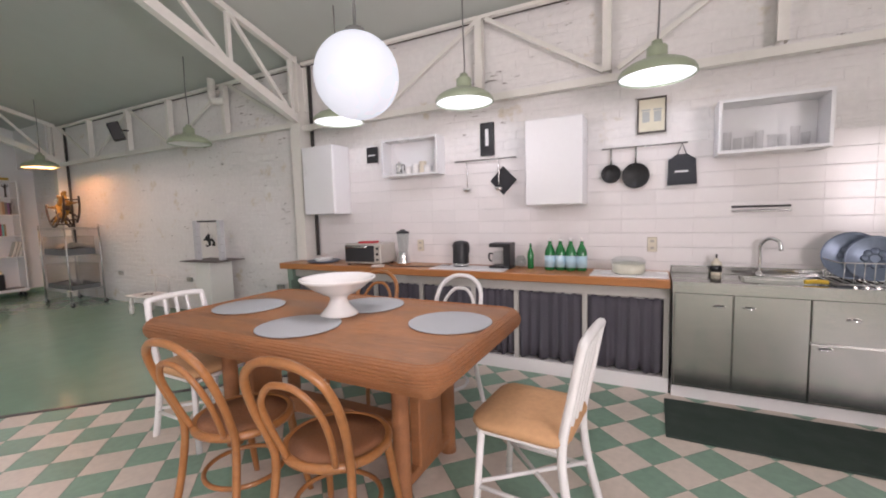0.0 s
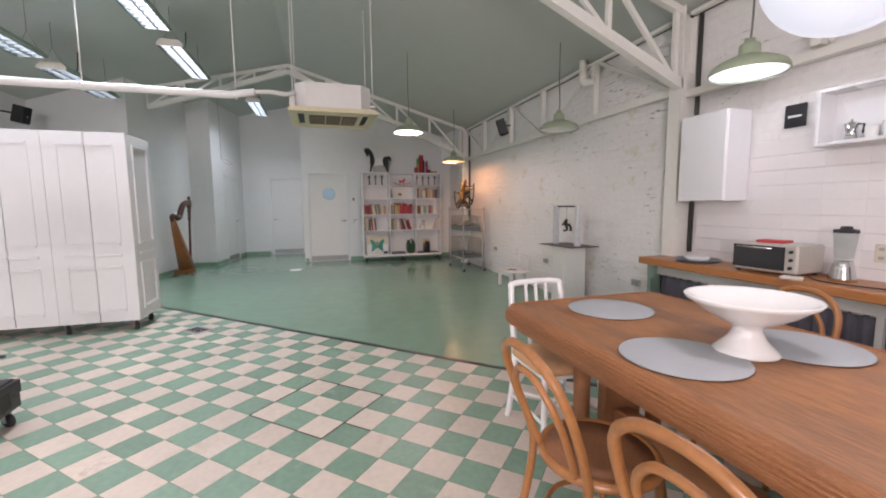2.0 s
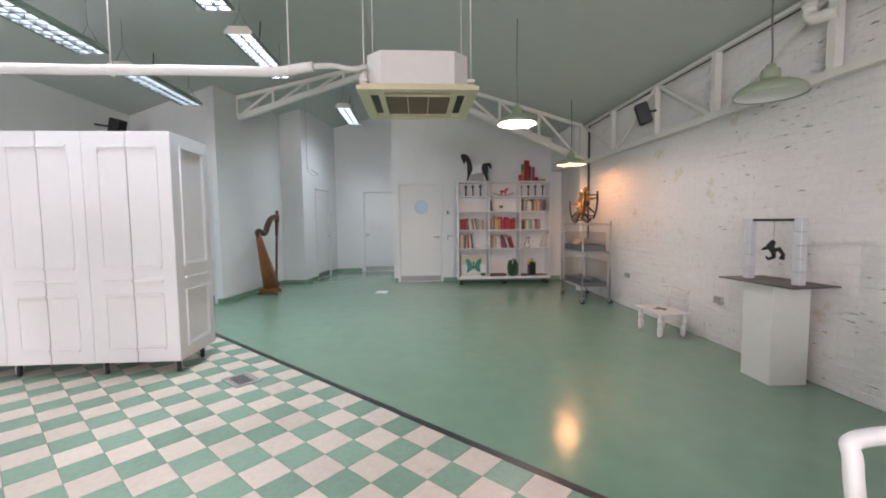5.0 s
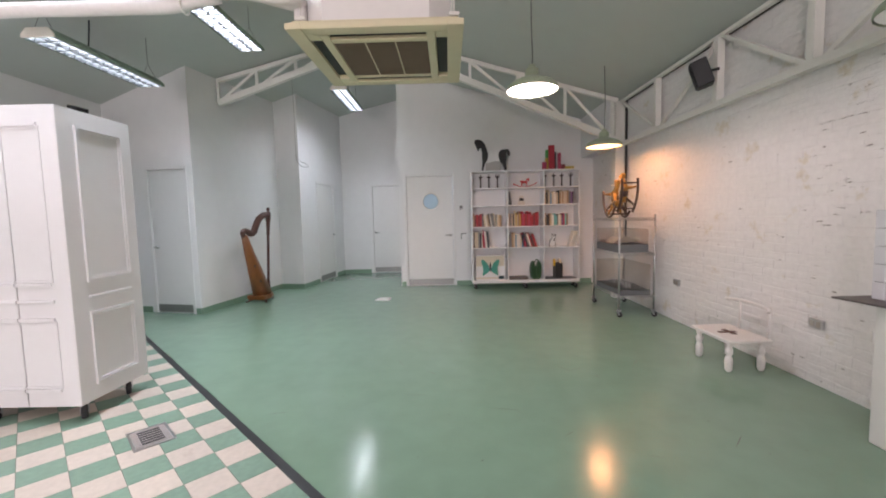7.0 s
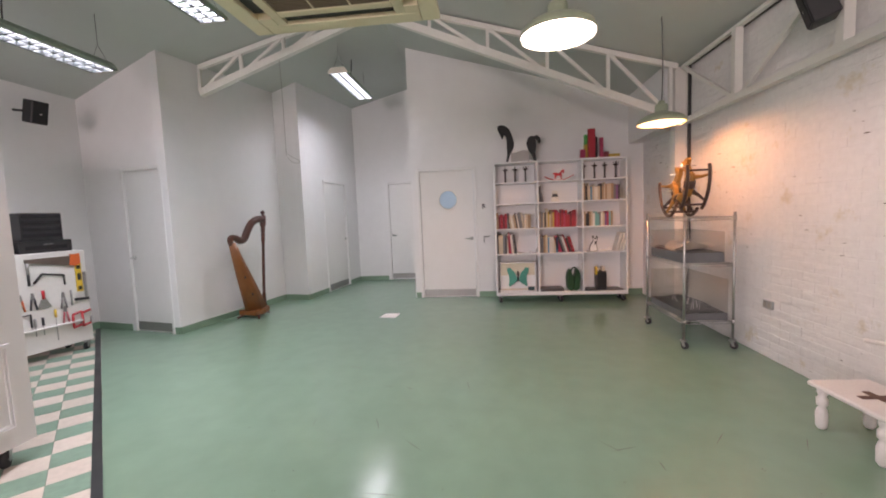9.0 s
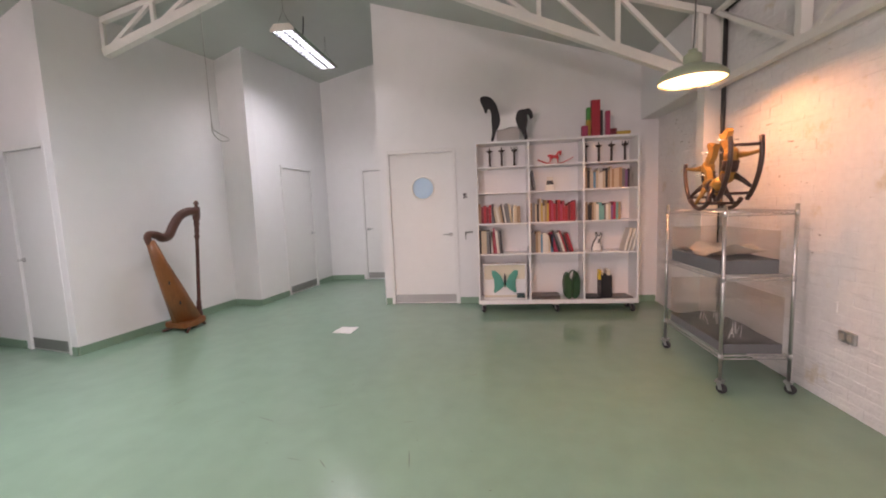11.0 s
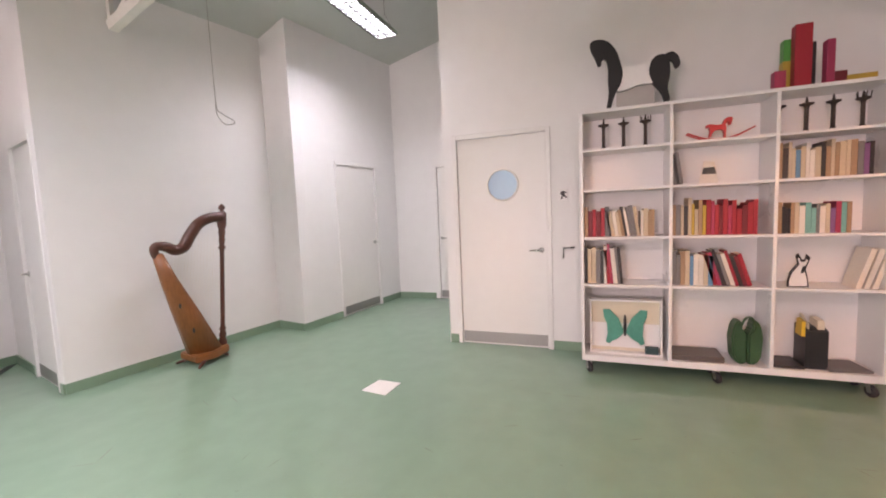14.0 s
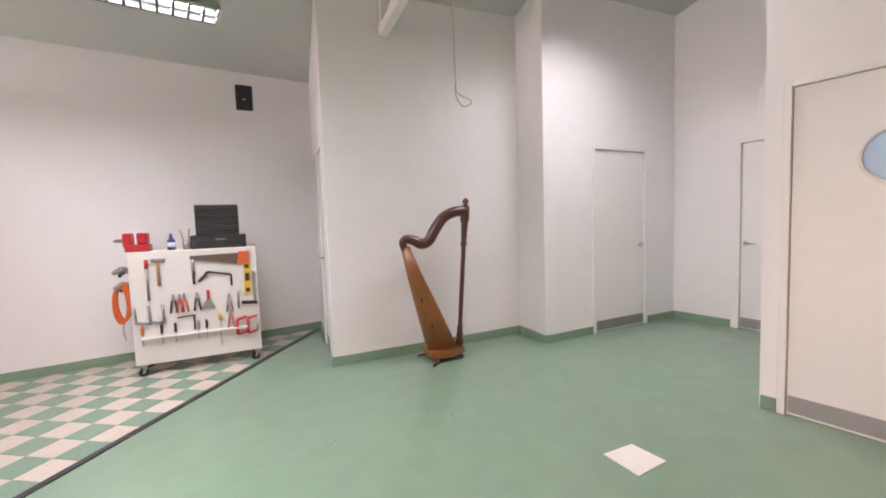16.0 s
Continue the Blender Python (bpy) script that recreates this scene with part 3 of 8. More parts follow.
fluorescent(-11.46, -10.06, -0.70, 3.58, "lit hanging louvred fluorescent light over the passage")

# six unseen fittings added in line with the others to brighten the kitchen end
for fx in (-3.95, -2.15, -0.35):
    for fy, fz in ((-1.17, 3.42), (-2.42, 3.02)):
        fluorescent(fx, fx + 1.4, fy, fz, "added unseen louvred fluorescent light that brightens the kitchen end", ADDED_TUBE_WATTS, (1.0, 0.95, 0.90))

# ---- air conditioner ----
ACW = surf("white_ac_casing", (0.76, 0.73, 0.71), 0.45, vary=0.03, scale=4, stain=(0.62, 0.58, 0.53), spread=-0.05)
ACY = surf("yellowed_plastic", (0.66, 0.59, 0.40), 0.45, vary=0.04, scale=4)
ACDARK = surf("brown_plastic_slat", (0.17, 0.125, 0.08), 0.5, vary=0.1)
DARK = surf("dark_slot", (0.02, 0.018, 0.016), 0.6)
ACX, ACYC, ACZ = -5.62, 0.757, 2.40
t = thing("ceiling_air_conditioner", "white cassette air conditioner with a yellowed grille panel, hung on rods", "air conditioner", Matrix.Translation((ACX, ACYC, ACZ)))
bm = B()
c = 0.12
slab(bm, [(-0.42 + c, -0.42), (0.42 - c, -0.42), (0.42, -0.42 + c), (0.42, 0.42 - c), (0.42 - c, 0.42), (-0.42 + c, 0.42), (-0.42, 0.42 - c), (-0.42, -0.42 + c)], 0.055, 0.33, "z")
part("casing", bm, ACW, t)
bm = B()
box(bm, -0.46, 0.46, -0.46, 0.46, 0.035, 0.055)
panel = part("panel", bm, ACY, t, "yellowed plastic panel")
for x0, x1, y0, y1 in ((-0.49, 0.49, -0.49, -0.40), (-0.49, 0.49, 0.40, 0.49), (-0.49, -0.40, -0.40, 0.40), (0.40, 0.49, -0.40, 0.40)):
    bm = B()
    box(bm, x0, x1, y0, y1, 0, 0.035, 0.004)
    part("panel_edge", bm, ACY, panel)
for x0, x1, y0, y1 in ((-0.40, 0.40, -0.33, -0.28), (-0.40, 0.40, 0.28, 0.33), (-0.33, -0.28, -0.28, 0.28), (0.28, 0.33, -0.28, 0.28)):
    bm = B()
    box(bm, x0, x1, y0, y1, 0.002, 0.03, 0.003)
    part("panel_strip", bm, ACY, panel)
for sx in (-1, 1):
    for sy in (-1, 1):
        bm = B()
        box(bm, min(sx * 0.33, sx * 0.40), max(sx * 0.33, sx * 0.40), min(sy * 0.33, sy * 0.40), max(sy * 0.33, sy * 0.40), 0.001, 0.032)
        part("panel_corner", bm, ACY, panel)
for a, b, c2, d2 in ((-0.30, 0.30, -0.40, -0.335), (-0.30, 0.30, 0.335, 0.40), (-0.40, -0.335, -0.30, 0.30), (0.335, 0.40, -0.30, 0.30)):
    bm = B()
    box(bm, a, b, c2, d2, 0.02, 0.03)
    part("air_slot", bm, DARK, panel, "dark air outlet")
bm = B()
box(bm, -0.28, 0.28, -0.28, 0.28, 0.022, 0.034)
part("grille_backing", bm, surf("brown_filter", (0.05, 0.04, 0.03), 0.8, vary=0.1, scale=20), panel, "brown filter mesh")
for k in range(34):
    bm = B()
    x = -0.272 + 0.0165 * k
    box(bm, x - 0.003, x + 0.003, -0.275, 0.275, 0.004, 0.02)
    part("slat", bm, ACDARK, panel, "brown grille slat")
for k in (-0.09, 0.09):
    bm = B()
    box(bm, -0.276, 0.276, k - 0.004, k + 0.004, 0.003, 0.022)
    part("grille_bar", bm, ACY, panel)
for sx in (-1, 1):
    for sy in (-1, 1):
        bm = B()
        tube(bm, [(sx * 0.36, sy * 0.44, 0.10), (sx * 0.36, sy * 0.44, roof(ACYC + sy * 0.44) - ACZ)], 0.006, 6)
        box(bm, sx * 0.36 - 0.02, sx * 0.36 + 0.02, sy * 0.44 - 0.03, sy * 0.44 + 0.03, 0.10, 0.12)
        part("hanging_rod", bm, STEELPAINT, t, "thin painted rod")
bm = B()
for k in range(3):
    tube(bm, curve_pts([(0.25 + 0.07 * k, -0.42, 0.21), (0.33 + 0.07 * k, -0.52, 0.20 - 0.02 * k), (0.5, -0.66, 0.17), (0.57, -0.80, 0.14)], 5), 0.022, 8)
box(bm, 0.2, 0.36, -0.48, -0.42, 0.06, 0.20, 0.01)
part("pipe_connection", bm, ACW, t, "wrapped pipe connections")
t = thing("insulated_pipe", "white wrapped pipe hung on thin rods", "pipe", Matrix.Translation((-5.05, 0, 2.51)))
bm = B()
r = random.Random(4)
pts = [(0.0, -0.04, 0.03), (0.0, -0.16, 0.012)] + [(r.uniform(-0.003, 0.003), -0.3 - 0.25 * k, -0.01 + r.uniform(-0.002, 0.002)) for k in range(16)]
tube(bm, curve_pts(pts, 3), 0.038, 10)
part("pipe", bm, surf("white_pipe_wrap", (0.78, 0.76, 0.75), 0.55, vary=0.05, scale=10, bump=0.4, bscale=30), t)
for y in (-0.22, -1.52, -2.8):
    bm = B()
    tube(bm, [(0, y, 0.03), (0, y, roof(y) - 2.52)], 0.006, 6)
    tube(bm, [(0.042 * math.cos(a), y, 0.042 * math.sin(a) - 0.015) for a in [2 * math.pi * i / 12 for i in range(12)]], 0.004, 5, True)
    part("hanger", bm, STEELPAINT, t, "thin hanging rod with a loop")

# ---- big white cabinet on castors ----
CABW = surf("satin_white_paint", (0.74, 0.725, 0.73), 0.42, vary=0.02, scale=3, bump=0.04, bscale=20)


def caster(parent, x, y, r=0.05, turn=0.0, top=None):
    """A swivel castor with its top plate at the given height."""
    top = top or r * 2.6
    rot = pose(x, y, 0, 0, 0, turn)
    bm = B()
    lathe(bm, [(r * 0.35, -r * 0.32), (r * 0.9, -r * 0.32), (r, -r * 0.2), (r, r * 0.2), (r * 0.9, r * 0.32), (r * 0.35, r * 0.32)], 20)
    bmesh.ops.transform(bm, matrix=rot @ pose(r * 0.35, 0, r, 90), verts=bm.verts)
    c = part("caster", bm, RUBBER, parent, "dark rubber castor wheel")
    bm = B()
    for s in (-1, 1):
        slab(bm, [(r * 0.35 - 0.012, r * 0.8), (r * 0.35 + 0.012, r * 0.8), (r * 0.3, top - 0.012), (-r * 0.5, top - 0.012)], s * r * 0.42, s * r * 0.5)
    box(bm, -r * 0.7, r * 0.7, -r * 0.7, r * 0.7, top - 0.014, top)
    tube(bm, [(r * 0.35, -r * 0.5, r), (r * 0.35, r * 0.5, r)], 0.006, 8)
    bmesh.ops.transform(bm, matrix=rot, verts=bm.verts)
    part("caster_fork", bm, GALV, c, "steel castor fork")


def moulding(bm, a0, a1, z0, z1, at):
    """A double raised moulding round a panel; at maps (along, height, out) to a place."""
    for o, w, p in ((0.0, 0.022, 0.016), (0.026, 0.010, 0.009)):
        for s0, s1, t0, t1 in ((a0 + o, a1 - o, z0 + o, z0 + o + w), (a0 + o, a1 - o, z1 - o - w, z1 - o), (a0 + o, a0 + o + w, z0 + o + w, z1 - o - w), (a1 - o - w, a1 - o, z0 + o + w, z1 - o - w)):
            c = [at(a, z, d) for d in (0, p) for a, z in ((s0, t0), (s1, t0), (s1, t1), (s0, t1))]
            v = [bm.verts.new(q) for q in c]
            for f in ((3, 2, 1, 0), (4, 5, 6, 7), (0, 1, 5, 4), (1, 2, 6, 5), (2, 3, 7, 6), (3, 0, 4, 7)):
                bm.faces.new([v[i] for i in f])


FX, SY, BX, EY = -5.49, -1.385, -6.11, -3.64
t = thing("panelled_cabinet", "tall white panelled cabinet with raised mouldings on black castors", "cabinet", Matrix.Translation((-5.8, -2.5, 0)))
t_in = Matrix.Translation((5.8, 2.5, 0))
bm = B()
box(bm, BX, FX - 0.022, EY, SY - 0.022, 0.13, 2.145)
part("body", bm, CABW, t, at=t_in)
edges = [SY - 0.003, -2.115, -2.845, EY]
for a, b in zip(edges, edges[1:]):
    mid = (a + b) / 2
    for y1, y0 in ((a - 0.0012, mid + 0.0035), (mid - 0.0035, b + 0.0012)):
        bm = B()
        box(bm, FX - 0.022, FX, y0, y1, 0.13, 2.145, 0.002)
        d = part("door", bm, CABW, t, "white panelled folding door", at=t_in)
    for z0, z1 in ((0.96, 2.03), (0.235, 0.745)):
        for y1, y0 in ((a - 0.12, mid + 0.004), (mid - 0.004, b + 0.12)):
            bm = B()
            out = lambda s, z, o: (FX + o, s, z)
            for s0, s1, q0, q1, p in ((y0, y1, z1 - 0.022, z1, 0.014), (y0, y1, z0, z0 + 0.022, 0.014), (y0, y1, z1 - 0.042, z1 - 0.032, 0.008), (y0, y1, z0 + 0.032, z0 + 0.042, 0.008)):
                box(bm, FX, FX + p, s0, s1, q0, q1)
            s = y1 if y1 == a - 0.12 else y0
            box(bm, FX, FX + 0.006, s - 0.011, s + 0.011, z0 + 0.022, z1 - 0.022)
            part("moulding", bm, CABW, t, "raised white moulding", at=t_in)
    bm = B()
    box(bm, FX, FX + 0.014, b + 0.11, mid - 0.004, 0.845, 0.868, 0.003)
    box(bm, FX, FX + 0.014, mid + 0.004, a - 0.11, 0.845, 0.868, 0.003)
    part("moulding", bm, CABW, t, "raised white moulding", at=t_in)
bm = B()
box(bm, BX, FX - 0.001, SY - 0.022, SY, 0.13, 2.145, 0.002)
part("side_panel", bm, CABW, t, "white panelled side", at=t_in)
for z0, z1 in ((0.965, 2.04), (0.235, 0.755)):
    bm = B()
    moulding(bm, -6.015, -5.615, z0, z1, lambda s, z, o: (s, SY + o, z))
    part("moulding", bm, CABW, t, "raised white moulding", at=t_in)
bm = B()
box(bm, -6.0, -5.62, SY, SY + 0.014, 0.85, 0.872, 0.003)
part("moulding", bm, CABW, t, "raised white moulding", at=t_in)
for x in (-5.6, -6.0):
    for y in (-1.47, -2.1, -2.85, -3.55):
        caster(t, x + 5.8, y + 2.5, 0.05, 35, 0.13)

# ---- dining table and chairs ----
WICKER = surf("woven_wicker", (0.34, 0.14, 0.055), 0.5, vary=0.3, scale=60, bump=0.7, bscale=220, stretch=(0.35, 1, 1))
WICKERTOP = surf("fine_woven_top", (0.33, 0.142, 0.054), 0.42, vary=0.5, scale=14, bump=0.35, bscale=260, stretch=(0.22, 1.8, 1), stain=(0.23, 0.095, 0.042), spread=0.11)
BENTWOOD = surf("golden_bent_beech", (0.34, 0.14, 0.045), 0.32, vary=0.22, scale=12, coat=0.25)
CANE = surf("woven_cane", (0.28, 0.12, 0.055), 0.6, vary=0.4, scale=40, bump=0.6, bscale=180)
WHITEPAINT = surf("white_gloss_paint", (0.78, 0.77, 0.76), 0.32, vary=0.03, scale=8, coat=0.2)
SUEDE = surf("tan_suede_cushion", (0.56, 0.32, 0.16), 0.8, vary=0.12, scale=9, bump=0.35, bscale=40, stain=(0.45, 0.24, 0.11), spread=0.02)
MAT_GREY = surf("grey_round_mat", (0.40, 0.42, 0.44), 0.6, vary=0.06, scale=30, bump=0.3, bscale=120)
CERAMIC = surf("white_ceramic", (0.80, 0.79, 0.77), 0.18, vary=0.02, coat=0.3)

TX, TY, TW, TD, TH = -1.435, 2.05, 1.93, 1.07, 0.80
t = thing("dining_table", "brown woven wicker dining table with a thick rolled rim", "table", Matrix.Translation((TX, TY, 0)))


def round_rect(w, d, r, k=6):
    out = []
    for cx, cy, a0 in ((w / 2 - r, d / 2 - r, 0), (-w / 2 + r, d / 2 - r, 90), (-w / 2 + r, -d / 2 + r, 180), (w / 2 - r, -d / 2 + r, 270)):
        out += [(cx + r * math.cos(radians(a0 + 90 * i / k)), cy + r * math.sin(radians(a0 + 90 * i / k))) for i in range(k + 1)]
    return out


bm = B()
slab(bm, round_rect(TW - 0.10, TD - 0.10, 0.07), TH - 0.03, TH - 0.004, "z")
part("tabletop", bm, WICKERTOP, t)
bm = B()
k = 6
profile = [(0.0, -0.004), (0.018, 0.0), (0.036, -0.008), (0.05, -0.028), (0.055, -0.05), (0.05, -0.074), (0.036, -0.092), (0.012, -0.104), (-0.04, -0.106)]
rings = []
for o, z in profile:
    rings.append([bm.verts.new((x, y, TH + z)) for x, y in round_rect(TW - 0.10 + 2 * o, TD - 0.10 + 2 * o, 0.07 + o)])
for a, b in zip(rings, rings[1:]):
    for i in range(len(a)):
        bm.faces.new((a[i], a[(i + 1) % len(a)], b[(i + 1) % len(b)], b[i])).smooth = True
part("rim", bm, WICKER, t, "thick rolled wicker rim")
for j in range(11):
    bm = B()
    a = radians(-78 + 15.6 * j)
    o, z = 0.052 * math.cos(a) + 0.002, -0.052 - 0.050 * math.sin(a)
    tube(bm, [(x, y, TH + z) for x, y in round_rect(TW - 0.10 + 2 * o, TD - 0.10 + 2 * o, 0.07 + o)], 0.0065, 6, True)
    part("woven_strand", bm, WICKER, t)
bm = B()
rg = [[bm.verts.new((x, y, z)) for x, y in round_rect(TW - 0.10 + o, TD - 0.10 + o, 0.06)] for o, z in ((0.0, TH - 0.10), (-0.02, TH - 0.14), (-0.06, TH - 0.15), (-0.10, TH - 0.10))]
for a, b in zip(rg, rg[1:]):
    for i in range(len(a)):
        bm.faces.new((a[i], a[(i + 1) % len(a)], b[(i + 1) % len(b)], b[i]))
part("apron", bm, WICKER, t)
for sx in (-1, 1):
    for sy in (-1, 1):
        bm = B()
        tube(bm, [(sx * 0.60, sy * 0.235, TH - 0.11), (sx * 0.60, sy * 0.235, 0.05), (sx * 0.60, sy * 0.235, 0.0)], [0.042, 0.042, 0.047], 14)
        part("leg", bm, WICKER, t)
    bm = B()
    box(bm, sx * 0.60 - 0.03, sx * 0.60 + 0.03, -0.115, 0.115, 0.10, TH - 0.12, 0.006)
    part("end_panel", bm, WICKER, t)
    bm = B()
    box(bm, sx * 0.60 - 0.03, sx * 0.60 + 0.03, -0.225, 0.225, 0.07, 0.12, 0.01)
    part("foot_rail", bm, WICKER, t)
bm = B()
box(bm, -0.60, 0.60, -0.05, 0.05, 0.18, 0.28, 0.01)
part("stretcher", bm, WICKER, t)


def spread(x, y, turn):
    t = thing("placemat", "round grey woven placemat on the dining table", "placemat", pose(x, y, TH, 0, 0, turn), "placemats on the table")
    bm = B()
    lathe(bm, [(0.0, 0.004), (0.10, 0.005), (0.208, 0.005), (0.214, 0.003), (0.211, 0.0), (0.0, 0.0)], 40)
    part("mat", bm, MAT_GREY, t)
    for k in range(1, 7):
        bm = B()
        tube(bm, [(0.032 * k * math.cos(a), 0.032 * k * math.sin(a), 0.0037) for a in [2 * math.pi * i / 32 for i in range(32)]], 0.0018, 4, True)
        part("coil", bm, MAT_GREY, t)


for x, y, a in ((-2.08, 2.01, 10), (-1.42, 1.79, 40), (-1.37, 2.31, 80), (-0.725, 2.13, 130)):
    spread(x, y, a)
t = thing("footed_bowl", "white ceramic footed bowl on the dining table", "bowl", Matrix.Translation((-1.385, 2.055, TH)))
bm = B()
lathe(bm, [(0.0, 0.0), (0.103, 0.0), (0.106, 0.008), (0.092, 0.022), (0.062, 0.055), (0.047, 0.09), (0.055, 0.108), (0.09, 0.122), (0.15, 0.158), (0.19, 0.19), (0.205, 0.198), (0.212, 0.21), (0.208, 0.213), (0.195, 0.208), (0.17, 0.19), (0.10, 0.145), (0.04, 0.125), (0.0, 0.122)], 40)
part("bowl", bm, CERAMIC, t)


def bentwood(at, paint, weave, label):
    t = thing("bentwood_chair", label, "chair", at, "bentwood chairs at the table")
    s = 0.455
    bm = B()
    ring = [(0.205 * math.cos(a), 0.20 * math.sin(a) + 0.0, s - 0.012) for a in [2 * math.pi * i / 36 for i in range(36)]]
    tube(bm, ring, 0.019, 8, True)
    part("seat_frame", bm, paint, t)
    bm = B()
    lathe(bm, [(0.0, -0.008), (0.1, -0.006), (0.195, 0.002), (0.195, -0.008), (0.0, -0.014)], 32, (0, 0, s))
    part("seat", bm, weave, t, "woven cane seat")
    bm = B()
    back = curve_pts([(-0.20, -0.245, 0.0), (-0.175, -0.195, 0.24), (-0.165, -0.175, s), (-0.185, -0.215, 0.66), (-0.165, -0.25, 0.80), (-0.09, -0.27, 0.873), (0, -0.275, 0.89), (0.09, -0.27, 0.873), (0.165, -0.25, 0.80), (0.185, -0.215, 0.66), (0.165, -0.175, s), (0.175, -0.195, 0.24), (0.20, -0.245, 0.0)], 6)
    back = [(p[0], p[1] - 0.14 * max(0.0, p[2] - s), p[2]) for p in back]
    tube(bm, back, 0.0165, 8)
    part("back_frame", bm, paint, t)
    bm = B()
    loop = curve_pts([(-0.105, -0.18, s), (-0.125, -0.215, 0.60), (-0.115, -0.245, 0.71), (-0.06, -0.262, 0.785), (0, -0.266, 0.80), (0.06, -0.262, 0.785), (0.115, -0.245, 0.71), (0.125, -0.215, 0.60), (0.105, -0.18, s)], 5)
    tube(bm, [(p[0], p[1] - 0.14 * max(0.0, p[2] - s), p[2]) for p in loop], 0.0125, 8)
    part("inner_loop", bm, paint, t)
    for sx in (-1, 1):
        bm = B()
        tube(bm, curve_pts([(sx * 0.15, 0.13, s - 0.02), (sx * 0.165, 0.155, 0.24), (sx * 0.19, 0.20, 0.0)], 4), [0.019] * 5 + [0.018, 0.016, 0.015, 0.014], 8)
        part("leg", bm, paint, t)
    bm = B()
    tube(bm, [(0.175 * math.cos(a), 0.165 * math.sin(a) - 0.015, 0.205) for a in [2 * math.pi * i / 30 for i in range(30)]], 0.011, 7, True)
    part("leg_ring", bm, paint, t)
    return t


bentwood(pose(-1.495, 1.50, 0, 0, 0, 2), BENTWOOD, CANE, "golden bentwood chair with a woven cane seat")
bentwood(pose(-0.95, 1.525, 0, 0, 0, 9), BENTWOOD, CANE, "golden bentwood chair with a woven cane seat")
bentwood(pose(-1.78, 2.70, 0, 0, 0, 184), BENTWOOD, CANE, "golden bentwood chair at the kitchen side of the table")
bentwood(pose(-1.09, 2.70, 0, 0, 0, 176), WHITEPAINT, CANE, "white painted bentwood chair at the kitchen side of the table")


def slat_chair(at, label):
    """A white metal chair with three slats and a padded seat."""
    t = thing("slat_back_chair", label, "chair", at, "white slat chairs at the table ends")
    s = 0.43
    bm = B()
    tube(bm, curve_pts([(-0.19, -0.245, 0.0), (-0.185, -0.19, 0.22), (-0.18, -0.17, s), (-0.178, -0.21, 0.66), (-0.172, -0.24, 0.82), (-0.14, -0.252, 0.866), (0.14, -0.252, 0.866), (0.172, -0.24, 0.82), (0.178, -0.21, 0.66), (0.18, -0.17, s), (0.185, -0.19, 0.22), (0.19, -0.245, 0.0)], 6), 0.019, 8)
    part("back_frame", bm, WHITEPAINT, t)
    for x in (-0.07, 0.0, 0.07):
        bm = B()
        tube(bm, curve_pts([(x, -0.172, s + 0.02), (x, -0.212, 0.66), (x, -0.25, 0.86)], 5), 0.011, 6)
        part("slat", bm, WHITEPAINT, t)
    for sx in (-1, 1):
        bm = B()
        tube(bm, [(sx * 0.175, 0.175, s), (sx * 0.195, 0.205, 0.0)], 0.017, 8)
        part("leg", bm, WHITEPAINT, t)
        bm = B()
        tube(bm, [(sx * 0.188, 0.195, 0.17), (sx * 0.187, -0.205, 0.17)], 0.010, 7)
        part("stretcher", bm, WHITEPAINT, t)
    bm = B()
    tube(bm, [(-0.186, 0.19, 0.19), (0.186, -0.20, 0.19)], 0.010, 7)
    part("stretcher", bm, WHITEPAINT, t)
    bm = B()
    tube(bm, [(0.186, 0.19, 0.185), (-0.186, -0.20, 0.185)], 0.010, 7)
    part("stretcher", bm, WHITEPAINT, t)
    bm = B()
    box(bm, -0.19, 0.19, -0.17, 0.20, s - 0.02, s, 0.008)
    part("seat_pan", bm, WHITEPAINT, t)
    bm = B()
    rings = []
    for o, z in ((-0.03, 0.0), (0.0, 0.012), (0.012, 0.03), (0.006, 0.05), (-0.02, 0.064), (-0.08, 0.070)):
        rings.append([bm.verts.new((x, y + 0.015, s + z + 0.004 * math.sin(9 * x + 5 * y))) for x, y in round_rect(0.41 + 2 * o, 0.40 + 2 * o, 0.07 + max(o, -0.06), 5)])
    for a, b in zip(rings, rings[1:]):
        for i in range(len(a)):
            bm.faces.new((a[i], a[(i + 1) % len(a)], b[(i + 1) % len(b)], b[i])).smooth = True
    bm.faces.new(rings[-1])
    bm.faces.new(rings[0][::-1])
    part("cushion", bm, SUEDE, t, "tan padded seat cushion")
    return t


slat_chair(pose(-2.34, 1.85, 0, 0, 0, -90), "white metal chair with three slats and a tan cushion")
slat_chair(pose(-0.27, 2.03, 0, 0, 0, 86), "white metal chair with a tan cushion, pulled out from the table")

# ---- kitchen ----
OILWOOD = surf("orange_oiled_wood", (0.42, 0.165, 0.05), 0.4, vary=0.18, scale=10, bump=0.1, stretch=(0.25, 2, 2), coat=0.2)
CURTAIN = surf("dark_violet_grey_cloth", (0.085, 0.08, 0.098), 0.85, vary=0.12, scale=30, bump=0.2, bscale=200)
CONCRETE = surf("pale_grey_rail", (0.50, 0.49, 0.46), 0.6, vary=0.06)
SAGE = surf("sage_painted_wood", (0.20, 0.285, 0.23), 0.5, vary=0.06, scale=6)
t = thing("kitchen_counter", "long kitchen counter with a wooden top and dark curtains", "counter", Matrix.Translation((-1.6, 3.7, 0)))
K = Matrix.Translation((1.6, -3.7, 0))
bm = B()
box(bm, -3.50, 0.30, 3.48, 3.935, 0.79, 0.852, 0.006)
part("worktop", bm, OILWOOD, t, "orange oiled wooden worktop", at=K)
bm = B()
box(bm, -3.40, 0.30, 3.585, 3.93, 0.0, 0.115, 0.004)
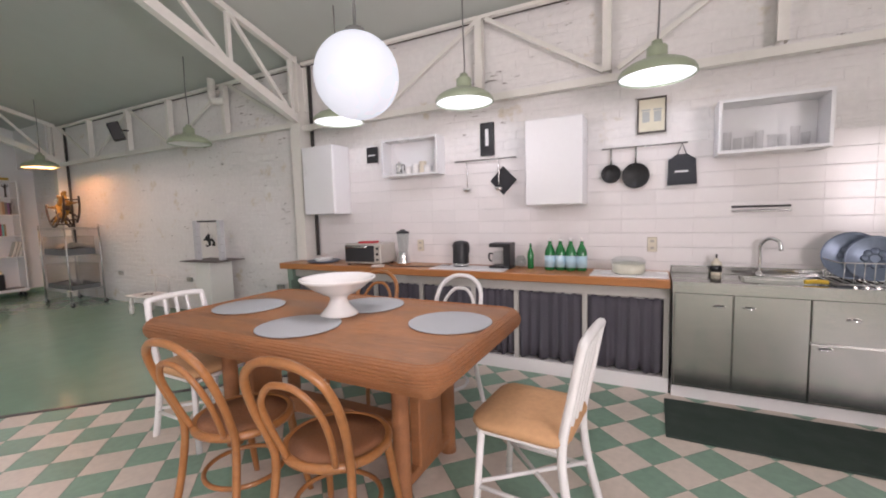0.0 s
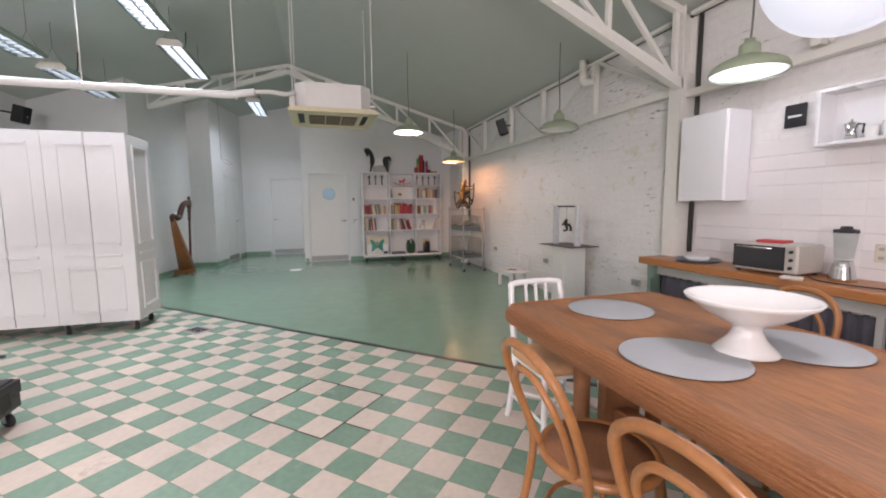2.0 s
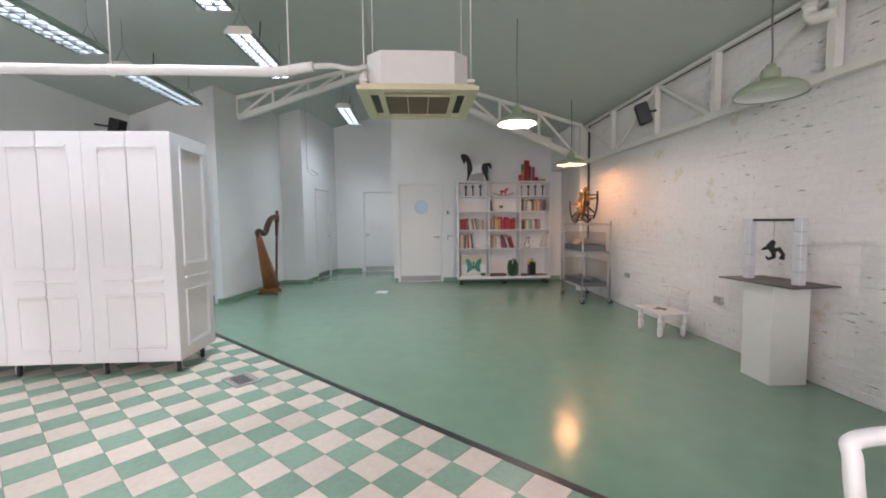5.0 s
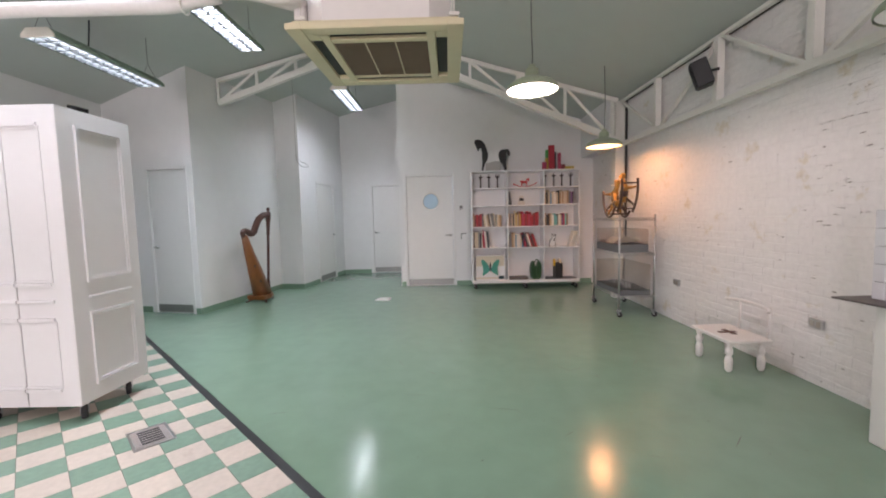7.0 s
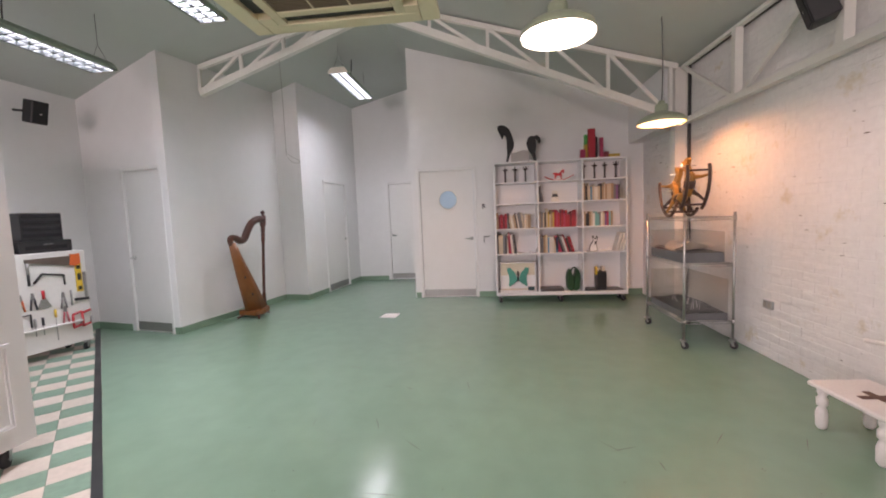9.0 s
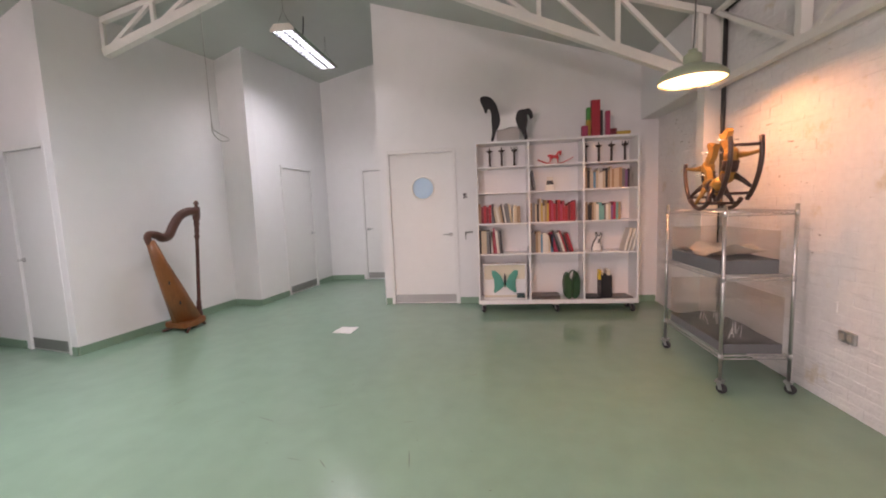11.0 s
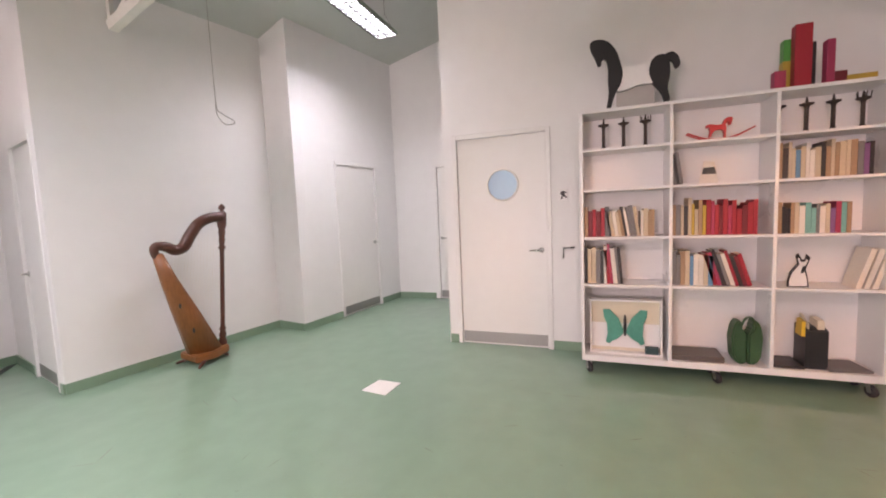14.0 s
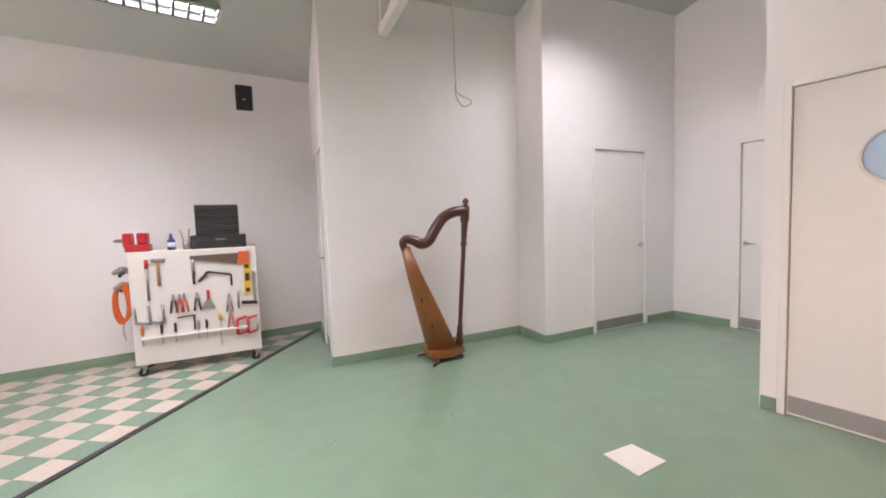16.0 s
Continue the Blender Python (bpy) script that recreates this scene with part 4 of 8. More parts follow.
part("plinth", bm, WHITE, t, "white plinth", at=K)
bm = B()
box(bm, -3.40, 0.30, 3.58, 3.62, 0.70, 0.79)
part("rail", bm, CONCRETE, t, at=K)
bm = B()
box(bm, -3.44, -3.40, 3.54, 3.93, 0.0, 0.79, 0.003)
box(bm, -3.44, -3.36, 3.535, 3.60, 0.66, 0.79, 0.003)
part("end_panel", bm, SAGE, t, "sage green end panel", at=K)
for k in range(4):
    bm = B()
    box(bm, -3.444, -3.441, 3.575 + 0.085 * k, 3.652 + 0.085 * k, 0.08, 0.68, 0.001)
    part("board", bm, surf("slate_blue_panel", (0.15, 0.165, 0.19), 0.5, vary=0.06) if k == 0 else bpy.data.materials["slate_blue_panel"], t, at=K)
posts = [-3.36, -2.82, -2.28, -1.75, -1.22, -0.83, -0.28, 0.28]
for x in posts[1:]:
    bm = B()
    box(bm, x - 0.018, x + 0.018, 3.583, 3.623, 0.115, 0.70, 0.002)
    part("post", bm, CONCRETE, t, at=K)
for x0, x1 in zip(posts, posts[1:]):
    bm = B()
    n, rows = 40, 6
    rr = random.Random(int(x0 * 100))
    ph = rr.uniform(0, 6)
    grid = []
    for j in range(rows + 1):
        z = 0.695 - (0.695 - 0.135) * j / rows
        amp = 0.008 + 0.014 * j / rows
        grid.append([bm.verts.new((x0 + 0.018 + (x1 - x0 - 0.036) * i / n, 3.615 + amp * math.sin(ph + i * 0.95 + 0.6 * math.sin(i * 0.37 + ph)) + 0.004 * math.sin(i * 2.1), z + (0.012 * math.sin(i * 0.5 + ph) if j == rows else 0))) for i in range(n + 1)])
    for a, b in zip(grid, grid[1:]):
        for i in range(n):
            bm.faces.new((a[i], a[i + 1], b[i + 1], b[i])).smooth = True
    c = part("curtain", bm, CURTAIN, t, "dark grey gathered curtain", at=K)
    md = c.modifiers.new("thick", "SOLIDIFY")
    md.thickness = 0.003
    bm = B()
    tube(bm, [(x0, 3.612, 0.688), (x1, 3.612, 0.688)], 0.005, 6)
    part("curtain_wire", bm, GALV, t, at=K)

t = thing("sink_unit", "brushed steel sink unit with doors and drawers", "sink", Matrix.Translation((1.5, 3.7, 0)))
K = Matrix.Translation((-1.5, -3.7, 0))
bm = B()
box(bm, 0.315, 3.0, 3.50, 3.93, 0.11, 0.78)
part("body", bm, STEEL, t, at=K)
bm = B()
box(bm, 0.315, 3.0, 3.56, 3.93, 0.0, 0.11)
part("plinth", bm, WHITE, t, "white plinth", at=K)
bm = B()
for x0, x1, y0, y1 in ((0.31, 0.72, 3.46, 3.935), (1.18, 3.0, 3.46, 3.935), (0.72, 1.18, 3.46, 3.54), (0.72, 1.18, 3.86, 3.935)):
    box(bm, x0, x1, y0, y1, 0.80, 0.845)
box(bm, 0.31, 3.0, 3.452, 3.46, 0.775, 0.85)
box(bm, 0.31, 3.0, 3.925, 3.94, 0.845, 0.90, 0.003)
part("drainer_top", bm, STEEL, t, at=K)
bm = B()
for k in range(9):
    x = 1.26 + 0.05 * k
    tube(bm, [(x, 3.55, 0.845), (x, 3.84, 0.845)], 0.008, 6)
part("drain_ribs", bm, STEEL, t, at=K)
bm = B()
rg = [[bm.verts.new((x + 0.95, y + 3.70, z)) for x, y in round_rect(w, d, r)] for w, d, r, z in ((0.46, 0.32, 0.04, 0.846), (0.45, 0.31, 0.05, 0.83), (0.42, 0.28, 0.06, 0.69), (0.34, 0.20, 0.05, 0.68))]
for a, b in zip(rg, rg[1:]):
    for i in range(len(a)):
        bm.faces.new((a[i], a[(i + 1) % len(a)], b[(i + 1) % len(b)], b[i])).smooth = True
bm.faces.new(rg[-1])
part("basin", bm, STEEL, t, at=K)
for x0, x1, z0, z1, hx, hz in ((0.325, 0.655, 0.125, 0.77, 0.58, 0.69), (0.66, 1.045, 0.125, 0.77, 0.74, 0.69), (1.05, 1.60, 0.50, 0.77, 1.24, 0.66), (1.05, 1.60, 0.125, 0.495, 1.12, 0.47), (1.605, 2.2, 0.125, 0.77, 1.7, 0.69)):
    bm = B()
    box(bm, x0, x1, 3.482, 3.502, z0, z1, 0.004)
    d = part("door", bm, STEEL, t, at=K)
    bm = B()
    tube(bm, curve_pts([(hx - 0.03, 3.482, hz), (hx - 0.02, 3.462, hz), (hx + 0.02, 3.462, hz), (hx + 0.03, 3.482, hz)], 4), 0.006, 6)
    part("handle", bm, CHROME, d, "chrome pull")
t = thing("kitchen_tap", "chrome swan-neck tap standing behind the sink basin", "tap", Matrix.Translation((0.86, 3.89, 0.845)))
bm = B()
tube(bm, curve_pts([(0, 0, 0), (0, 0, 0.12), (0.0, -0.01, 0.22), (0.04, -0.04, 0.27), (0.09, -0.07, 0.25), (0.10, -0.08, 0.19)], 6), 0.012, 10)
lathe(bm, [(0.028, 0), (0.026, 0.015), (0.016, 0.03)], 16)
part("spout", bm, CHROME, t)
bm = B()
tube(bm, [(0.0, 0.0, 0.05), (-0.05, -0.02, 0.07)], 0.007, 8)
part("lever", bm, CHROME, t)

CABG = surf("glossy_white_laminate", (0.77, 0.77, 0.775), 0.3, vary=0.015)


def wall_cabinet(x0, x1, z0, z1, y0, curved, label):
    t = thing("wall_cabinet", label, "cabinet", Matrix.Translation(((x0 + x1) / 2, 3.93, z0)))
    w, d, h = (x1 - x0) / 2, 3.93 - y0, z1 - z0
    bm = B()
    box(bm, -w, w, -d + 0.02, 0, 0, h, 0.004)
    part("body", bm, CABG, t)
    bm = B()
    box(bm, -w + 0.001, w - 0.001, -d, -d + 0.018, 0.002, h - 0.002, 0.004)
    part("door", bm, CABG, t)


def shelf_box(x0, x1, z0, z1, y0, label):
    t = thing("wall_shelf_box", label, "shelf", Matrix.Translation(((x0 + x1) / 2, 3.945, z0)))
    w, d, h, e = (x1 - x0) / 2, 3.945 - y0, z1 - z0, 0.022
    for n, q in (("bottom_board", (-w, w, -d, 0, 0, e)), ("top_board", (-w, w, -d, 0, h - e, h)), ("side_board", (-w, -w + e, -d, 0, e, h - e)), ("side_board", (w - e, w, -d, 0, e, h - e)), ("back_board", (-w + e, w - e, -0.012, 0, e, h - e))):
        bm = B()
        box(bm, *q, 0.002)
        part(n, bm, CABG, t)


wall_cabinet(-3.25, -2.82, 1.375, 2.105, 3.66, True, "closed glossy white wall cabinet beside the column")
wall_cabinet(-0.76, -0.31, 1.395, 2.085, 3.66, False, "closed glossy white wall cabinet above the worktop")
shelf_box(-2.28, -1.64, 1.73, 2.10, 3.78, "open white wall box holding a coffee pot and cups")
shelf_box(0.57, 1.17, 1.70, 2.06, 3.70, "open white wall box holding drinking glasses")
# ---- small kitchen things ----
REDP = surf("red_paint", (0.52, 0.025, 0.03), 0.4, vary=0.06)
YELLOWP = surf("yellow_paint", (0.72, 0.47, 0.04), 0.42, vary=0.06)
GREENGLASS = surf("green_glass", (0.012, 0.16, 0.045), 0.06, vary=0.03, coat=0.4)
PALELABEL = surf("pale_blue_label", (0.42, 0.62, 0.72), 0.5, vary=0.04)
DARKIRON = surf("black_iron", (0.02, 0.02, 0.021), 0.5, 0.3, vary=0.15, scale=20, bump=0.1)
CREAMPL = surf("cream_plastic", (0.66, 0.60, 0.48), 0.4, vary=0.03)
PEWTER = surf("blue_grey_pewter", (0.17, 0.21, 0.28), 0.35, 0.5, vary=0.15, scale=12)
DARKGLASS = surf("dark_oven_glass", (0.025, 0.025, 0.028), 0.1, vary=0.05)
WT = 0.852
WORNCLOTH = surf("pale_linen", (0.62, 0.52, 0.46), 0.9, vary=0.08, bump=0.4, bscale=120)

t = thing("serving_platter", "oval pewter platter with a small bowl on the worktop", "platter", Matrix.Translation((-3.05, 3.70, WT)))
bm = B()
lathe(bm, [(0.0, 0.004), (0.13, 0.006), (0.18, 0.022), (0.182, 0.018), (0.14, 0.0), (0.0, 0.0)], 32)
part("plate", bm, PEWTER, t)
bm = B()
lathe(bm, [(0.05, 0.007), (0.085, 0.012), (0.105, 0.045), (0.10, 0.046), (0.08, 0.02), (0.0, 0.014)], 28)
part("bowl", bm, CERAMIC, t)
t = thing("toaster_oven", "grey toaster oven with a dark glass door", "toaster oven", pose(-2.42, 3.72, WT, 0, 0, 4))
bm = B()
box(bm, -0.215, 0.215, -0.15, 0.15, 0.015, 0.215, 0.012)
part("body", bm, surf("oven_grey_metal", (0.52, 0.49, 0.44), 0.4, 0.2, vary=0.06), t)
bm = B()
box(bm, -0.205, 0.14, -0.156, -0.149, 0.035, 0.20, 0.004)
d = part("door", bm, DARKGLASS, t, "dark glass oven door")
bm = B()
tube(bm, [(-0.17, -0.175, 0.185), (0.07, -0.175, 0.185)], 0.007, 8)
for x in (-0.16, 0.06):
    tube(bm, [(x, -0.152, 0.185), (x, -0.175, 0.185)], 0.005, 6)
part("handle", bm, CHROME, d)
for z in (0.06, 0.115, 0.17):
    bm = B()
    lathe(bm, [(0.012, 0), (0.011, 0.016), (0.0, 0.017)], 14)
    bmesh.ops.transform(bm, matrix=pose(0.178, -0.15, z, 90), verts=bm.verts)
    part("knob", bm, BLACK, t)
for sx in (-0.18, 0.18):
    for sy in (-0.12, 0.12):
        bm = B()
        lathe(bm, [(0.014, 0), (0.016, 0.016)], 10, (sx, sy, 0))
        part("foot", bm, RUBBER, t)
bm = B()
box(bm, -0.09, 0.09, -0.07, 0.07, 0.0, 0.018, 0.006)
solid("folded_cloth", bm, REDP, "folded dark red cloth on the toaster oven", "cloth", pose(-2.44, 3.72, WT + 0.215, 0, 0, 12))
t = thing("blender", "chrome and glass countertop blender with a black lid", "blender", Matrix.Translation((-2.03, 3.74, WT)))
bm = B()
lathe(bm, [(0.07, 0), (0.072, 0.02), (0.06, 0.06), (0.062, 0.07), (0.05, 0.11), (0.045, 0.13)], 20)
part("base", bm, CHROME, t)
bm = B()
lathe(bm, [(0.042, 0.13), (0.048, 0.15), (0.062, 0.31), (0.058, 0.31), (0.044, 0.152), (0.0, 0.14)], 20)
part("jug", bm, GLASS, t)
bm = B()
lathe(bm, [(0.064, 0.31), (0.062, 0.33), (0.03, 0.335), (0.028, 0.35), (0.0, 0.352)], 20)
part("lid", bm, BLACK, t)
t = thing("electric_kettle", "black electric kettle with a chrome band", "kettle", Matrix.Translation((-1.40, 3.74, WT + 0.006)))
bm = B()
lathe(bm, [(0.072, 0), (0.075, 0.02), (0.072, 0.20), (0.064, 0.225), (0.03, 0.236), (0.0, 0.238)], 24)
part("body", bm, BLACK, t)
bm = B()
tube(bm, curve_pts([(0.02, 0.06, 0.21), (0.03, 0.10, 0.20), (0.03, 0.11, 0.13), (0.02, 0.07, 0.05)], 5), 0.011, 8)
part("handle", bm, BLACK, t)
bm = B()
lathe(bm, [(0.079, 0.012), (0.0795, 0.03)], 24)
part("band", bm, CHROME, t)
bm = B()
slab(bm, [(-0.088, 0.185), (-0.055, 0.22), (-0.055, 0.17)], -0.018, 0.018)
part("spout", bm, BLACK, t)
t = thing("coffee_maker", "black coffee maker with a glass jug", "coffee maker", Matrix.Translation((-1.0, 3.76, WT)))
bm = B()
box(bm, -0.10, 0.09, -0.09, 0.09, 0, 0.025, 0.006)
box(bm, 0.03, 0.09, -0.08, 0.08, 0.025, 0.21, 0.008)
box(bm, -0.10, 0.09, -0.085, 0.085, 0.19, 0.225, 0.008)
part("body", bm, BLACK, t)
bm = B()
lathe(bm, [(0.045, 0.03), (0.06, 0.06), (0.055, 0.12), (0.035, 0.15)], 18, (-0.035, -0.01, 0))
jug = part("jug", bm, GLASS, t)
bm = B()
tube(bm, curve_pts([(-0.09, -0.01, 0.13), (-0.125, -0.01, 0.12), (-0.12, -0.01, 0.07), (-0.095, -0.01, 0.06)], 4), 0.008, 6)
part("handle", bm, BLACK, jug)
for x0, x1, y0, y1 in ((-1.62, -0.92, 3.52, 3.80), (-0.24, 0.29, 3.52, 3.84)):
    bm = B()
    box(bm, x0, x1, y0, y1, WT, WT + 0.008, 0.002)
    solid("cutting_board", bm, CABG, "thin white cutting board on the wooden worktop", "cutting board")

bm = B()
tube(bm, curve_pts([(-2.2, 3.70, WT + 0.005), (-2.05, 3.58, WT + 0.005), (-1.85, 3.60, WT + 0.005), (-1.68, 3.66, WT + 0.005), (-1.50, 3.72, WT + 0.012)], 5), 0.004, 6)
solid("black_cable", bm, BLACK, "black power cord lying on the wooden worktop", "cable")
bm = B()
box(bm, -0.06, 0.06, -0.045, 0.045, 0.0, 0.022, 0.009, None, 2)
solid("folded_napkin", bm, WORNCLOTH, "pale folded cloth on the wooden worktop", "cloth", pose(-2.17, 3.50, WT, 0, 0, 25))


def bottle(x, y, z0, h, big, label):
    t = thing("bottle", label, "bottle", Matrix.Translation((x, y, z0)), "green glass bottles")
    r = 0.042 if big else 0.028
    bm = B()
    lathe(bm, [(r * 0.9, 0), (r, 0.008), (r, h * 0.56), (r * 0.82, h * 0.66), (r * 0.4, h * 0.80), (r * 0.33, h * 0.95), (r * 0.38, h * 0.955), (r * 0.36, h * 0.985), (0.0, h)], 20)
    part("glass", bm, GREENGLASS, t)
    if big:
        bm = B()
        lathe(bm, [(r + 0.0008, h * 0.10), (r + 0.0008, h * 0.46)], 20)
        part("paper_label", bm, PALELABEL, t, "pale blue paper label")
        bm = B()
        lathe(bm, [(r * 0.36, h * 0.90), (r * 0.40, h * 0.905), (r * 0.40, h * 0.985), (0.0, h * 1.003)], 14)
        part("cap", bm, WHITEPAINT, t)


for k in range(4):
    bottle(-0.585 + 0.085 * k, 3.76 + 0.012 * (k % 2), WT, 0.27, True, "green glass water bottle with a pale label")
bottle(-0.76, 3.80, WT, 0.22, False, "small green glass bottle")
t = thing("glass_carafe", "small clear glass jar on the worktop", "jar", Matrix.Translation((-0.85, 3.80, WT)))
bm = B()
lathe(bm, [(0.03, 0), (0.05, 0.03), (0.05, 0.07), (0.03, 0.11), (0.026, 0.11), (0.046, 0.07), (0.046, 0.03), (0.0, 0.006)], 20)
part("jar", bm, GLASS, t)
t = thing("lidded_dish", "cream ceramic dish with a glass lid", "dish", Matrix.Translation((0.02, 3.70, WT + 0.008)))
bm = B()
lathe(bm, [(0.10, 0), (0.115, 0.01), (0.118, 0.075), (0.112, 0.075), (0.108, 0.014), (0.0, 0.01)], 28)
part("dish", bm, surf("cream_stoneware", (0.66, 0.65, 0.54), 0.3, vary=0.04), t)
bm = B()
lathe(bm, [(0.122, 0.078), (0.118, 0.10), (0.09, 0.12), (0.02, 0.125), (0.0, 0.125)], 28)
part("lid", bm, GLASS, t)
t = thing("soap_bottle", "clear pump soap bottle with a dark label", "bottle", Matrix.Translation((0.60, 3.86, 0.845)))
bm = B()
lathe(bm, [(0.032, 0), (0.034, 0.01), (0.034, 0.09), (0.016, 0.11), (0.012, 0.125)], 16)
b0 = part("bottle", bm, CREAMPL, t)
bm = B()
lathe(bm, [(0.0345, 0.025), (0.0345, 0.075)], 16)
part("paper_label", bm, BLACK, b0)
bm = B()
tube(bm, [(0, 0, 0.125), (0, 0, 0.15), (0, -0.035, 0.148)], 0.006, 8)
part("pump", bm, BLACK, t)
bm = B()
tube(bm, curve_pts([(-0.06, 0, 0.012), (0, 0.004, 0.016), (0.06, 0, 0.012)], 5), 0.014, 10)
solid("dish_sponge", bm, YELLOWP, "yellow rubber scrubber lying on the steel drainer", "sponge", pose(1.10, 3.62, 0.845, 0, 0, 10))
t = thing("dish_rack", "steel wire dish rack on the drainer", "dish rack", Matrix.Translation((1.38, 3.70, 0.853)))
for z in (0.01, 0.14):
    bm = B()
    tube(bm, [(x, y, z) for x, y in round_rect(0.42, 0.34, 0.03, 3)], 0.004, 6, True)
    part("wire_ring", bm, GALV, t)
for k in range(9):
    bm = B()
    x = -0.18 + 0.045 * k
    tube(bm, [(x, -0.17, 0.14), (x, -0.16, 0.01), (x, 0.16, 0.01), (x, 0.17, 0.14)], 0.003, 5)
    part("wire", bm, GALV, t)
for k, (x, r) in enumerate(((1.30, 0.15), (1.39, 0.14))):
    t = thing("metal_tray", "round embossed blue-grey metal tray leaning in the dish rack", "tray", pose(x, 3.74 - 0.05 * k, 0.865, 78, 0, -12), "trays in the dish rack")
    bm = B()
    lathe(bm, [(0.0, 0.004), (r * 0.5, 0.004), (r * 0.55, 0.008), (r * 0.9, 0.010), (r, 0.022), (r, 0.016), (r * 0.85, 0.0), (0.0, 0.0)], 36, (0, r, 0))
    part("tray", bm, PEWTER, t)
    for q in range(8):
        bm = B()
        a = q * math.pi / 4
        lathe(bm, [(0.022, 0.006), (0.016, 0.012), (0.0, 0.014)], 10, (r * 0.32 * math.cos(a), r + r * 0.32 * math.sin(a), 0))
        part("embossed_boss", bm, PEWTER, t)

t = thing("utensil_rail", "steel wall rail with hooks", "rail", Matrix.Translation((-1.215, 3.93, 1.835)), "kitchen wall rails")
bm = B()
tube(bm, [(-0.30, -0.02, 0), (0.30, -0.02, 0)], 0.006, 8)
part("rod", bm, STEEL, t)
for x in (-0.29, 0.29):
    bm = B()
    tube(bm, [(x, 0.012, 0), (x, -0.02, 0)], 0.007, 8)
    part("bracket", bm, STEEL, t)
copy_thing(t, Matrix.Translation((0.105, 3.93, 1.83)))
for x in (-1.39, -1.075):
    t = thing("ladle", "steel ladle hanging from the rail", "ladle", Matrix.Translation((x, 3.905, 1.815)), "hanging ladles")
    bm = B()
    tube(bm, curve_pts([(0, 0.008, 0.012), (0, -0.006, 0.022), (0, -0.01, 0.0), (0, 0, -0.22)], 5), 0.005, 6)
    part("handle", bm, CHROME, t)
    bm = B()
    lathe(bm, [(0.0, 0.0), (0.03, 0.008), (0.042, 0.035), (0.04, 0.035), (0.028, 0.011), (0.0, 0.004)], 18, (0, -0.005, -0.275))
    part("cup", bm, CHROME, t)
bm = B()
slab(bm, [(0, -0.13), (0.125, 0), (0, 0.13), (-0.125, 0)], -0.012, 0.0)
t = solid("pot_holder", bm, surf("black_quilted_cloth", (0.025, 0.025, 0.028), 0.9, vary=0.2, bump=0.5, bscale=50), "black square pot holder hanging by a corner", "pot holder", Matrix.Translation((-1.04, 3.932, 1.635)))
for x, z, w, h, bars in ((-1.19, 2.02, 0.135, 0.30, True), (-2.50, 1.99, 0.14, 0.165, False)):
    t = thing("black_wall_sign", "small black panel with pale lettering on the wall", "sign", Matrix.Translation((x, 3.93, z)))
    bm = B()
    box(bm, -w / 2, w / 2, -0.012, 0.004, -h / 2, h / 2, 0.003)
    part("panel", bm, BLACK, t)
    if bars:
        bm = B()
        box(bm, -0.016, 0.016, -0.0145, -0.012, -0.06, 0.09)
        part("printed_bar", bm, CABG, t, "pale upright bar")
    else:
        bm = B()
        box(bm, -0.045, 0.045, -0.0145, -0.012, -0.012, 0.004)
        part("printed_bar", bm, CABG, t, "pale bar of lettering")
t = thing("framed_print", "small framed print of two faint drawings", "picture", Matrix.Translation((0.162, 3.93, 2.06)))
bm = B()
for x0, x1, z0, z1 in ((-0.10, 0.10, 0.122, 0.135), (-0.10, 0.10, -0.135, -0.122), (-0.10, -0.09, -0.122, 0.122), (0.09, 0.10, -0.122, 0.122)):
    box(bm, x0, x1, -0.015, 0.004, z0, z1)
part("frame", bm, surf("dark_brown_frame", (0.05, 0.04, 0.03), 0.5), t)
bm = B()
box(bm, -0.09, 0.09, -0.004, 0.003, -0.122, 0.122)
sheet = part("paper", bm, surf("aged_paper", (0.70, 0.66, 0.52), 0.7, vary=0.05), t)
for x in (-0.04, 0.04):
    bm = B()
    box(bm, x - 0.025, x + 0.025, -0.0055, -0.004, -0.05, 0.03, 0.001)
    box(bm, x - 0.03, x + 0.03, -0.0055, -0.004, 0.035, 0.048)
    part("drawing", bm, surf("faint_ink", (0.42, 0.44, 0.42), 0.7) if x < 0 else bpy.data.materials["faint_ink"], sheet)
for x, z, r in ((-0.125, 1.63, 0.075), (0.055, 1.605, 0.10)):
    t = thing("frying_pan", "black iron frying pan hanging from the wall rail", "pan", Matrix.Translation((x, 3.93, z)), "hanging frying pans")
    bm = B()
    lathe(bm, [(0.0, 0.0), (r * 0.8, 0.0), (r, 0.03), (r * 0.97, 0.031), (r * 0.78, 0.006), (0.0, 0.005)], 28)
    bmesh.ops.transform(bm, matrix=pose(0, 0, 0, 90), verts=bm.verts)
    part("pan", bm, DARKIRON, t)
    bm = B()
    tube(bm, [(0, -0.022, r * 0.95), (0, -0.03, r + 0.05), (0, -0.022, 1.83 - z)], 0.007, 8)
    part("handle", bm, STEEL, t)
t = thing("cloth_bag", "dark folded apron hanging from the wall rail", "apron", Matrix.Translation((0.37, 3.93, 1.62)))
bm = B()
slab(bm, [(-0.095, -0.105), (0.10, -0.10), (0.09, 0.085), (0.035, 0.125), (-0.035, 0.125), (-0.09, 0.085)], -0.026, -0.006)
part("cloth", bm, surf("charcoal_canvas", (0.045, 0.048, 0.055), 0.9, vary=0.12, bump=0.3, bscale=150), t)
bm = B()
tube(bm, [(-0.03, -0.016, 0.12), (0, -0.016, 0.205), (0.03, -0.016, 0.12)], 0.004, 6)
part("loop", bm, BLACK, t)
bm = B()
box(bm, -0.045, 0.04, -0.028, -0.026, -0.01, 0.004)
part("printed_bar", bm, CABG, t, "pale bar of lettering")
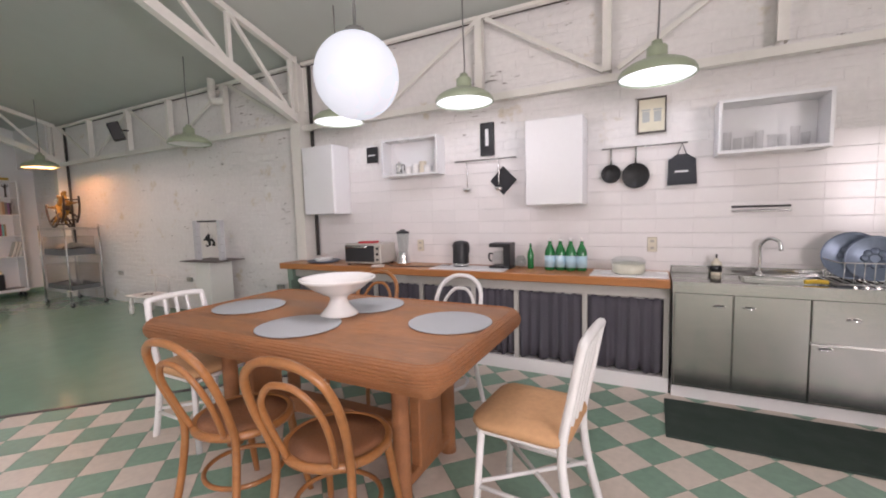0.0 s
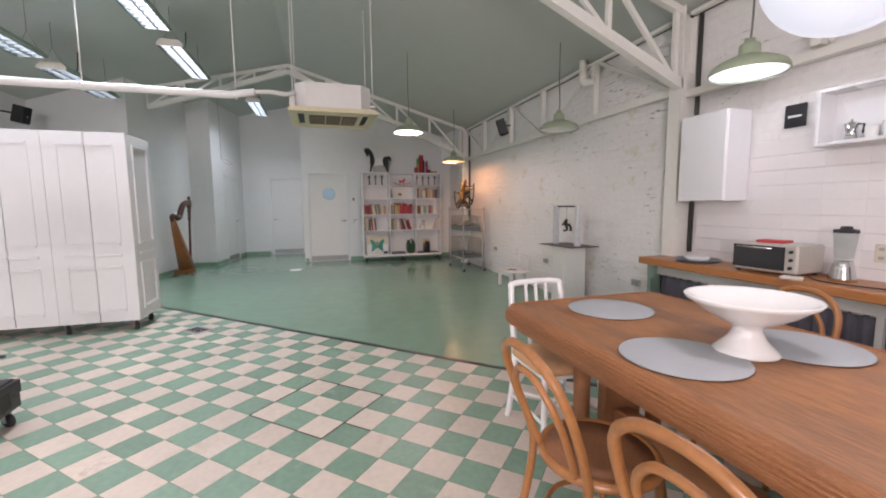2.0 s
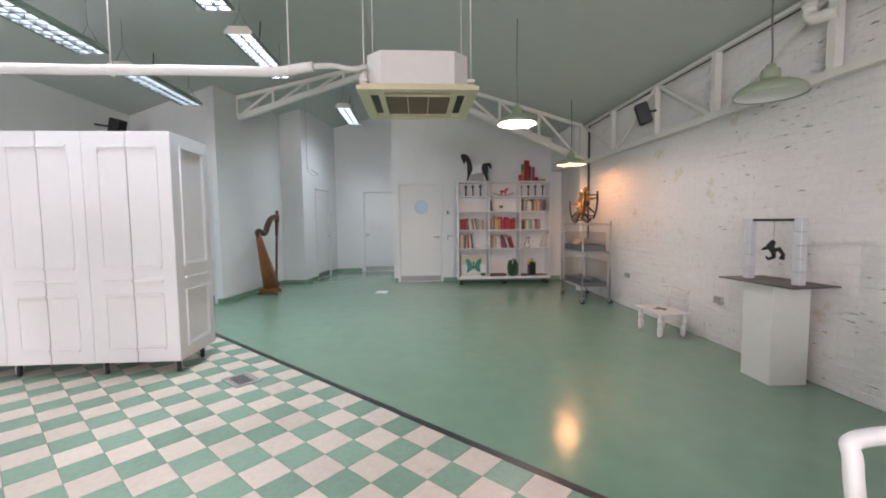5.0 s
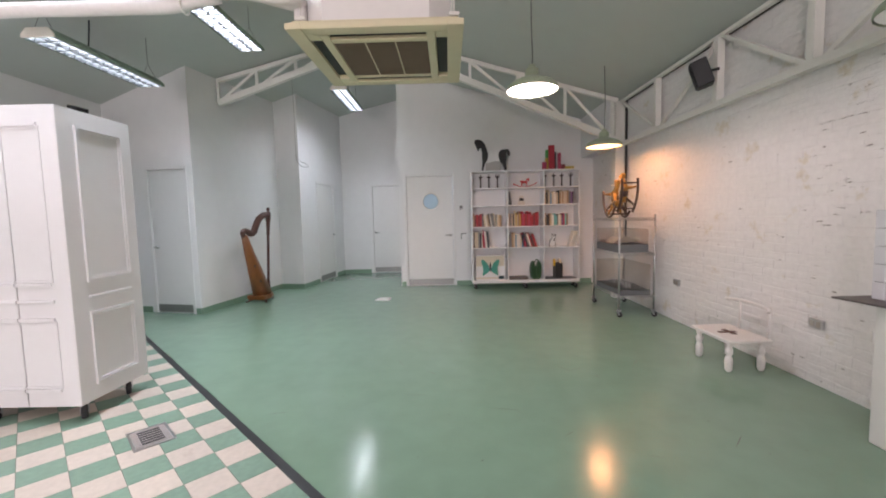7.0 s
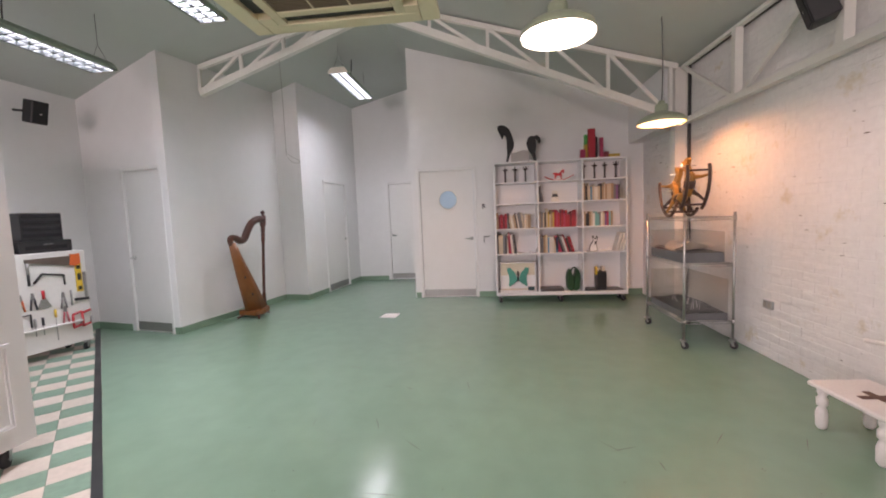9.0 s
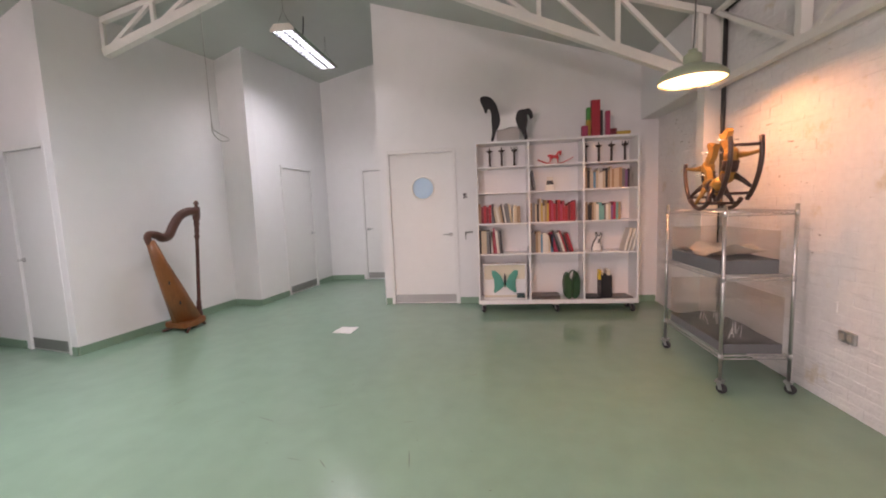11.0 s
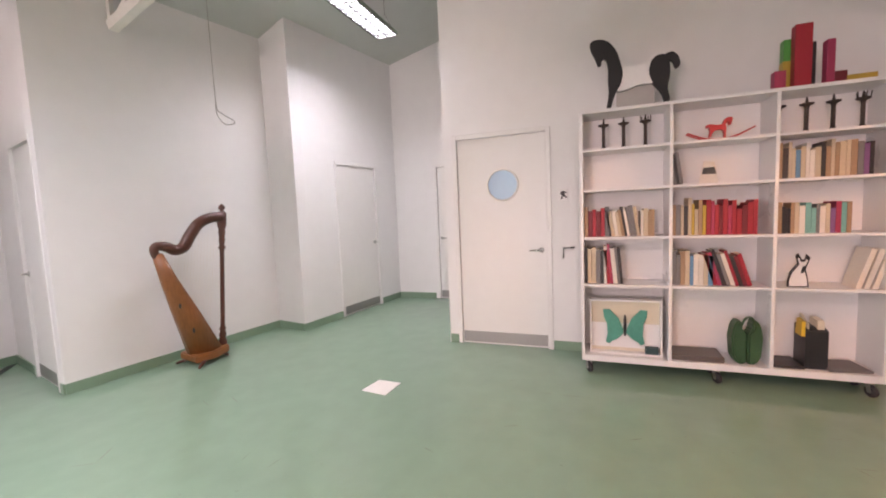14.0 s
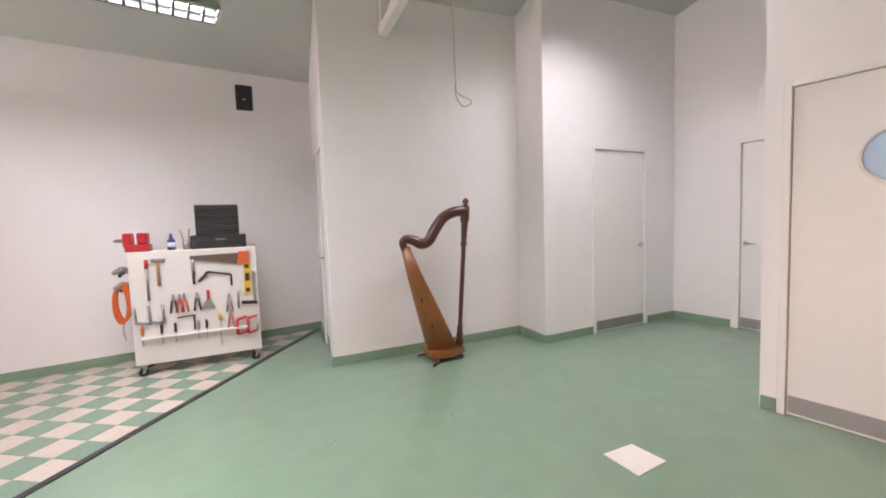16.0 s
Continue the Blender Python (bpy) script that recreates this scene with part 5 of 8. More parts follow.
t = thing("knife_rack", "magnetic steel knife bar on the tiles", "knife rack", Matrix.Translation((0.86, 3.936, 1.325)))
bm = B()
box(bm, -0.17, 0.17, -0.018, 0.0, 0.008, 0.022, 0.003)
part("bar", bm, DARKIRON, t)
bm = B()
box(bm, -0.17, 0.17, -0.018, 0.0, -0.022, -0.008, 0.003)
part("bar", bm, STEEL, t)


def socket(x, y, z, turn=0.0, dark=False):
    t = thing("power_socket", "grey wall power socket with two outlets" if dark else "small cream wall power socket on the tiles", "socket", pose(x, y, z, 0, 0, turn), "wall sockets")
    bm = B()
    w, h = (0.06, 0.036) if dark else (0.034, 0.058)
    box(bm, -w, w, -0.012, 0.012, -h, h, 0.004)
    part("plate", bm, GALV if dark else CREAMPL, t)
    for s in (-0.028, 0.028):
        bm = B()
        if dark:
            box(bm, s - 0.018, s + 0.018, -0.0145, -0.012, -0.022, 0.022, 0.002)
        else:
            box(bm, -0.014, 0.014, -0.0135, -0.012, s - 0.010, s + 0.010, 0.002)
        part("outlet", bm, surf("grey_outlet", (0.40, 0.37, 0.32), 0.5) if "grey_outlet" not in bpy.data.materials else bpy.data.materials["grey_outlet"], t)


for x, z in ((-5.93, 0.48), (-4.02, 0.47), (-7.85, 0.49)):
    socket(x, 3.932, z, 0, True)
socket(-1.94, 3.935, 1.03)
socket(0.18, 3.935, 1.06)
t = thing("coffee_pot", "small steel moka pot in the open wall box", "coffee pot", Matrix.Translation((-2.12, 3.86, 1.752)))
bm = B()
lathe(bm, [(0.035, 0), (0.028, 0.05), (0.036, 0.11), (0.006, 0.12), (0.006, 0.135), (0.0, 0.136)], 8)
part("pot", bm, CHROME, t)
bm = B()
tube(bm, [(0.03, 0, 0.10), (0.065, 0, 0.095), (0.06, 0, 0.04)], 0.006, 6)
part("handle", bm, BLACK, t)
for k, (x, m) in enumerate(((-2.02, CERAMIC), (-1.93, CERAMIC), (-1.85, CREAMPL), (-1.80, CERAMIC))):
    t = thing("mug", "pale cup standing in the open wall box", "cup", Matrix.Translation((x, 3.87, 1.752)), "cups in the wall box")
    bm = B()
    h = 0.075 + 0.02 * (k % 3)
    lathe(bm, [(0.028, 0), (0.034, 0.01), (0.036, h), (0.033, h), (0.031, 0.012), (0.0, 0.008)], 18)
    part("cup", bm, m, t)
for k in range(8):
    t = thing("drinking_glass", "clear drinking glass in the open wall box", "glass", Matrix.Translation((0.64 + 0.062 * k, 3.84 + 0.03 * (k % 2), 1.722)), "glasses in the wall box")
    bm = B()
    h = 0.10 + 0.04 * (k % 3 == 0)
    lathe(bm, [(0.022, 0), (0.027, h), (0.025, h), (0.02, 0.008), (0.0, 0.006)], 16)
    part("tumbler", bm, GLASSWARE, t)
bm = B()
box(bm, 0.27, 2.3, 2.93, 3.47, 0.006, 0.018, 0.004)
solid("floor_mat", bm, surf("dark_green_rubber_mat", (0.022, 0.04, 0.03), 0.8, vary=0.15, scale=20, bump=0.4, bscale=90), "dark green rubber mat before the sink unit", "mat")

# ---- bookshelf and what stands on it ----
SX, SB = -10.31, -10.64
t = thing("bookshelf", "white open bookshelf on castors, three bays wide", "bookshelf", Matrix.Translation((-10.47, 2.55, 0)))
K = Matrix.Translation((10.47, -2.55, 0))
Y0, Y1, YA, YB = 1.565, 3.533, 2.225, 2.885
for n, q in (("bottom_board", (SB, SX, Y0, Y1, 0.115, 0.165)), ("top_board", (SB, SX, Y0, Y1, 2.145, 2.17)), ("side_board", (SB, SX, Y0, Y0 + 0.025, 0.165, 2.145)), ("side_board", (SB, SX, Y1 - 0.025, Y1, 0.165, 2.145)), ("divider", (SB + 0.012, SX - 0.002, YA - 0.012, YA + 0.012, 0.165, 2.145)), ("divider", (SB + 0.012, SX - 0.002, YB - 0.012, YB + 0.012, 0.165, 2.145)), ("back_board", (SB, SB + 0.012, Y0 + 0.025, Y1 - 0.025, 0.165, 2.145))):
    bm = B()
    box(bm, *q, 0.002)
    part(n, bm, CABG, t, at=K)
LEVELS = (0.165, 0.765, 1.155, 1.545, 1.865)
for z in LEVELS[1:]:
    for a, b in ((Y0 + 0.025, YA - 0.012), (YA + 0.012, YB - 0.012), (YB + 0.012, Y1 - 0.025)):
        bm = B()
        box(bm, SB + 0.012, SX - 0.003, a, b, z - 0.02, z, 0.0015)
        part("shelf_board", bm, CABG, t, at=K)
for y in (1.62, 2.55, 3.47):
    for x in (-10.37, -10.58):
        caster(t, x + 10.47, y - 2.55, 0.042, 25, 0.115)

PAPER = surf("book_pages", (0.66, 0.60, 0.50), 0.8, vary=0.08, scale=60)
COVERS = {}


def cover(c):
    if c not in COVERS:
        COVERS[c] = surf("book_cover", c, 0.5, vary=0.08, scale=20, per_object=0.06)
    return COVERS[c]


R_, DR, PK, CR, WH, GY, BK, YE, TE, BL, TA, PU = (0.34, 0.016, 0.028), (0.17, 0.014, 0.022), (0.36, 0.035, 0.085), (0.52, 0.43, 0.31), (0.66, 0.62, 0.56), (0.16, 0.16, 0.165), (0.025, 0.023, 0.025), (0.50, 0.34, 0.05), (0.14, 0.38, 0.35), (0.10, 0.25, 0.40), (0.34, 0.22, 0.13), (0.20, 0.09, 0.22)
bk = random.Random(5)
NAMES = {R_: "red", DR: "dark red", PK: "crimson", CR: "cream", WH: "white", GY: "grey", BK: "black", YE: "yellow", TE: "teal", BL: "blue", TA: "tan", PU: "plum"}


def book(y, z, w, h, depth, colour, lean=0.0, group="books on the shelf"):
    """A book with its spine to the room, leaning by degrees about its foot."""
    m = Matrix.Translation((SX - 0.045, y, z)) @ pose(0, 0, 0, lean, 0, 0)
    t = thing("book", NAMES[colour] + (" leaning" if abs(lean) > 3 else " upright") + " book on the white shelf", "book", m, group)
    bm = B()
    box(bm, -depth, -0.003, 0, 0.002, 0, h)
    box(bm, -depth, -0.003, w - 0.002, w, 0, h)
    box(bm, -0.003, 0, 0, w, 0, h, 0.001)
    part("cover", bm, cover(colour), t)
    bm = B()
    box(bm, -depth + 0.004, -0.003, 0.002, w - 0.002, 0.004, h - 0.004)
    part("pages", bm, PAPER, t)


def row(y, z, items, hmin, hmax):
    for colour, w, lean in items:
        h = bk.uniform(hmin, hmax)
        if lean < 0:
            y += h * math.sin(radians(-lean)) * 0.28
        book(y, z, w, h, bk.uniform(0.13, 0.19), colour, lean)
        y += w / math.cos(radians(lean)) + 0.0015
    return y


def mixed(colours, lean=0.0, w0=0.018, w1=0.034):
    return [(c, bk.uniform(w0, w1), lean + bk.uniform(-0.6, 0.6) if lean else 0.0) for c in colours]


row(Y0 + 0.03, LEVELS[2], mixed((TA, DR, R_, DR, R_, GY)) + mixed((BK, CR, WH, CR, TA, BK, WH, GY, GY, CR), 9, 0.016, 0.026) + mixed((WH, CR, TA, TA), 0), 0.20, 0.25)
row(Y0 + 0.03, LEVELS[1], mixed((BK, CR, CR, GY, BK, WH)) + mixed((R_, PK, WH, GY, BK), 5), 0.27, 0.33)
row(YA + 0.02, LEVELS[2], mixed((TA, GY, CR, BK)) + mixed((CR, YE, CR, TA, YE), 0, 0.016, 0.026) + mixed((R_, PK, R_, DR, R_, PK, R_, R_, DR, R_, R_), 0, 0.02, 0.034), 0.19, 0.29)
row(YA + 0.02, LEVELS[1], mixed((GY, GY, TA, CR, BL, WH, WH, CR, BL)) + mixed((R_, PK, BK, GY, WH, R_, BK, DR, R_), 17, 0.018, 0.03), 0.23, 0.29)
row(YA + 0.02, LEVELS[3], mixed((GY, BK, GY), 8, 0.016, 0.024), 0.21, 0.25)
row(YB + 0.02, LEVELS[3], mixed((TA, BK, CR, CR, BL, CR, WH, WH, CR, BK, TA, CR, TA, CR, CR, TA, GY, PU, BK)), 0.19, 0.255)
row(YB + 0.02, LEVELS[2], mixed((TA, BK, BK, TA, CR, WH, TE, TE, GY, WH, CR, PU, PK, TE, TA)), 0.17, 0.23)
for k in range(3):
    book(3.36 + 0.045 * k, LEVELS[1], 0.03, 0.29, 0.18, WH, -16)
t = thing("picture_card", "small dark photograph leaning on the shelf", "photograph", pose(SX - 0.10, YA + 0.20, LEVELS[3], 0, 0, 0))
bm = B()
slab(bm, [(0.0, 0.0), (0.13, 0.0), (0.10, 0.16), (0.03, 0.17)], -0.004, 0.004, "x")
part("card", bm, cover(WH), t)
bm = B()
slab(bm, [(0.02, 0.07), (0.115, 0.07), (0.10, 0.12), (0.03, 0.12)], 0.004, 0.006, "x")
part("dark_image", bm, BLACK, t)


def torch(y, prongs, x=SX - 0.14):
    t = thing("iron_candlestick", "dark turned candlestick with a spiked top", "candlestick", Matrix.Translation((x, y, LEVELS[4])), "candlesticks on the shelf")
    bm = B()
    lathe(bm, [(0.02, 0), (0.018, 0.02), (0.013, 0.03), (0.013, 0.17), (0.018, 0.185), (0.04, 0.195), (0.042, 0.205), (0.01, 0.212), (0.004, 0.25), (0.0, 0.252)], 14)
    part("stem", bm, surf("dark_bronze", (0.055, 0.042, 0.036), 0.5, 0.4, vary=0.1) if "dark_bronze" not in bpy.data.materials else bpy.data.materials["dark_bronze"], t)
    for k in range(prongs):
        bm = B()
        a = 2 * math.pi * k / max(prongs, 1)
        tube(bm, [(0.035 * math.cos(a), 0.035 * math.sin(a), 0.2), (0.04 * math.cos(a), 0.04 * math.sin(a), 0.245)], 0.0035, 5)
        part("prong", bm, bpy.data.materials["dark_bronze"], t)


for y, p in ((1.75, 0), (1.90, 0), (2.06, 5), (2.93, 0), (3.09, 0), (3.24, 0), (3.40, 5)):
    torch(y, p)


def horse_outline(s):
    """The side outline of a standing toy horse, nose towards -y."""
    return [(a * s, b * s) for a, b in ((-0.48, 0.62), (-0.52, 0.80), (-0.55, 0.92), (-0.50, 0.97), (-0.40, 1.0), (-0.28, 0.96), (-0.20, 0.86), (-0.16, 0.72), (-0.05, 0.66), (0.14, 0.66), (0.28, 0.71), (0.40, 0.72), (0.52, 0.70), (0.56, 0.62), (0.54, 0.56), (0.47, 0.56), (0.46, 0.62), (0.42, 0.55), (0.38, 0.35), (0.42, 0.12), (0.40, 0.08), (0.32, 0.10), (0.30, 0.22), (0.20, 0.36), (0.10, 0.42), (-0.06, 0.42), (-0.16, 0.38), (-0.20, 0.25), (-0.22, 0.0), (-0.28, 0.0), (-0.27, 0.25), (-0.30, 0.45), (-0.26, 0.62), (-0.30, 0.78), (-0.36, 0.80), (-0.38, 0.70), (-0.42, 0.62))]


HORSEBLACK = surf("matt_black_paint", (0.009, 0.009, 0.01), 0.55, vary=0.15, scale=15)
t = thing("wooden_horse", "black and white cut-out wooden horse standing on the bookshelf", "toy horse", Matrix.Translation((SX - 0.15, 1.97, 2.17)))


def soften(outline):
    """Cuts the corners of an outline once."""
    out = []
    for (a, b), (c, d) in zip(outline, outline[1:] + outline[:1]):
        out += [(a * 0.78 + c * 0.22, b * 0.78 + d * 0.22), (a * 0.22 + c * 0.78, b * 0.22 + d * 0.78)]
    return out


WHITE_BODY = [(-0.20, 0.60), (-0.13, 0.60), (-0.02, 0.57), (0.20, 0.59), (0.27, 0.67), (0.33, 0.66), (0.30, 0.40), (0.24, 0.30), (0.095, 0.32), (-0.07, 0.27), (-0.20, 0.25), (-0.24, 0.40)]
FOREHAND = [(-0.44, 0.63), (-0.47, 0.72), (-0.55, 0.89), (-0.53, 0.97), (-0.40, 0.98), (-0.29, 0.92), (-0.205, 0.80), (-0.155, 0.64), (-0.12, 0.48), (-0.155, 0.33), (-0.225, 0.24), (-0.285, 0.012), (-0.34, 0.012), (-0.30, 0.25), (-0.315, 0.43), (-0.31, 0.60), (-0.343, 0.72), (-0.39, 0.72), (-0.40, 0.64)]
HAUNCH = [(0.22, 0.60), (0.28, 0.655), (0.375, 0.66), (0.44, 0.58), (0.445, 0.37), (0.41, 0.235), (0.45, 0.04), (0.385, 0.012), (0.345, 0.17), (0.235, 0.31), (0.185, 0.46)]
TAIL = [(0.37, 0.63), (0.39, 0.665), (0.476, 0.68), (0.545, 0.61), (0.565, 0.49), (0.505, 0.45), (0.476, 0.54), (0.42, 0.59)]
for name, outline, depth, material, label in (("body", WHITE_BODY, 0.018, WHITEPAINT, "white painted body"), ("forehand", FOREHAND, 0.024, HORSEBLACK, "black head, neck and foreleg"), ("haunch", HAUNCH, 0.024, HORSEBLACK, "black haunch and hind leg"), ("tail", TAIL, 0.016, HORSEBLACK, "short black tail")):
    bm = B()
    slab(bm, [(a * 0.59, b * 0.59) for a, b in soften(outline)], -depth, depth, "x")
    bmesh.ops.triangulate(bm, faces=bm.faces[:])
    part(name, bm, material, t, label)
bm = B()
box(bm, -0.05, 0.05, -0.30, 0.28, 0.0, 0.008, 0.002)
part("base_plate", bm, CABG, t)
bm = B()
box(bm, -0.04, -0.03, -0.12, 0.16, 0.008, 0.22, 0.002)
part("support", bm, surf("grey_board", (0.45, 0.43, 0.41), 0.7), t)
BLK = ((2.92, 0.07, 0.14, 2.17, PK), (2.985, 0.055, 0.22, 2.17, YE), (2.99, 0.06, 0.15, 2.39, (0.05, 0.30, 0.06)), (3.05, 0.10, 0.44, 2.17, R_), (3.125, 0.05, 0.33, 2.17, BK), (3.175, 0.045, 0.29, 2.17, PK), (3.25, 0.09, 0.09, 2.17, DR), (3.37, 0.17, 0.055, 2.17, YE))
NAMES[(0.05, 0.30, 0.06)] = "green"
for k, (y, w, h, z, c) in enumerate(BLK):
    bm = B()
    box(bm, -0.035, 0.035, -w / 2, w / 2, 0, h, 0.003)
    solid("toy_block", bm, cover(c), NAMES[c] + " painted wooden block stacked on the bookshelf", "toy block", Matrix.Translation((SX - 0.14 - (0.075 if k in (1, 2, 4) else 0.0) + 0.07 * (k in (5,)), y, z)), "painted blocks")
t = thing("rocking_horse_toy", "small red rocking horse toy on the shelf", "toy horse", Matrix.Translation((SX - 0.12, 2.555, LEVELS[4])))
bm = B()
slab(bm, [(-a * 0.155, b * 0.15 + 0.012) for a, b in horse_outline(1.0)], -0.02, 0.02, "x")
bmesh.ops.triangulate(bm, faces=bm.faces[:])
part("horse", bm, REDP, t)
for s in (-1, 1):
    bm = B()
    tube(bm, curve_pts([(s * 0.03, -0.21, 0.065), (s * 0.03, -0.10, 0.018), (s * 0.03, 0.0, 0.007), (s * 0.03, 0.10, 0.018), (s * 0.03, 0.22, 0.075)], 5), 0.006, 6)
    part("rocker", bm, REDP, t)
TEAL = surf("teal_metallic_wing", (0.055, 0.30, 0.24), 0.35, 0.2, vary=0.15, scale=10)
t = thing("butterfly_box", "teal butterfly mounted in a shallow white display box", "display box", Matrix.Translation((SX - 0.10, 1.905, LEVELS[0])))
bm = B()
box(bm, -0.05, -0.04, -0.275, 0.275, 0.0, 0.46)
part("backing", bm, CREAMPL, t)
bm = B()
for q in ((-0.04, 0.03, -0.275, -0.262, 0.0, 0.46), (-0.04, 0.03, 0.262, 0.275, 0.0, 0.46), (-0.04, 0.03, -0.262, 0.262, 0.447, 0.46), (-0.04, 0.03, -0.262, 0.262, 0.0, 0.013)):
    box(bm, *q)
part("frame", bm, CABG, t)
bm = B()
box(bm, -0.04, -0.034, -0.262, 0.262, 0.04, 0.25)
part("white_card", bm, CABG, t)
for s in (-1, 1):
    bm = B()
    slab(bm, [(s * a, b) for a, b in ((0.012, 0.20), (0.05, 0.30), (0.12, 0.375), (0.17, 0.37), (0.165, 0.31), (0.14, 0.25), (0.135, 0.16), (0.15, 0.09), (0.12, 0.075), (0.10, 0.10), (0.06, 0.12), (0.012, 0.17))], -0.012, -0.004, "x")
    bmesh.ops.triangulate(bm, faces=bm.faces[:])
    part("wing", bm, TEAL, t)
bm = B()
tube(bm, [(-0.004, 0, 0.15), (-0.002, 0, 0.22), (-0.002, 0, 0.29), (-0.004, 0, 0.33)], [0.006, 0.012, 0.012, 0.004], 8)
part("insect_body", bm, BLACK, t)
bm = B()
box(bm, 0.0, 0.03, 0.15, 0.25, 0.014, 0.075, 0.003)
part("small_box", bm, surf("dark_teal_box", (0.03, 0.07, 0.075), 0.4), t)


def laptop(y, w, h):
    bm = B()
    box(bm, -0.24, 0.0, -w / 2, w / 2, 0, h, 0.006, segs=2)
    return bm


solid("laptop", laptop(0, 0.36, 0.045), surf("brown_grey_case", (0.10, 0.085, 0.08), 0.4, vary=0.05), "closed dark laptop lying on the lowest shelf", "laptop", Matrix.Translation((SX - 0.03, 2.42, LEVELS[0])))
solid("folder", laptop(0, 0.19, 0.02), BLACK, "flat black folder lying on the lowest shelf", "folder", Matrix.Translation((SX - 0.03, 3.0, LEVELS[0])))
solid("folder", laptop(0, 0.26, 0.018), surf("grey_folder", (0.14, 0.13, 0.13), 0.5), "flat dark grey folder lying on the lowest shelf", "folder", pose(SX - 0.03, 3.36, LEVELS[0], 0, 0, 8))
t = thing("green_bag", "crumpled dark green padded bag standing on the lowest shelf", "bag", pose(SX - 0.10, 2.745, LEVELS[0], 0, 0, 6))
GREENBAG = surf("dark_green_nylon", (0.022, 0.075, 0.030), 0.45, vary=0.2, scale=12, bump=0.5, bscale=30)
for s in (-1, 1):
    bm = B()
    slab(bm, [(s * 0.004 + s * a, b) for a, b in ((0.0, 0.0), (0.06, 0.0), (0.09, 0.06), (0.10, 0.20), (0.085, 0.30), (0.05, 0.345), (0.025, 0.31), (0.03, 0.26), (0.0, 0.24))], -0.06, 0.05, "x")
    bmesh.ops.triangulate(bm, faces=bm.faces[:])
    bmesh.ops.bevel(bm, geom=[e for e in bm.edges if e.calc_face_angle(0) > 0.5], offset=0.012, segments=2, affect="EDGES")
    part("side", bm, GREENBAG, t)
bm = B()
tube(bm, curve_pts([(0.055, -0.05, 0.30), (0.06, -0.02, 0.36), (0.06, 0.02, 0.36), (0.055, 0.05, 0.30)], 5), 0.009, 7)
part("strap", bm, GREENBAG, t)
t = thing("magazine_file", "black magazine file holding papers on the lowest shelf", "file box", Matrix.Translation((SX - 0.06, 3.16, LEVELS[0])))
bm = B()
slab(bm, [(-0.18, 0.0), (0.0, 0.0), (0.0, 0.28), (-0.06, 0.30), (-0.18, 0.30)], -0.06, 0.075)
part("case", bm, BLACK, t)
bm = B()
slab(bm, [(-0.16, 0.25), (-0.02, 0.25), (-0.03, 0.33), (-0.15, 0.38)], -0.04, -0.03)
slab(bm, [(-0.16, 0.25), (-0.02, 0.25), (-0.03, 0.35), (-0.15, 0.36)], 0.02, 0.06)
part("papers", bm, CREAMPL, t)
bm = B()
slab(bm, [(-0.10, 0.24), (0.004, 0.24), (0.004, 0.35), (-0.08, 0.36)], -0.085, -0.062)
part("envelope", bm, YELLOWP, t)
bm = B()
slab(bm, [(-0.055, 0.0), (0.07, 0.0), (0.065, 0.06), (0.05, 0.13), (0.075, 0.215), (0.05, 0.24), (0.045, 0.20), (0.025, 0.20), (0.005, 0.245), (-0.01, 0.23), (0.0, 0.17), (-0.04, 0.11), (-0.055, 0.05)], -0.006, 0.006, "x")
bmesh.ops.triangulate(bm, faces=bm.faces[:])
t = solid("animal_cutout", bm, BLACK, "small white animal cut-out with a black outline on the shelf", "figurine", Matrix.Translation((SX - 0.07, 3.04, LEVELS[1])))
bm = B()
slab(bm, [(-0.045, 0.008), (0.06, 0.008), (0.056, 0.06), (0.038, 0.13), (0.06, 0.195), (0.052, 0.205), (0.045, 0.185), (0.02, 0.185), (0.006, 0.215), (0.002, 0.205), (0.012, 0.165), (-0.028, 0.105), (-0.045, 0.05)], 0.006, 0.009, "x")
bmesh.ops.triangulate(bm, faces=bm.faces[:])
part("white_fur", bm, WHITEPAINT, t)
bm = B()
slab(bm, [(0.018, 0.10), (0.04, 0.11), (0.05, 0.16), (0.028, 0.15)], 0.009, 0.011, "x")
part("dark_patch", bm, BLACK, t)

# switch and key by the door
t = thing("wall_plate", "small white plate with a black sign beside the door", "sign", Matrix.Translation((WEST, 1.395, 1.53)))
bm = B()
box(bm, 0, 0.012, -0.04, 0.04, -0.05, 0.05, 0.003)
part("plate", bm, WHITEPAINT, t)
bm = B()
slab(bm, [(-0.028, -0.04), (-0.008, -0.04), (-0.004, -0.012), (0.03, -0.036), (0.034, -0.022), (0.012, 0.0), (0.014, 0.018), (0.03, 0.012), (0.032, 0.022), (0.008, 0.036), (-0.02, 0.034), (-0.03, 0.008), (-0.02, 0.0), (-0.014, -0.006)], 0.012, 0.014, "x")
bmesh.ops.triangulate(bm, faces=bm.faces[:])
part("dark_sign", bm, BLACK, t, "black printed sign")
t = thing("wall_lever", "small metal lever fixed beside the door", "lever", Matrix.Translation((WEST, 1.40, 1.02)))
bm = B()
tube(bm, [(0.0, 0, 0), (0.03, 0, 0), (0.032, 0.09, 0.004)], 0.008, 8)
tube(bm, [(0.02, -0.01, 0.01), (0.02, -0.012, -0.10)], 0.006, 6)
part("lever", bm, STEEL, t)

# ---- harp ----
HWOOD = surf("amber_harp_soundboard", (0.24, 0.082, 0.021), 0.35, vary=0.22, scale=8, coat=0.3, stretch=(2, 2, 0.4))
HDARK = surf("dark_mahogany", (0.085, 0.026, 0.016), 0.3, vary=0.18, scale=10, coat=0.35)
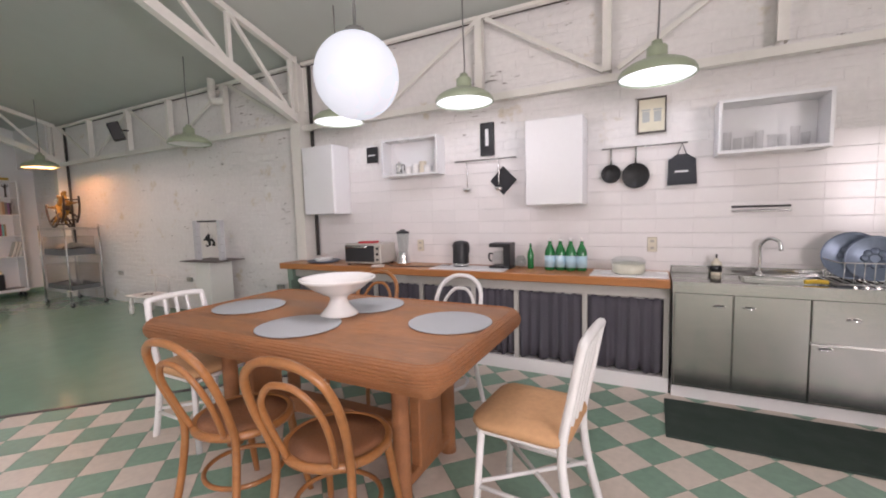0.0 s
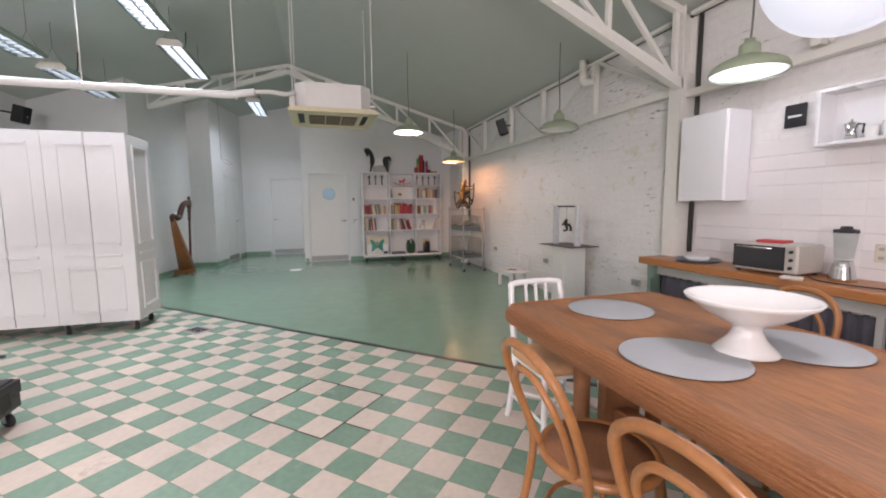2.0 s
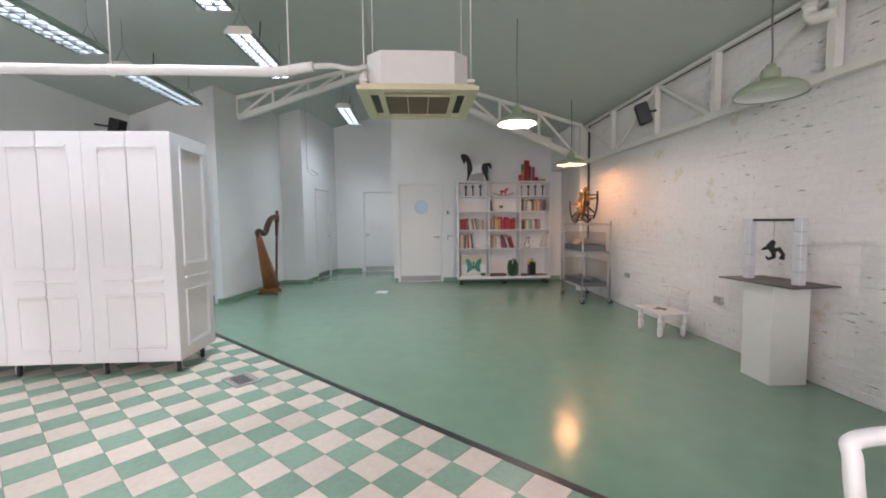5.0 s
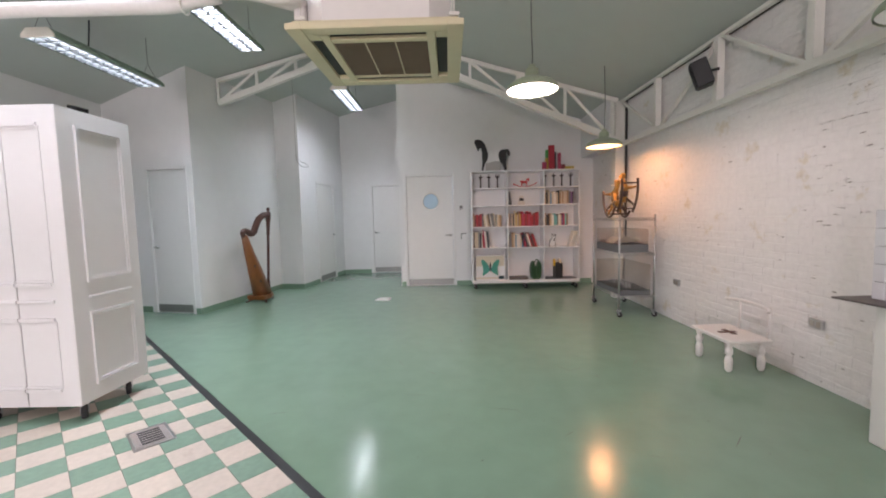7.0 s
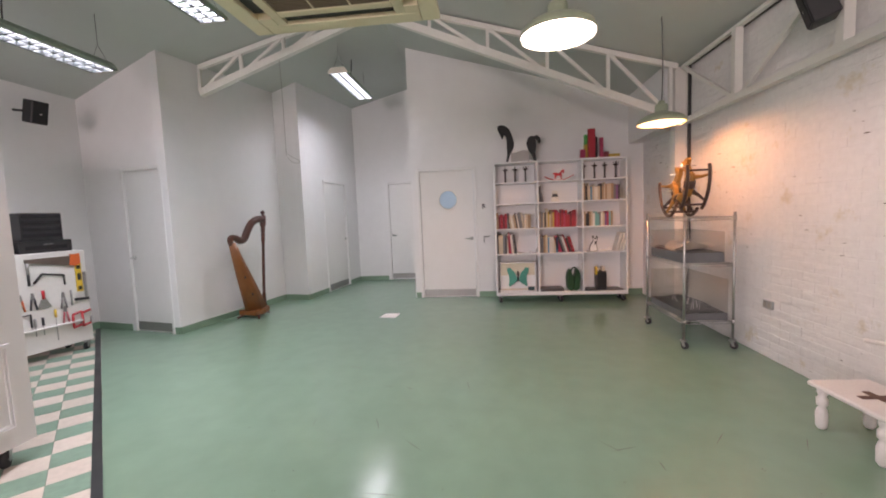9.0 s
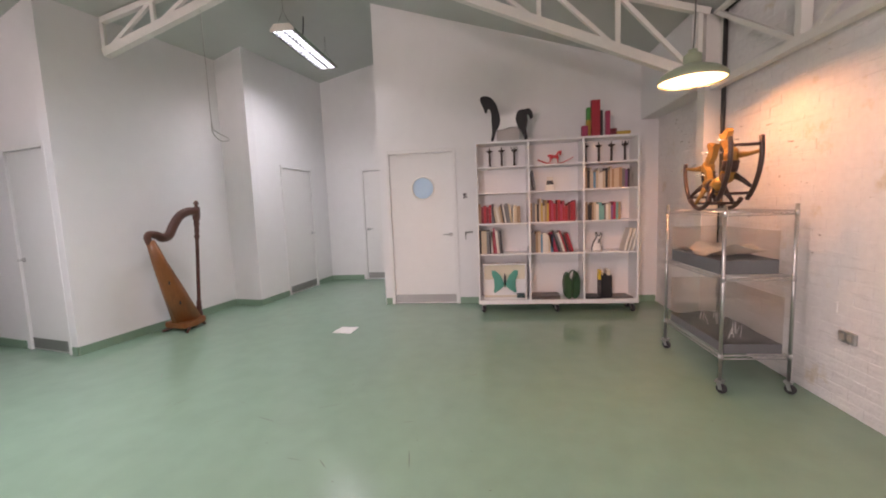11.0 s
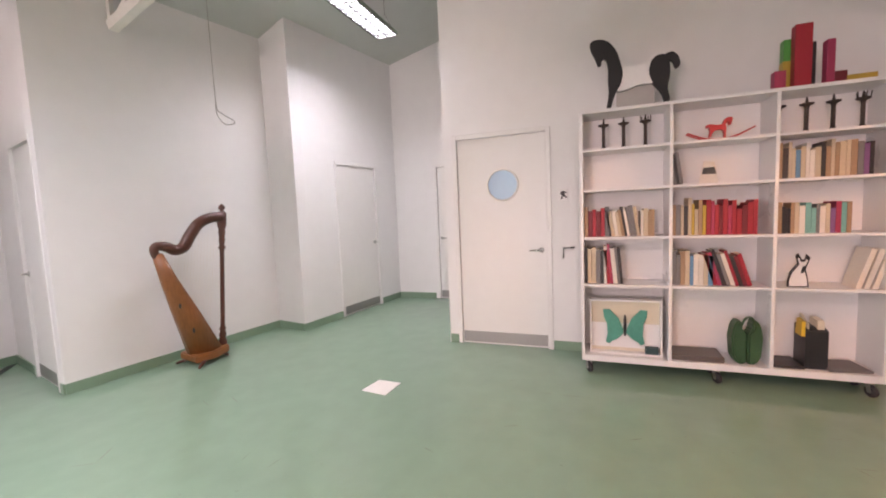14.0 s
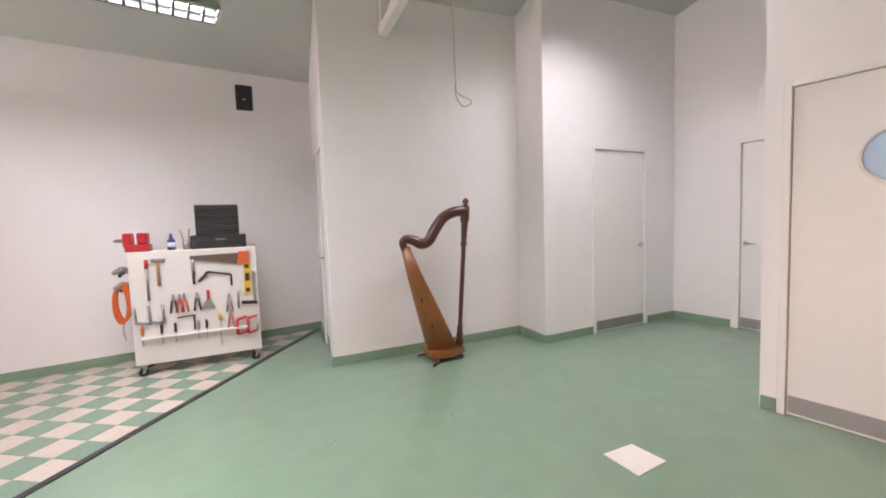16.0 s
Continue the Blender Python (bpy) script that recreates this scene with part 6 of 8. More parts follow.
# local x runs from the sound box to the pillar
hx = Vector((-10.045 - -9.40, -2.03 - -2.17, 0))
t = thing("harp", "wooden pedal harp with a dark carved neck and pillar", "harp", Matrix(((hx.normalized().x, -hx.normalized().y, 0, -9.80), (hx.normalized().y, hx.normalized().x, 0, -2.07), (0, 0, 1, 0), (0, 0, 0, 1))))
bm = B()
axis = [(-0.435, 0.0, 1.13), (-0.36, 0.0, 0.86), (-0.24, 0.0, 0.50), (-0.11, 0.0, 0.10)]
sec = []
for (x, y, z), w, dd in zip(axis, (0.042, 0.065, 0.095, 0.13), (0.03, 0.05, 0.08, 0.105)):
    sec.append([bm.verts.new((x + a * dd * 1.25, w * b, z + a * dd * 0.35)) for a, b in ((1, -1), (1, 1), (0.2, 1.0), (-0.5, 0.75), (-0.9, 0.3), (-0.9, -0.3), (-0.5, -0.75), (0.2, -1.0))])
for a, b in zip(sec, sec[1:]):
    for i in range(8):
        bm.faces.new((a[i], a[(i + 1) % 8], b[(i + 1) % 8], b[i])).smooth = i not in (0,)
bm.faces.new(sec[0])
bm.faces.new(sec[-1][::-1])
body = part("sound_box", bm, HWOOD, t, "amber varnished sound box")
for x, y, z in ((-0.37, -0.088, 0.62), (-0.28, -0.115, 0.36)):
    bm = B()
    bmesh.ops.create_uvsphere(bm, u_segments=10, v_segments=8, radius=0.018, matrix=Matrix.Translation((x + 0.06, y + 0.01, z)) @ Matrix.Diagonal((0.6, 0.5, 1.4, 1)))
    part("sound_hole", bm, BLACK, body)
bm = B()
tube(bm, curve_pts([(-0.435, 0, 1.10), (-0.45, 0, 1.17), (-0.42, 0, 1.205), (-0.34, 0, 1.19), (-0.27, 0, 1.155), (-0.19, 0, 1.18), (-0.12, 0, 1.29), (-0.03, 0, 1.40), (0.09, 0, 1.455), (0.21, 0, 1.46)], 6), [0.034 + 0.020 * min(1, i / 25) for i in range(55)], 10)
part("neck", bm, HDARK, t)
bm = B()
lathe(bm, [(0.042, 0.10), (0.045, 0.14), (0.03, 0.18), (0.036, 0.22), (0.024, 0.26), (0.034, 0.28), (0.022, 0.31), (0.022, 1.10), (0.036, 1.14), (0.024, 1.16), (0.032, 1.22), (0.026, 1.24), (0.036, 1.30), (0.03, 1.33), (0.045, 1.37), (0.045, 1.50), (0.03, 1.515), (0.016, 1.53), (0.034, 1.548), (0.03, 1.57), (0.012, 1.59), (0.0, 1.60)], 16)
bmesh.ops.transform(bm, matrix=pose(0.21, 0, 0) @ Matrix(((1, 0, 0.0, 0), (0, 1, 0, 0), (0, 0, 1, 0), (0, 0, 0, 1))) , verts=bm.verts)
for v in bm.verts:
    v.co.x -= (1.45 - v.co.z) * 0.08
part("pillar", bm, HDARK, t, "dark turned pillar")
bm = B()
slab(bm, [(-0.25, -0.16), (-0.05, -0.17), (0.12, -0.09), (0.155, 0.0), (0.12, 0.09), (-0.05, 0.17), (-0.25, 0.16)], 0.04, 0.115, "z")
bmesh.ops.bevel(bm, geom=bm.edges[:], offset=0.012, segments=2, affect="EDGES")
part("pedestal", bm, HWOOD, t)
for x, y in ((-0.30, 0.14), (-0.26, -0.22), (0.10, 0.10), (0.10, -0.10)):
    bm = B()
    tube(bm, [(x * 0.6, y * 0.6, 0.045), (x, y, 0.012)], [0.02, 0.012], 8)
    part("foot", bm, HDARK, t)
for k in range(16):
    f = k / 15
    bm = B()
    tube(bm, [(-0.39 + 0.36 * f, 0.0, 1.0 - 0.78 * f), (-0.36 + 0.50 * f, 0.0, 1.17 + (0.26 * min(1, max(0, (f - 0.2) / 0.6))))], 0.0008, 3)
    part("string", bm, CREAMPL, t)

# rope loop and rod from the roof truss
t = thing("hanging_rope_loop", "thin grey rope ending in a loop, tied to the truss", "rope", Matrix.Translation((-9.36, -1.22, 2.2)))
bm = B()
tube(bm, curve_pts([(0, -0.03, 1.36), (0.005, -0.02, 0.8), (0.0, -0.02, 0.20), (0.01, 0.03, 0.10), (0.01, 0.15, 0.03), (0.0, 0.16, 0.0), (0.0, 0.06, 0.005), (0.0, -0.02, 0.10), (0.0, -0.02, 0.22)], 6), 0.0035, 6)
part("rope", bm, surf("grey_rope", (0.35, 0.34, 0.32), 0.8), t)

# ---- wire rack with acrylic boxes and the rocking-horse sculpture ----
t = thing("wire_rack", "chrome wire shelf rack on castors by the brick wall", "rack", Matrix.Translation((-8.57, 3.56, 0)))
RW, RD = 0.46, 0.225
for sx in (-1, 1):
    for sy in (-1, 1):
        bm = B()
        tube(bm, [(sx * RW, sy * RD, 0.09), (sx * RW, sy * RD, 1.33)], 0.0125, 10)
        for z in (0.26, 0.82, 1.27):
            lathe(bm, [(0.0145, -0.022), (0.016, 0.0), (0.0145, 0.024)], 10, (sx * RW, sy * RD, z))
        part("post", bm, GALV, t)
        caster(t, sx * RW, sy * RD, 0.035, 40, 0.092)
for z in (0.26, 0.82, 1.27):
    bm = B()
    for dz in (-0.012, 0.012):
        for a, b in (((-RW, -RD), (RW, -RD)), ((RW, -RD), (RW, RD)), ((RW, RD), (-RW, RD)), ((-RW, RD), (-RW, -RD))):
            tube(bm, [(a[0], a[1], z + dz), (b[0], b[1], z + dz)], 0.0035, 6)
    for y in (-RD, RD):
        tube(bm, [(-RW + 0.038 * k, y, z + (0.012 if k % 2 else -0.012)) for k in range(25)], 0.002, 4)
    for x in (-RW, RW):
        tube(bm, [(x, -RD + 0.041 * k, z + (0.012 if k % 2 else -0.012)) for k in range(12)], 0.002, 4)
    shelf = part("wire_shelf", bm, GALV, t, "chrome wire shelf")
    bm = B()
    tube(bm, [(0, -RD, 0), (0, RD, 0)], 0.0016, 4)
    wire = mesh_of("wire", bm, GALV)
    for k in range(36):
        ob = new("wire", wire)
        ob.parent, ob.matrix_basis = shelf, Matrix.Translation((-RW + 0.0125 + 0.0255 * k, 0, z + 0.014))
GREYBASE = surf("dark_grey_base", (0.13, 0.135, 0.14), 0.6, vary=0.1)
ACRYLIC = thin_glass("hazy_acrylic", (0.97, 0.95, 0.93), 0.12)
SAND = surf("pale_model_terrain", (0.66, 0.58, 0.48), 0.85, vary=0.25, scale=14, bump=0.5, bscale=30)


def vitrine(x0, x1, z, hb, hg, terrain):
    t = thing("display_case", "clear acrylic display case with a dark base holding a landscape model", "display case", Matrix.Translation(((x0 + x1) / 2, 3.56, z)))
    w, d = (x1 - x0) / 2, 0.195
    bm = B()
    box(bm, -w, w, -d, d, 0, hb, 0.003)
    part("base", bm, GREYBASE, t)
    for q in ((-w, w, -d, -d + 0.003, hb, hg), (-w, w, d - 0.003, d, hb, hg), (-w, -w + 0.003, -d + 0.003, d - 0.003, hb, hg), (w - 0.003, w, -d + 0.003, d - 0.003, hb, hg), (-w, w, -d, d, hg, hg + 0.003)):
        bm = B()
        box(bm, *q)
        part("acrylic_panel", bm, ACRYLIC, t, "clear acrylic panel").visible_shadow = False
    bm = B()
    n = 14
    rr = random.Random(int(z * 100))
    g = [[bm.verts.new((-w + 0.02 + (2 * w - 0.04) * i / n, -d + 0.02 + (2 * d - 0.04) * j / n, hb + 0.002 + terrain * max(0.02, noise.noise((i * 0.17, j * 0.16, z * 7)) + 0.35))) for j in range(n + 1)] for i in range(n + 1)]
    for i in range(n):
        for j in range(n):
            bm.faces.new((g[i][j], g[i + 1][j], g[i + 1][j + 1], g[i][j + 1])).smooth = True
    part("terrain", bm, SAND if terrain > 0.05 else GREYBASE, t)
    if terrain < 0.05:
        for k in range(18):
            bm = B()
            x, y = rr.uniform(-w * 0.6, w * 0.8), rr.uniform(-d * 0.6, d * 0.6)
            tube(bm, [(x, y, hb), (x + rr.uniform(-0.03, 0.03), y + rr.uniform(-0.03, 0.03), hb + rr.uniform(0.08, 0.16))], [0.003, 0.001], 5)
            part("twig", bm, CABG, t)


vitrine(-9.0, -8.21, 0.835, 0.10, 0.30, 0.10)
vitrine(-9.0, -8.14, 0.275, 0.07, 0.40, 0.03)

OCHRE = surf("ochre_painted_wood", (0.31, 0.165, 0.032), 0.45, vary=0.25, scale=14, bump=0.2)
ROCK = surf("dark_stained_wood", (0.045, 0.024, 0.018), 0.4, vary=0.2, scale=12)
t = thing("rocking_horse_sculpture", "sculpture of ochre rocking horses joined on dark rockers", "sculpture", Matrix.Translation((-8.55, 3.50, 1.286)))


def rocking_horse(m, arc, size):
    """A slim horse with its nose to +x, on two bent rockers joined by bars; m sets it in the sculpture."""
    def put(name, bm, material, label=""):
        bmesh.ops.transform(bm, matrix=m, verts=bm.verts)
        part(name, bm, material, t, label)
    for s in (-1, 1):
        bm = B()
        tube(bm, [(size * math.sin(a), s * 0.10, size * (1 - math.cos(a)) + 0.016) for a in [radians(-arc + arc * i / 5) for i in range(11)]], 0.0165, 8)
        put("rocker", bm, ROCK)
    for a in (-0.75, 0.75):
        bm = B()
        x, z = size * math.sin(radians(arc * a)), size * (1 - math.cos(radians(arc * a))) + 0.016
        tube(bm, [(x, -0.10, z), (x, 0.10, z)], 0.011, 7)
        put("cross_bar", bm, ROCK)
    for sx in (-1, 1):
        for sy in (-1, 1):
            bm = B()
            tube(bm, [(sx * 0.125, sy * 0.092, 0.05), (sx * 0.095, sy * 0.065, 0.11), (sx * 0.075, sy * 0.035, 0.175)], [0.012, 0.016, 0.026], 8)
            put("leg", bm, ROCK if sx < 0 else OCHRE)
    bm = B()
    tube(bm, curve_pts([(-0.135, 0, 0.185), (-0.09, 0, 0.20), (0, 0, 0.185), (0.08, 0, 0.205), (0.12, 0, 0.225)], 3), [0.018, 0.035, 0.048, 0.052, 0.050, 0.046, 0.045, 0.046, 0.048, 0.05, 0.045, 0.034, 0.02][:13], 12)
    put("body", bm, OCHRE)
    bm = B()
    tube(bm, [(-0.035, 0, 0.19), (0.0, 0, 0.187), (0.035, 0, 0.193)], [0.054, 0.053, 0.055], 12)
    put("saddle", bm, ROCK, "dark saddle band")
    bm = B()
    slab(bm, [(0.07, 0.20), (0.13, 0.205), (0.175, 0.275), (0.235, 0.265), (0.25, 0.29), (0.225, 0.325), (0.19, 0.345), (0.195, 0.385), (0.165, 0.355), (0.12, 0.315), (0.085, 0.26)], -0.021, 0.021)
    bmesh.ops.triangulate(bm, faces=bm.faces[:])
    put("neck_and_head", bm, OCHRE)
    bm = B()
    tube(bm, [(0.165, -0.075, 0.285), (0.165, 0.075, 0.285)], 0.007, 7)
    put("grip", bm, CHROME)


rocking_horse(pose(0.0, -0.02, 0.0, 0, 0, 172), 36, 0.37)
rocking_horse(Matrix(((-0.30, 0, 0.954, -0.37), (0, 1, 0, 0.03), (0.954, 0, 0.30, 0.215), (0, 0, 0, 1))), 25, 0.40)
rocking_horse(Matrix(((0.30, 0, -0.954, 0.37), (0, 1, 0, -0.01), (0.954, 0, 0.30, 0.275), (0, 0, 0, 1))), 30, 0.45)

# ---- low white chair, pedestal with hanging figure ----
t = thing("low_chair", "low worn white wooden chair with turned legs", "chair", pose(-6.42, 3.61, 0, 0, 0, 2) @ Matrix.Scale(0.96, 4))
WORN = surf("worn_white_paint", (0.76, 0.72, 0.69), 0.55, vary=0.08, scale=20, stain=(0.45, 0.33, 0.25), spread=-0.04, bump=0.15)
bm = B()
box(bm, -0.27, 0.27, -0.19, 0.19, 0.265, 0.295, 0.008)
part("seat", bm, WORN, t)
for sx in (-1, 1):
    for sy in (-1, 1):
        bm = B()
        lathe(bm, [(0.018, 0), (0.03, 0.02), (0.033, 0.10), (0.026, 0.13), (0.018, 0.145), (0.03, 0.16), (0.031, 0.20), (0.02, 0.215), (0.028, 0.235), (0.028, 0.265)], 14, (sx * 0.20, sy * 0.145, 0))
        part("leg", bm, WORN, t)
for x in (-0.10, 0.24):
    bm = B()
    tube(bm, [(x, 0.165, 0.29), (x, 0.175, 0.56)], 0.011, 8)
    part("back_post", bm, WORN, t)
bm = B()
tube(bm, curve_pts([(-0.28, 0.165, 0.55), (-0.10, 0.175, 0.565), (0.10, 0.175, 0.565), (0.22, 0.17, 0.55), (0.26, 0.15, 0.53)], 5), 0.014, 8)
part("back_rail", bm, WORN, t)
bm = B()
slab(bm, [(-0.02, -0.10), (0.02, -0.10), (0.02, -0.02), (0.08, -0.02), (0.08, 0.02), (0.02, 0.02), (0.02, 0.06), (-0.02, 0.06), (-0.02, 0.02), (-0.08, 0.02), (-0.08, -0.02), (-0.02, -0.02)], 0.295, 0.299, "z")
bmesh.ops.triangulate(bm, faces=bm.faces[:])
part("dark_inlay", bm, surf("rust_brown_mark", (0.13, 0.07, 0.05), 0.7), t, "dark cross-shaped mark")

t = thing("display_pedestal", "plain white plinth by the brick wall", "pedestal", pose(-4.98, 3.70, 0, 0, 0, -2))
bm = B()
box(bm, -0.155, 0.155, -0.155, 0.155, 0, 0.815, 0.004)
part("plinth", bm, surf("matt_white_plinth", (0.74, 0.73, 0.69), 0.6, vary=0.03, scale=4), t)
bm = B()
slab(bm, [(-0.34, -0.24), (0.34, -0.22), (0.33, 0.20), (-0.33, 0.19)], 0.815, 0.825, "z")
solid("metal_plate", bm, surf("dull_brown_metal", (0.12, 0.095, 0.09), 0.5, 0.4, vary=0.12), "thin dark metal plate lying on the white plinth", "plate", pose(-4.98, 3.71, 0, 0, 0, 3))
t = thing("hanging_figure_frame", "two segmented glass posts with a dark figure hung between", "sculpture", pose(-4.98, 3.66, 0.825, 0, 0, 6))
PALEPOST = surf("pale_glass_block", (0.62, 0.62, 0.64), 0.25, vary=0.03, coat=0.3)
for x in (-0.215, 0.215):
    for k in range(5):
        bm = B()
        box(bm, x - 0.033, x + 0.033, -0.03, 0.03, 0.104 * k, 0.104 * k + 0.101, 0.003)
        part("post_block", bm, PALEPOST, t)
bm = B()
box(bm, -0.18, 0.18, -0.012, 0.012, 0.495, 0.517)
part("top_bar", bm, BLACK, t)
bm = B()
rr = random.Random(8)
pts = [(0.0, 0, 0.33), (-0.03, 0.0, 0.29), (0.0, 0, 0.25), (0.05, 0, 0.27), (0.085, 0, 0.23), (0.075, 0, 0.19)]
tube(bm, pts, [0.018, 0.03, 0.022, 0.018, 0.014, 0.02], 8)
tube(bm, [(-0.02, 0, 0.28), (-0.08, 0.01, 0.27), (-0.10, 0, 0.255)], [0.018, 0.014, 0.006], 7)
tube(bm, [(0.0, 0, 0.25), (0.0, 0.01, 0.20), (-0.04, 0, 0.18), (-0.06, 0, 0.20)], [0.02, 0.014, 0.012, 0.008], 7)
tube(bm, [(0.0, 0, 0.33), (0.0, 0, 0.50)], 0.0012, 4)
part("dark_figure", bm, DARKIRON, t, "small dark abstract figure on a thread")

# ---- floor details ----
bm = B()
slab(bm, [(-9.50, -0.10), (-9.72, -0.065), (-9.71, 0.145), (-9.47, 0.13)], 0.001, 0.006, "z")
solid("floor_card", bm, surf("white_paper_card", (0.76, 0.74, 0.70), 0.6, vary=0.06, scale=30), "white square patch taped on the green floor", "card")
sc = random.Random(21)
bm = B()
for k in range(110):
    x, y = sc.uniform(-10.2, -5.0), sc.uniform(-1.2, 3.3)
    if (Vector((x, y, 0)) - Vector(LINE_A)).dot(V) < 0.15:
        continue
    a, ln, w = sc.uniform(0, 180), sc.choice((0.006, 0.008, 0.012, 0.05, 0.09)), sc.uniform(0.0015, 0.004)
    d = Vector((math.cos(radians(a)), math.sin(radians(a)), 0))
    e = Vector((-d.y, d.x, 0)) * w
    p = Vector((x, y, 0.0012))
    bm.faces.new([bm.verts.new(q) for q in (p - d * ln, p - d * ln * 0.3 - e, p + d * ln * 0.5 - e * 0.7, p + d * ln, p + d * ln * 0.4 + e, p - d * ln * 0.4 + e * 0.8)])
tagged(structure("floor_scuffs", bm, surf("dark_scuff", (0.09, 0.12, 0.085), 0.6), "small dark scuffs on the green floor"), kind="stuff")
t = thing("floor_grating", "steel floor drain grating let into the tiles", "drain cover", pose(-5.313, -0.792, 0.006, 0, 0, 46))
bm = B()
for q in ((-0.15, 0.15, -0.11, -0.095), (-0.15, 0.15, 0.095, 0.11), (-0.15, -0.135, -0.095, 0.095), (0.135, 0.15, -0.095, 0.095)):
    box(bm, *q, 0, 0.005)
part("frame", bm, GALV, t)
bm = B()
box(bm, -0.135, 0.135, -0.095, 0.095, -0.002, 0.003)
part("plate", bm, surf("worn_grey_plate", (0.34, 0.31, 0.30), 0.5, 0.3, vary=0.3, scale=25), t)
for k in range(6):
    bm = B()
    box(bm, -0.10 + 0.035 * k, -0.085 + 0.035 * k, -0.06, 0.06, 0.003, 0.0055)
    part("slat", bm, RUBBER, t)
t = thing("inspection_cover", "square tiled inspection cover outlined by a dark steel edge", "floor hatch", Matrix.Translation((ORIGIN.x, ORIGIN.y, 0.0)) @ Matrix.Rotation(LINE_ANGLE, 4, "Z"))
RUSTY = surf("rusty_dark_edge", (0.075, 0.055, 0.048), 0.7, vary=0.3, scale=30)
S3 = 3 * PITCH
for a, b in (((0, 0), (S3, 0)), ((S3, 0), (S3, -S3)), ((S3, -S3), (0, -S3)), ((0, -S3), (0, 0)), ((S3 + 0.004, -S3 * 0.68), (S3 + PITCH, -S3 * 0.68))):
    bm = B()
    bar(bm, (a[0], a[1], 0.0055), (b[0], b[1], 0.0055), 0.009, 0.004)
    part("edge_strip", bm, RUSTY, t)
for x, y in ((1.5 * PITCH, -0.42 * PITCH), (1.5 * PITCH, -2.55 * PITCH)):
    bm = B()
    box(bm, x - 0.055, x + 0.055, y - 0.008, y + 0.008, 0.0062, 0.0085, 0.002)
    part("lift_handle", bm, SKIRT, t, "green recessed lifting handle")

# ---- loudspeakers ----
for m, lab in ((pose(-7.07, 3.70, 2.72, 18, 0, -28), "black loudspeaker fixed to the wall truss"), (pose(-8.30, -3.74, 2.79, 14, 0, 172), "black loudspeaker fixed high on the south wall")):
    t = thing("loudspeaker", lab, "speaker", m, "wall loudspeakers")
    bm = B()
    box(bm, -0.085, 0.085, -0.075, 0.075, -0.13, 0.13, 0.008)
    part("cabinet", bm, BLACK, t)
    bm = B()
    box(bm, -0.076, 0.076, -0.084, -0.075, -0.12, 0.12, 0.004)
    part("grille", bm, surf("black_mesh", (0.012, 0.012, 0.013), 0.7) if "black_mesh" not in bpy.data.materials else bpy.data.materials["black_mesh"], t)
    bm = B()
    box(bm, -0.012, 0.012, -0.086, -0.084, -0.02, -0.008)
    part("badge", bm, CHROME, t)
    bm = B()
    tube(bm, [(0, 0.07, 0), (0, 0.15 if m.translation.y > 0 else 0.36, -0.02)], 0.014, 8)
    part("bracket", bm, BLACK, t)

# dark strip in place of the shadow gap below the roof along the brick wall
bm = B()
box(bm, -9.3, EAST, 3.90, 3.928, 3.062, 3.10)
structure("trim_roof", bm, surf("dark_gap_shade", (0.055, 0.045, 0.038), 0.7, vary=0.2, scale=9), "dark strip standing in for the shade under the roof edge")

# duct through the wall truss
t = thing("vent_duct", "white bent plastic pipe rising beside the wall truss", "duct", Matrix.Translation((-4.97, 3.79, 2.4)))
bm = B()
tube(bm, curve_pts([(0.26, 0.05, 0.46), (0.18, 0.02, 0.46), (0.12, 0.0, 0.468), (0.08, 0.0, 0.51), (0.08, 0.0, 0.58), (0.08, 0.0, roof(3.79) - 2.4 + 0.03)], 5), 0.047, 14)
part("pipe", bm, STEELPAINT, t)
bm = B()
lathe(bm, [(0.051, 0.0), (0.054, 0.02), (0.051, 0.05)], 14, (0.08, 0.0, 0.56))
part("collar", bm, STEELPAINT, t)

# ---- workbench with tools ----
TPA, TPB = Vector((-7.18, -3.41, 0)), Vector((-8.24, -3.245, 0))
tx = (TPA - TPB).normalized()
BENCH = Matrix(((tx.x, -tx.y, 0, TPB.x), (tx.y, tx.x, 0, TPB.y), (0, 0, 1, 0), (0, 0, 0, 1)))
TL = (TPA - TPB).length
# local x runs along the board, local y points out into the room
t = thing("tool_trolley", "white tool trolley with a pegboard front on castors", "trolley", BENCH)
WBOARD = surf("white_board_worn", (0.72, 0.70, 0.67), 0.5, vary=0.04, scale=8, stain=(0.5, 0.46, 0.42), spread=-0.06)
bm = B()
box(bm, 0, TL, -0.03, 0.0, 0.115, 1.17, 0.003)
part("tool_board", bm, WBOARD, t)
bm = B()
box(bm, 0, TL, -0.40, -0.03, 1.13, 1.175, 0.004)
part("bench_top", bm, WBOARD, t)
for x0 in (0.0, TL - 0.03):
    bm = B()
    box(bm, x0, x0 + 0.03, -0.40, -0.03, 0.115, 1.13, 0.003)
    part("end_board", bm, WBOARD, t)
bm = B()
box(bm, 0.12, TL - 0.06, 0.0, 0.05, 0.36, 0.375, 0.002)
part("tool_ledge", bm, WBOARD, t)
for x in (0.05, TL - 0.06):
    for y in (-0.04, -0.34):
        caster(t, x, y, 0.04, 20, 0.115)


def hung(name, label, category, x, z, build, turn=0.0):
    t = thing(name, label, category, BENCH @ pose(x, 0.012, z, 0, turn, 0), "tools on the trolley")
    build(t)


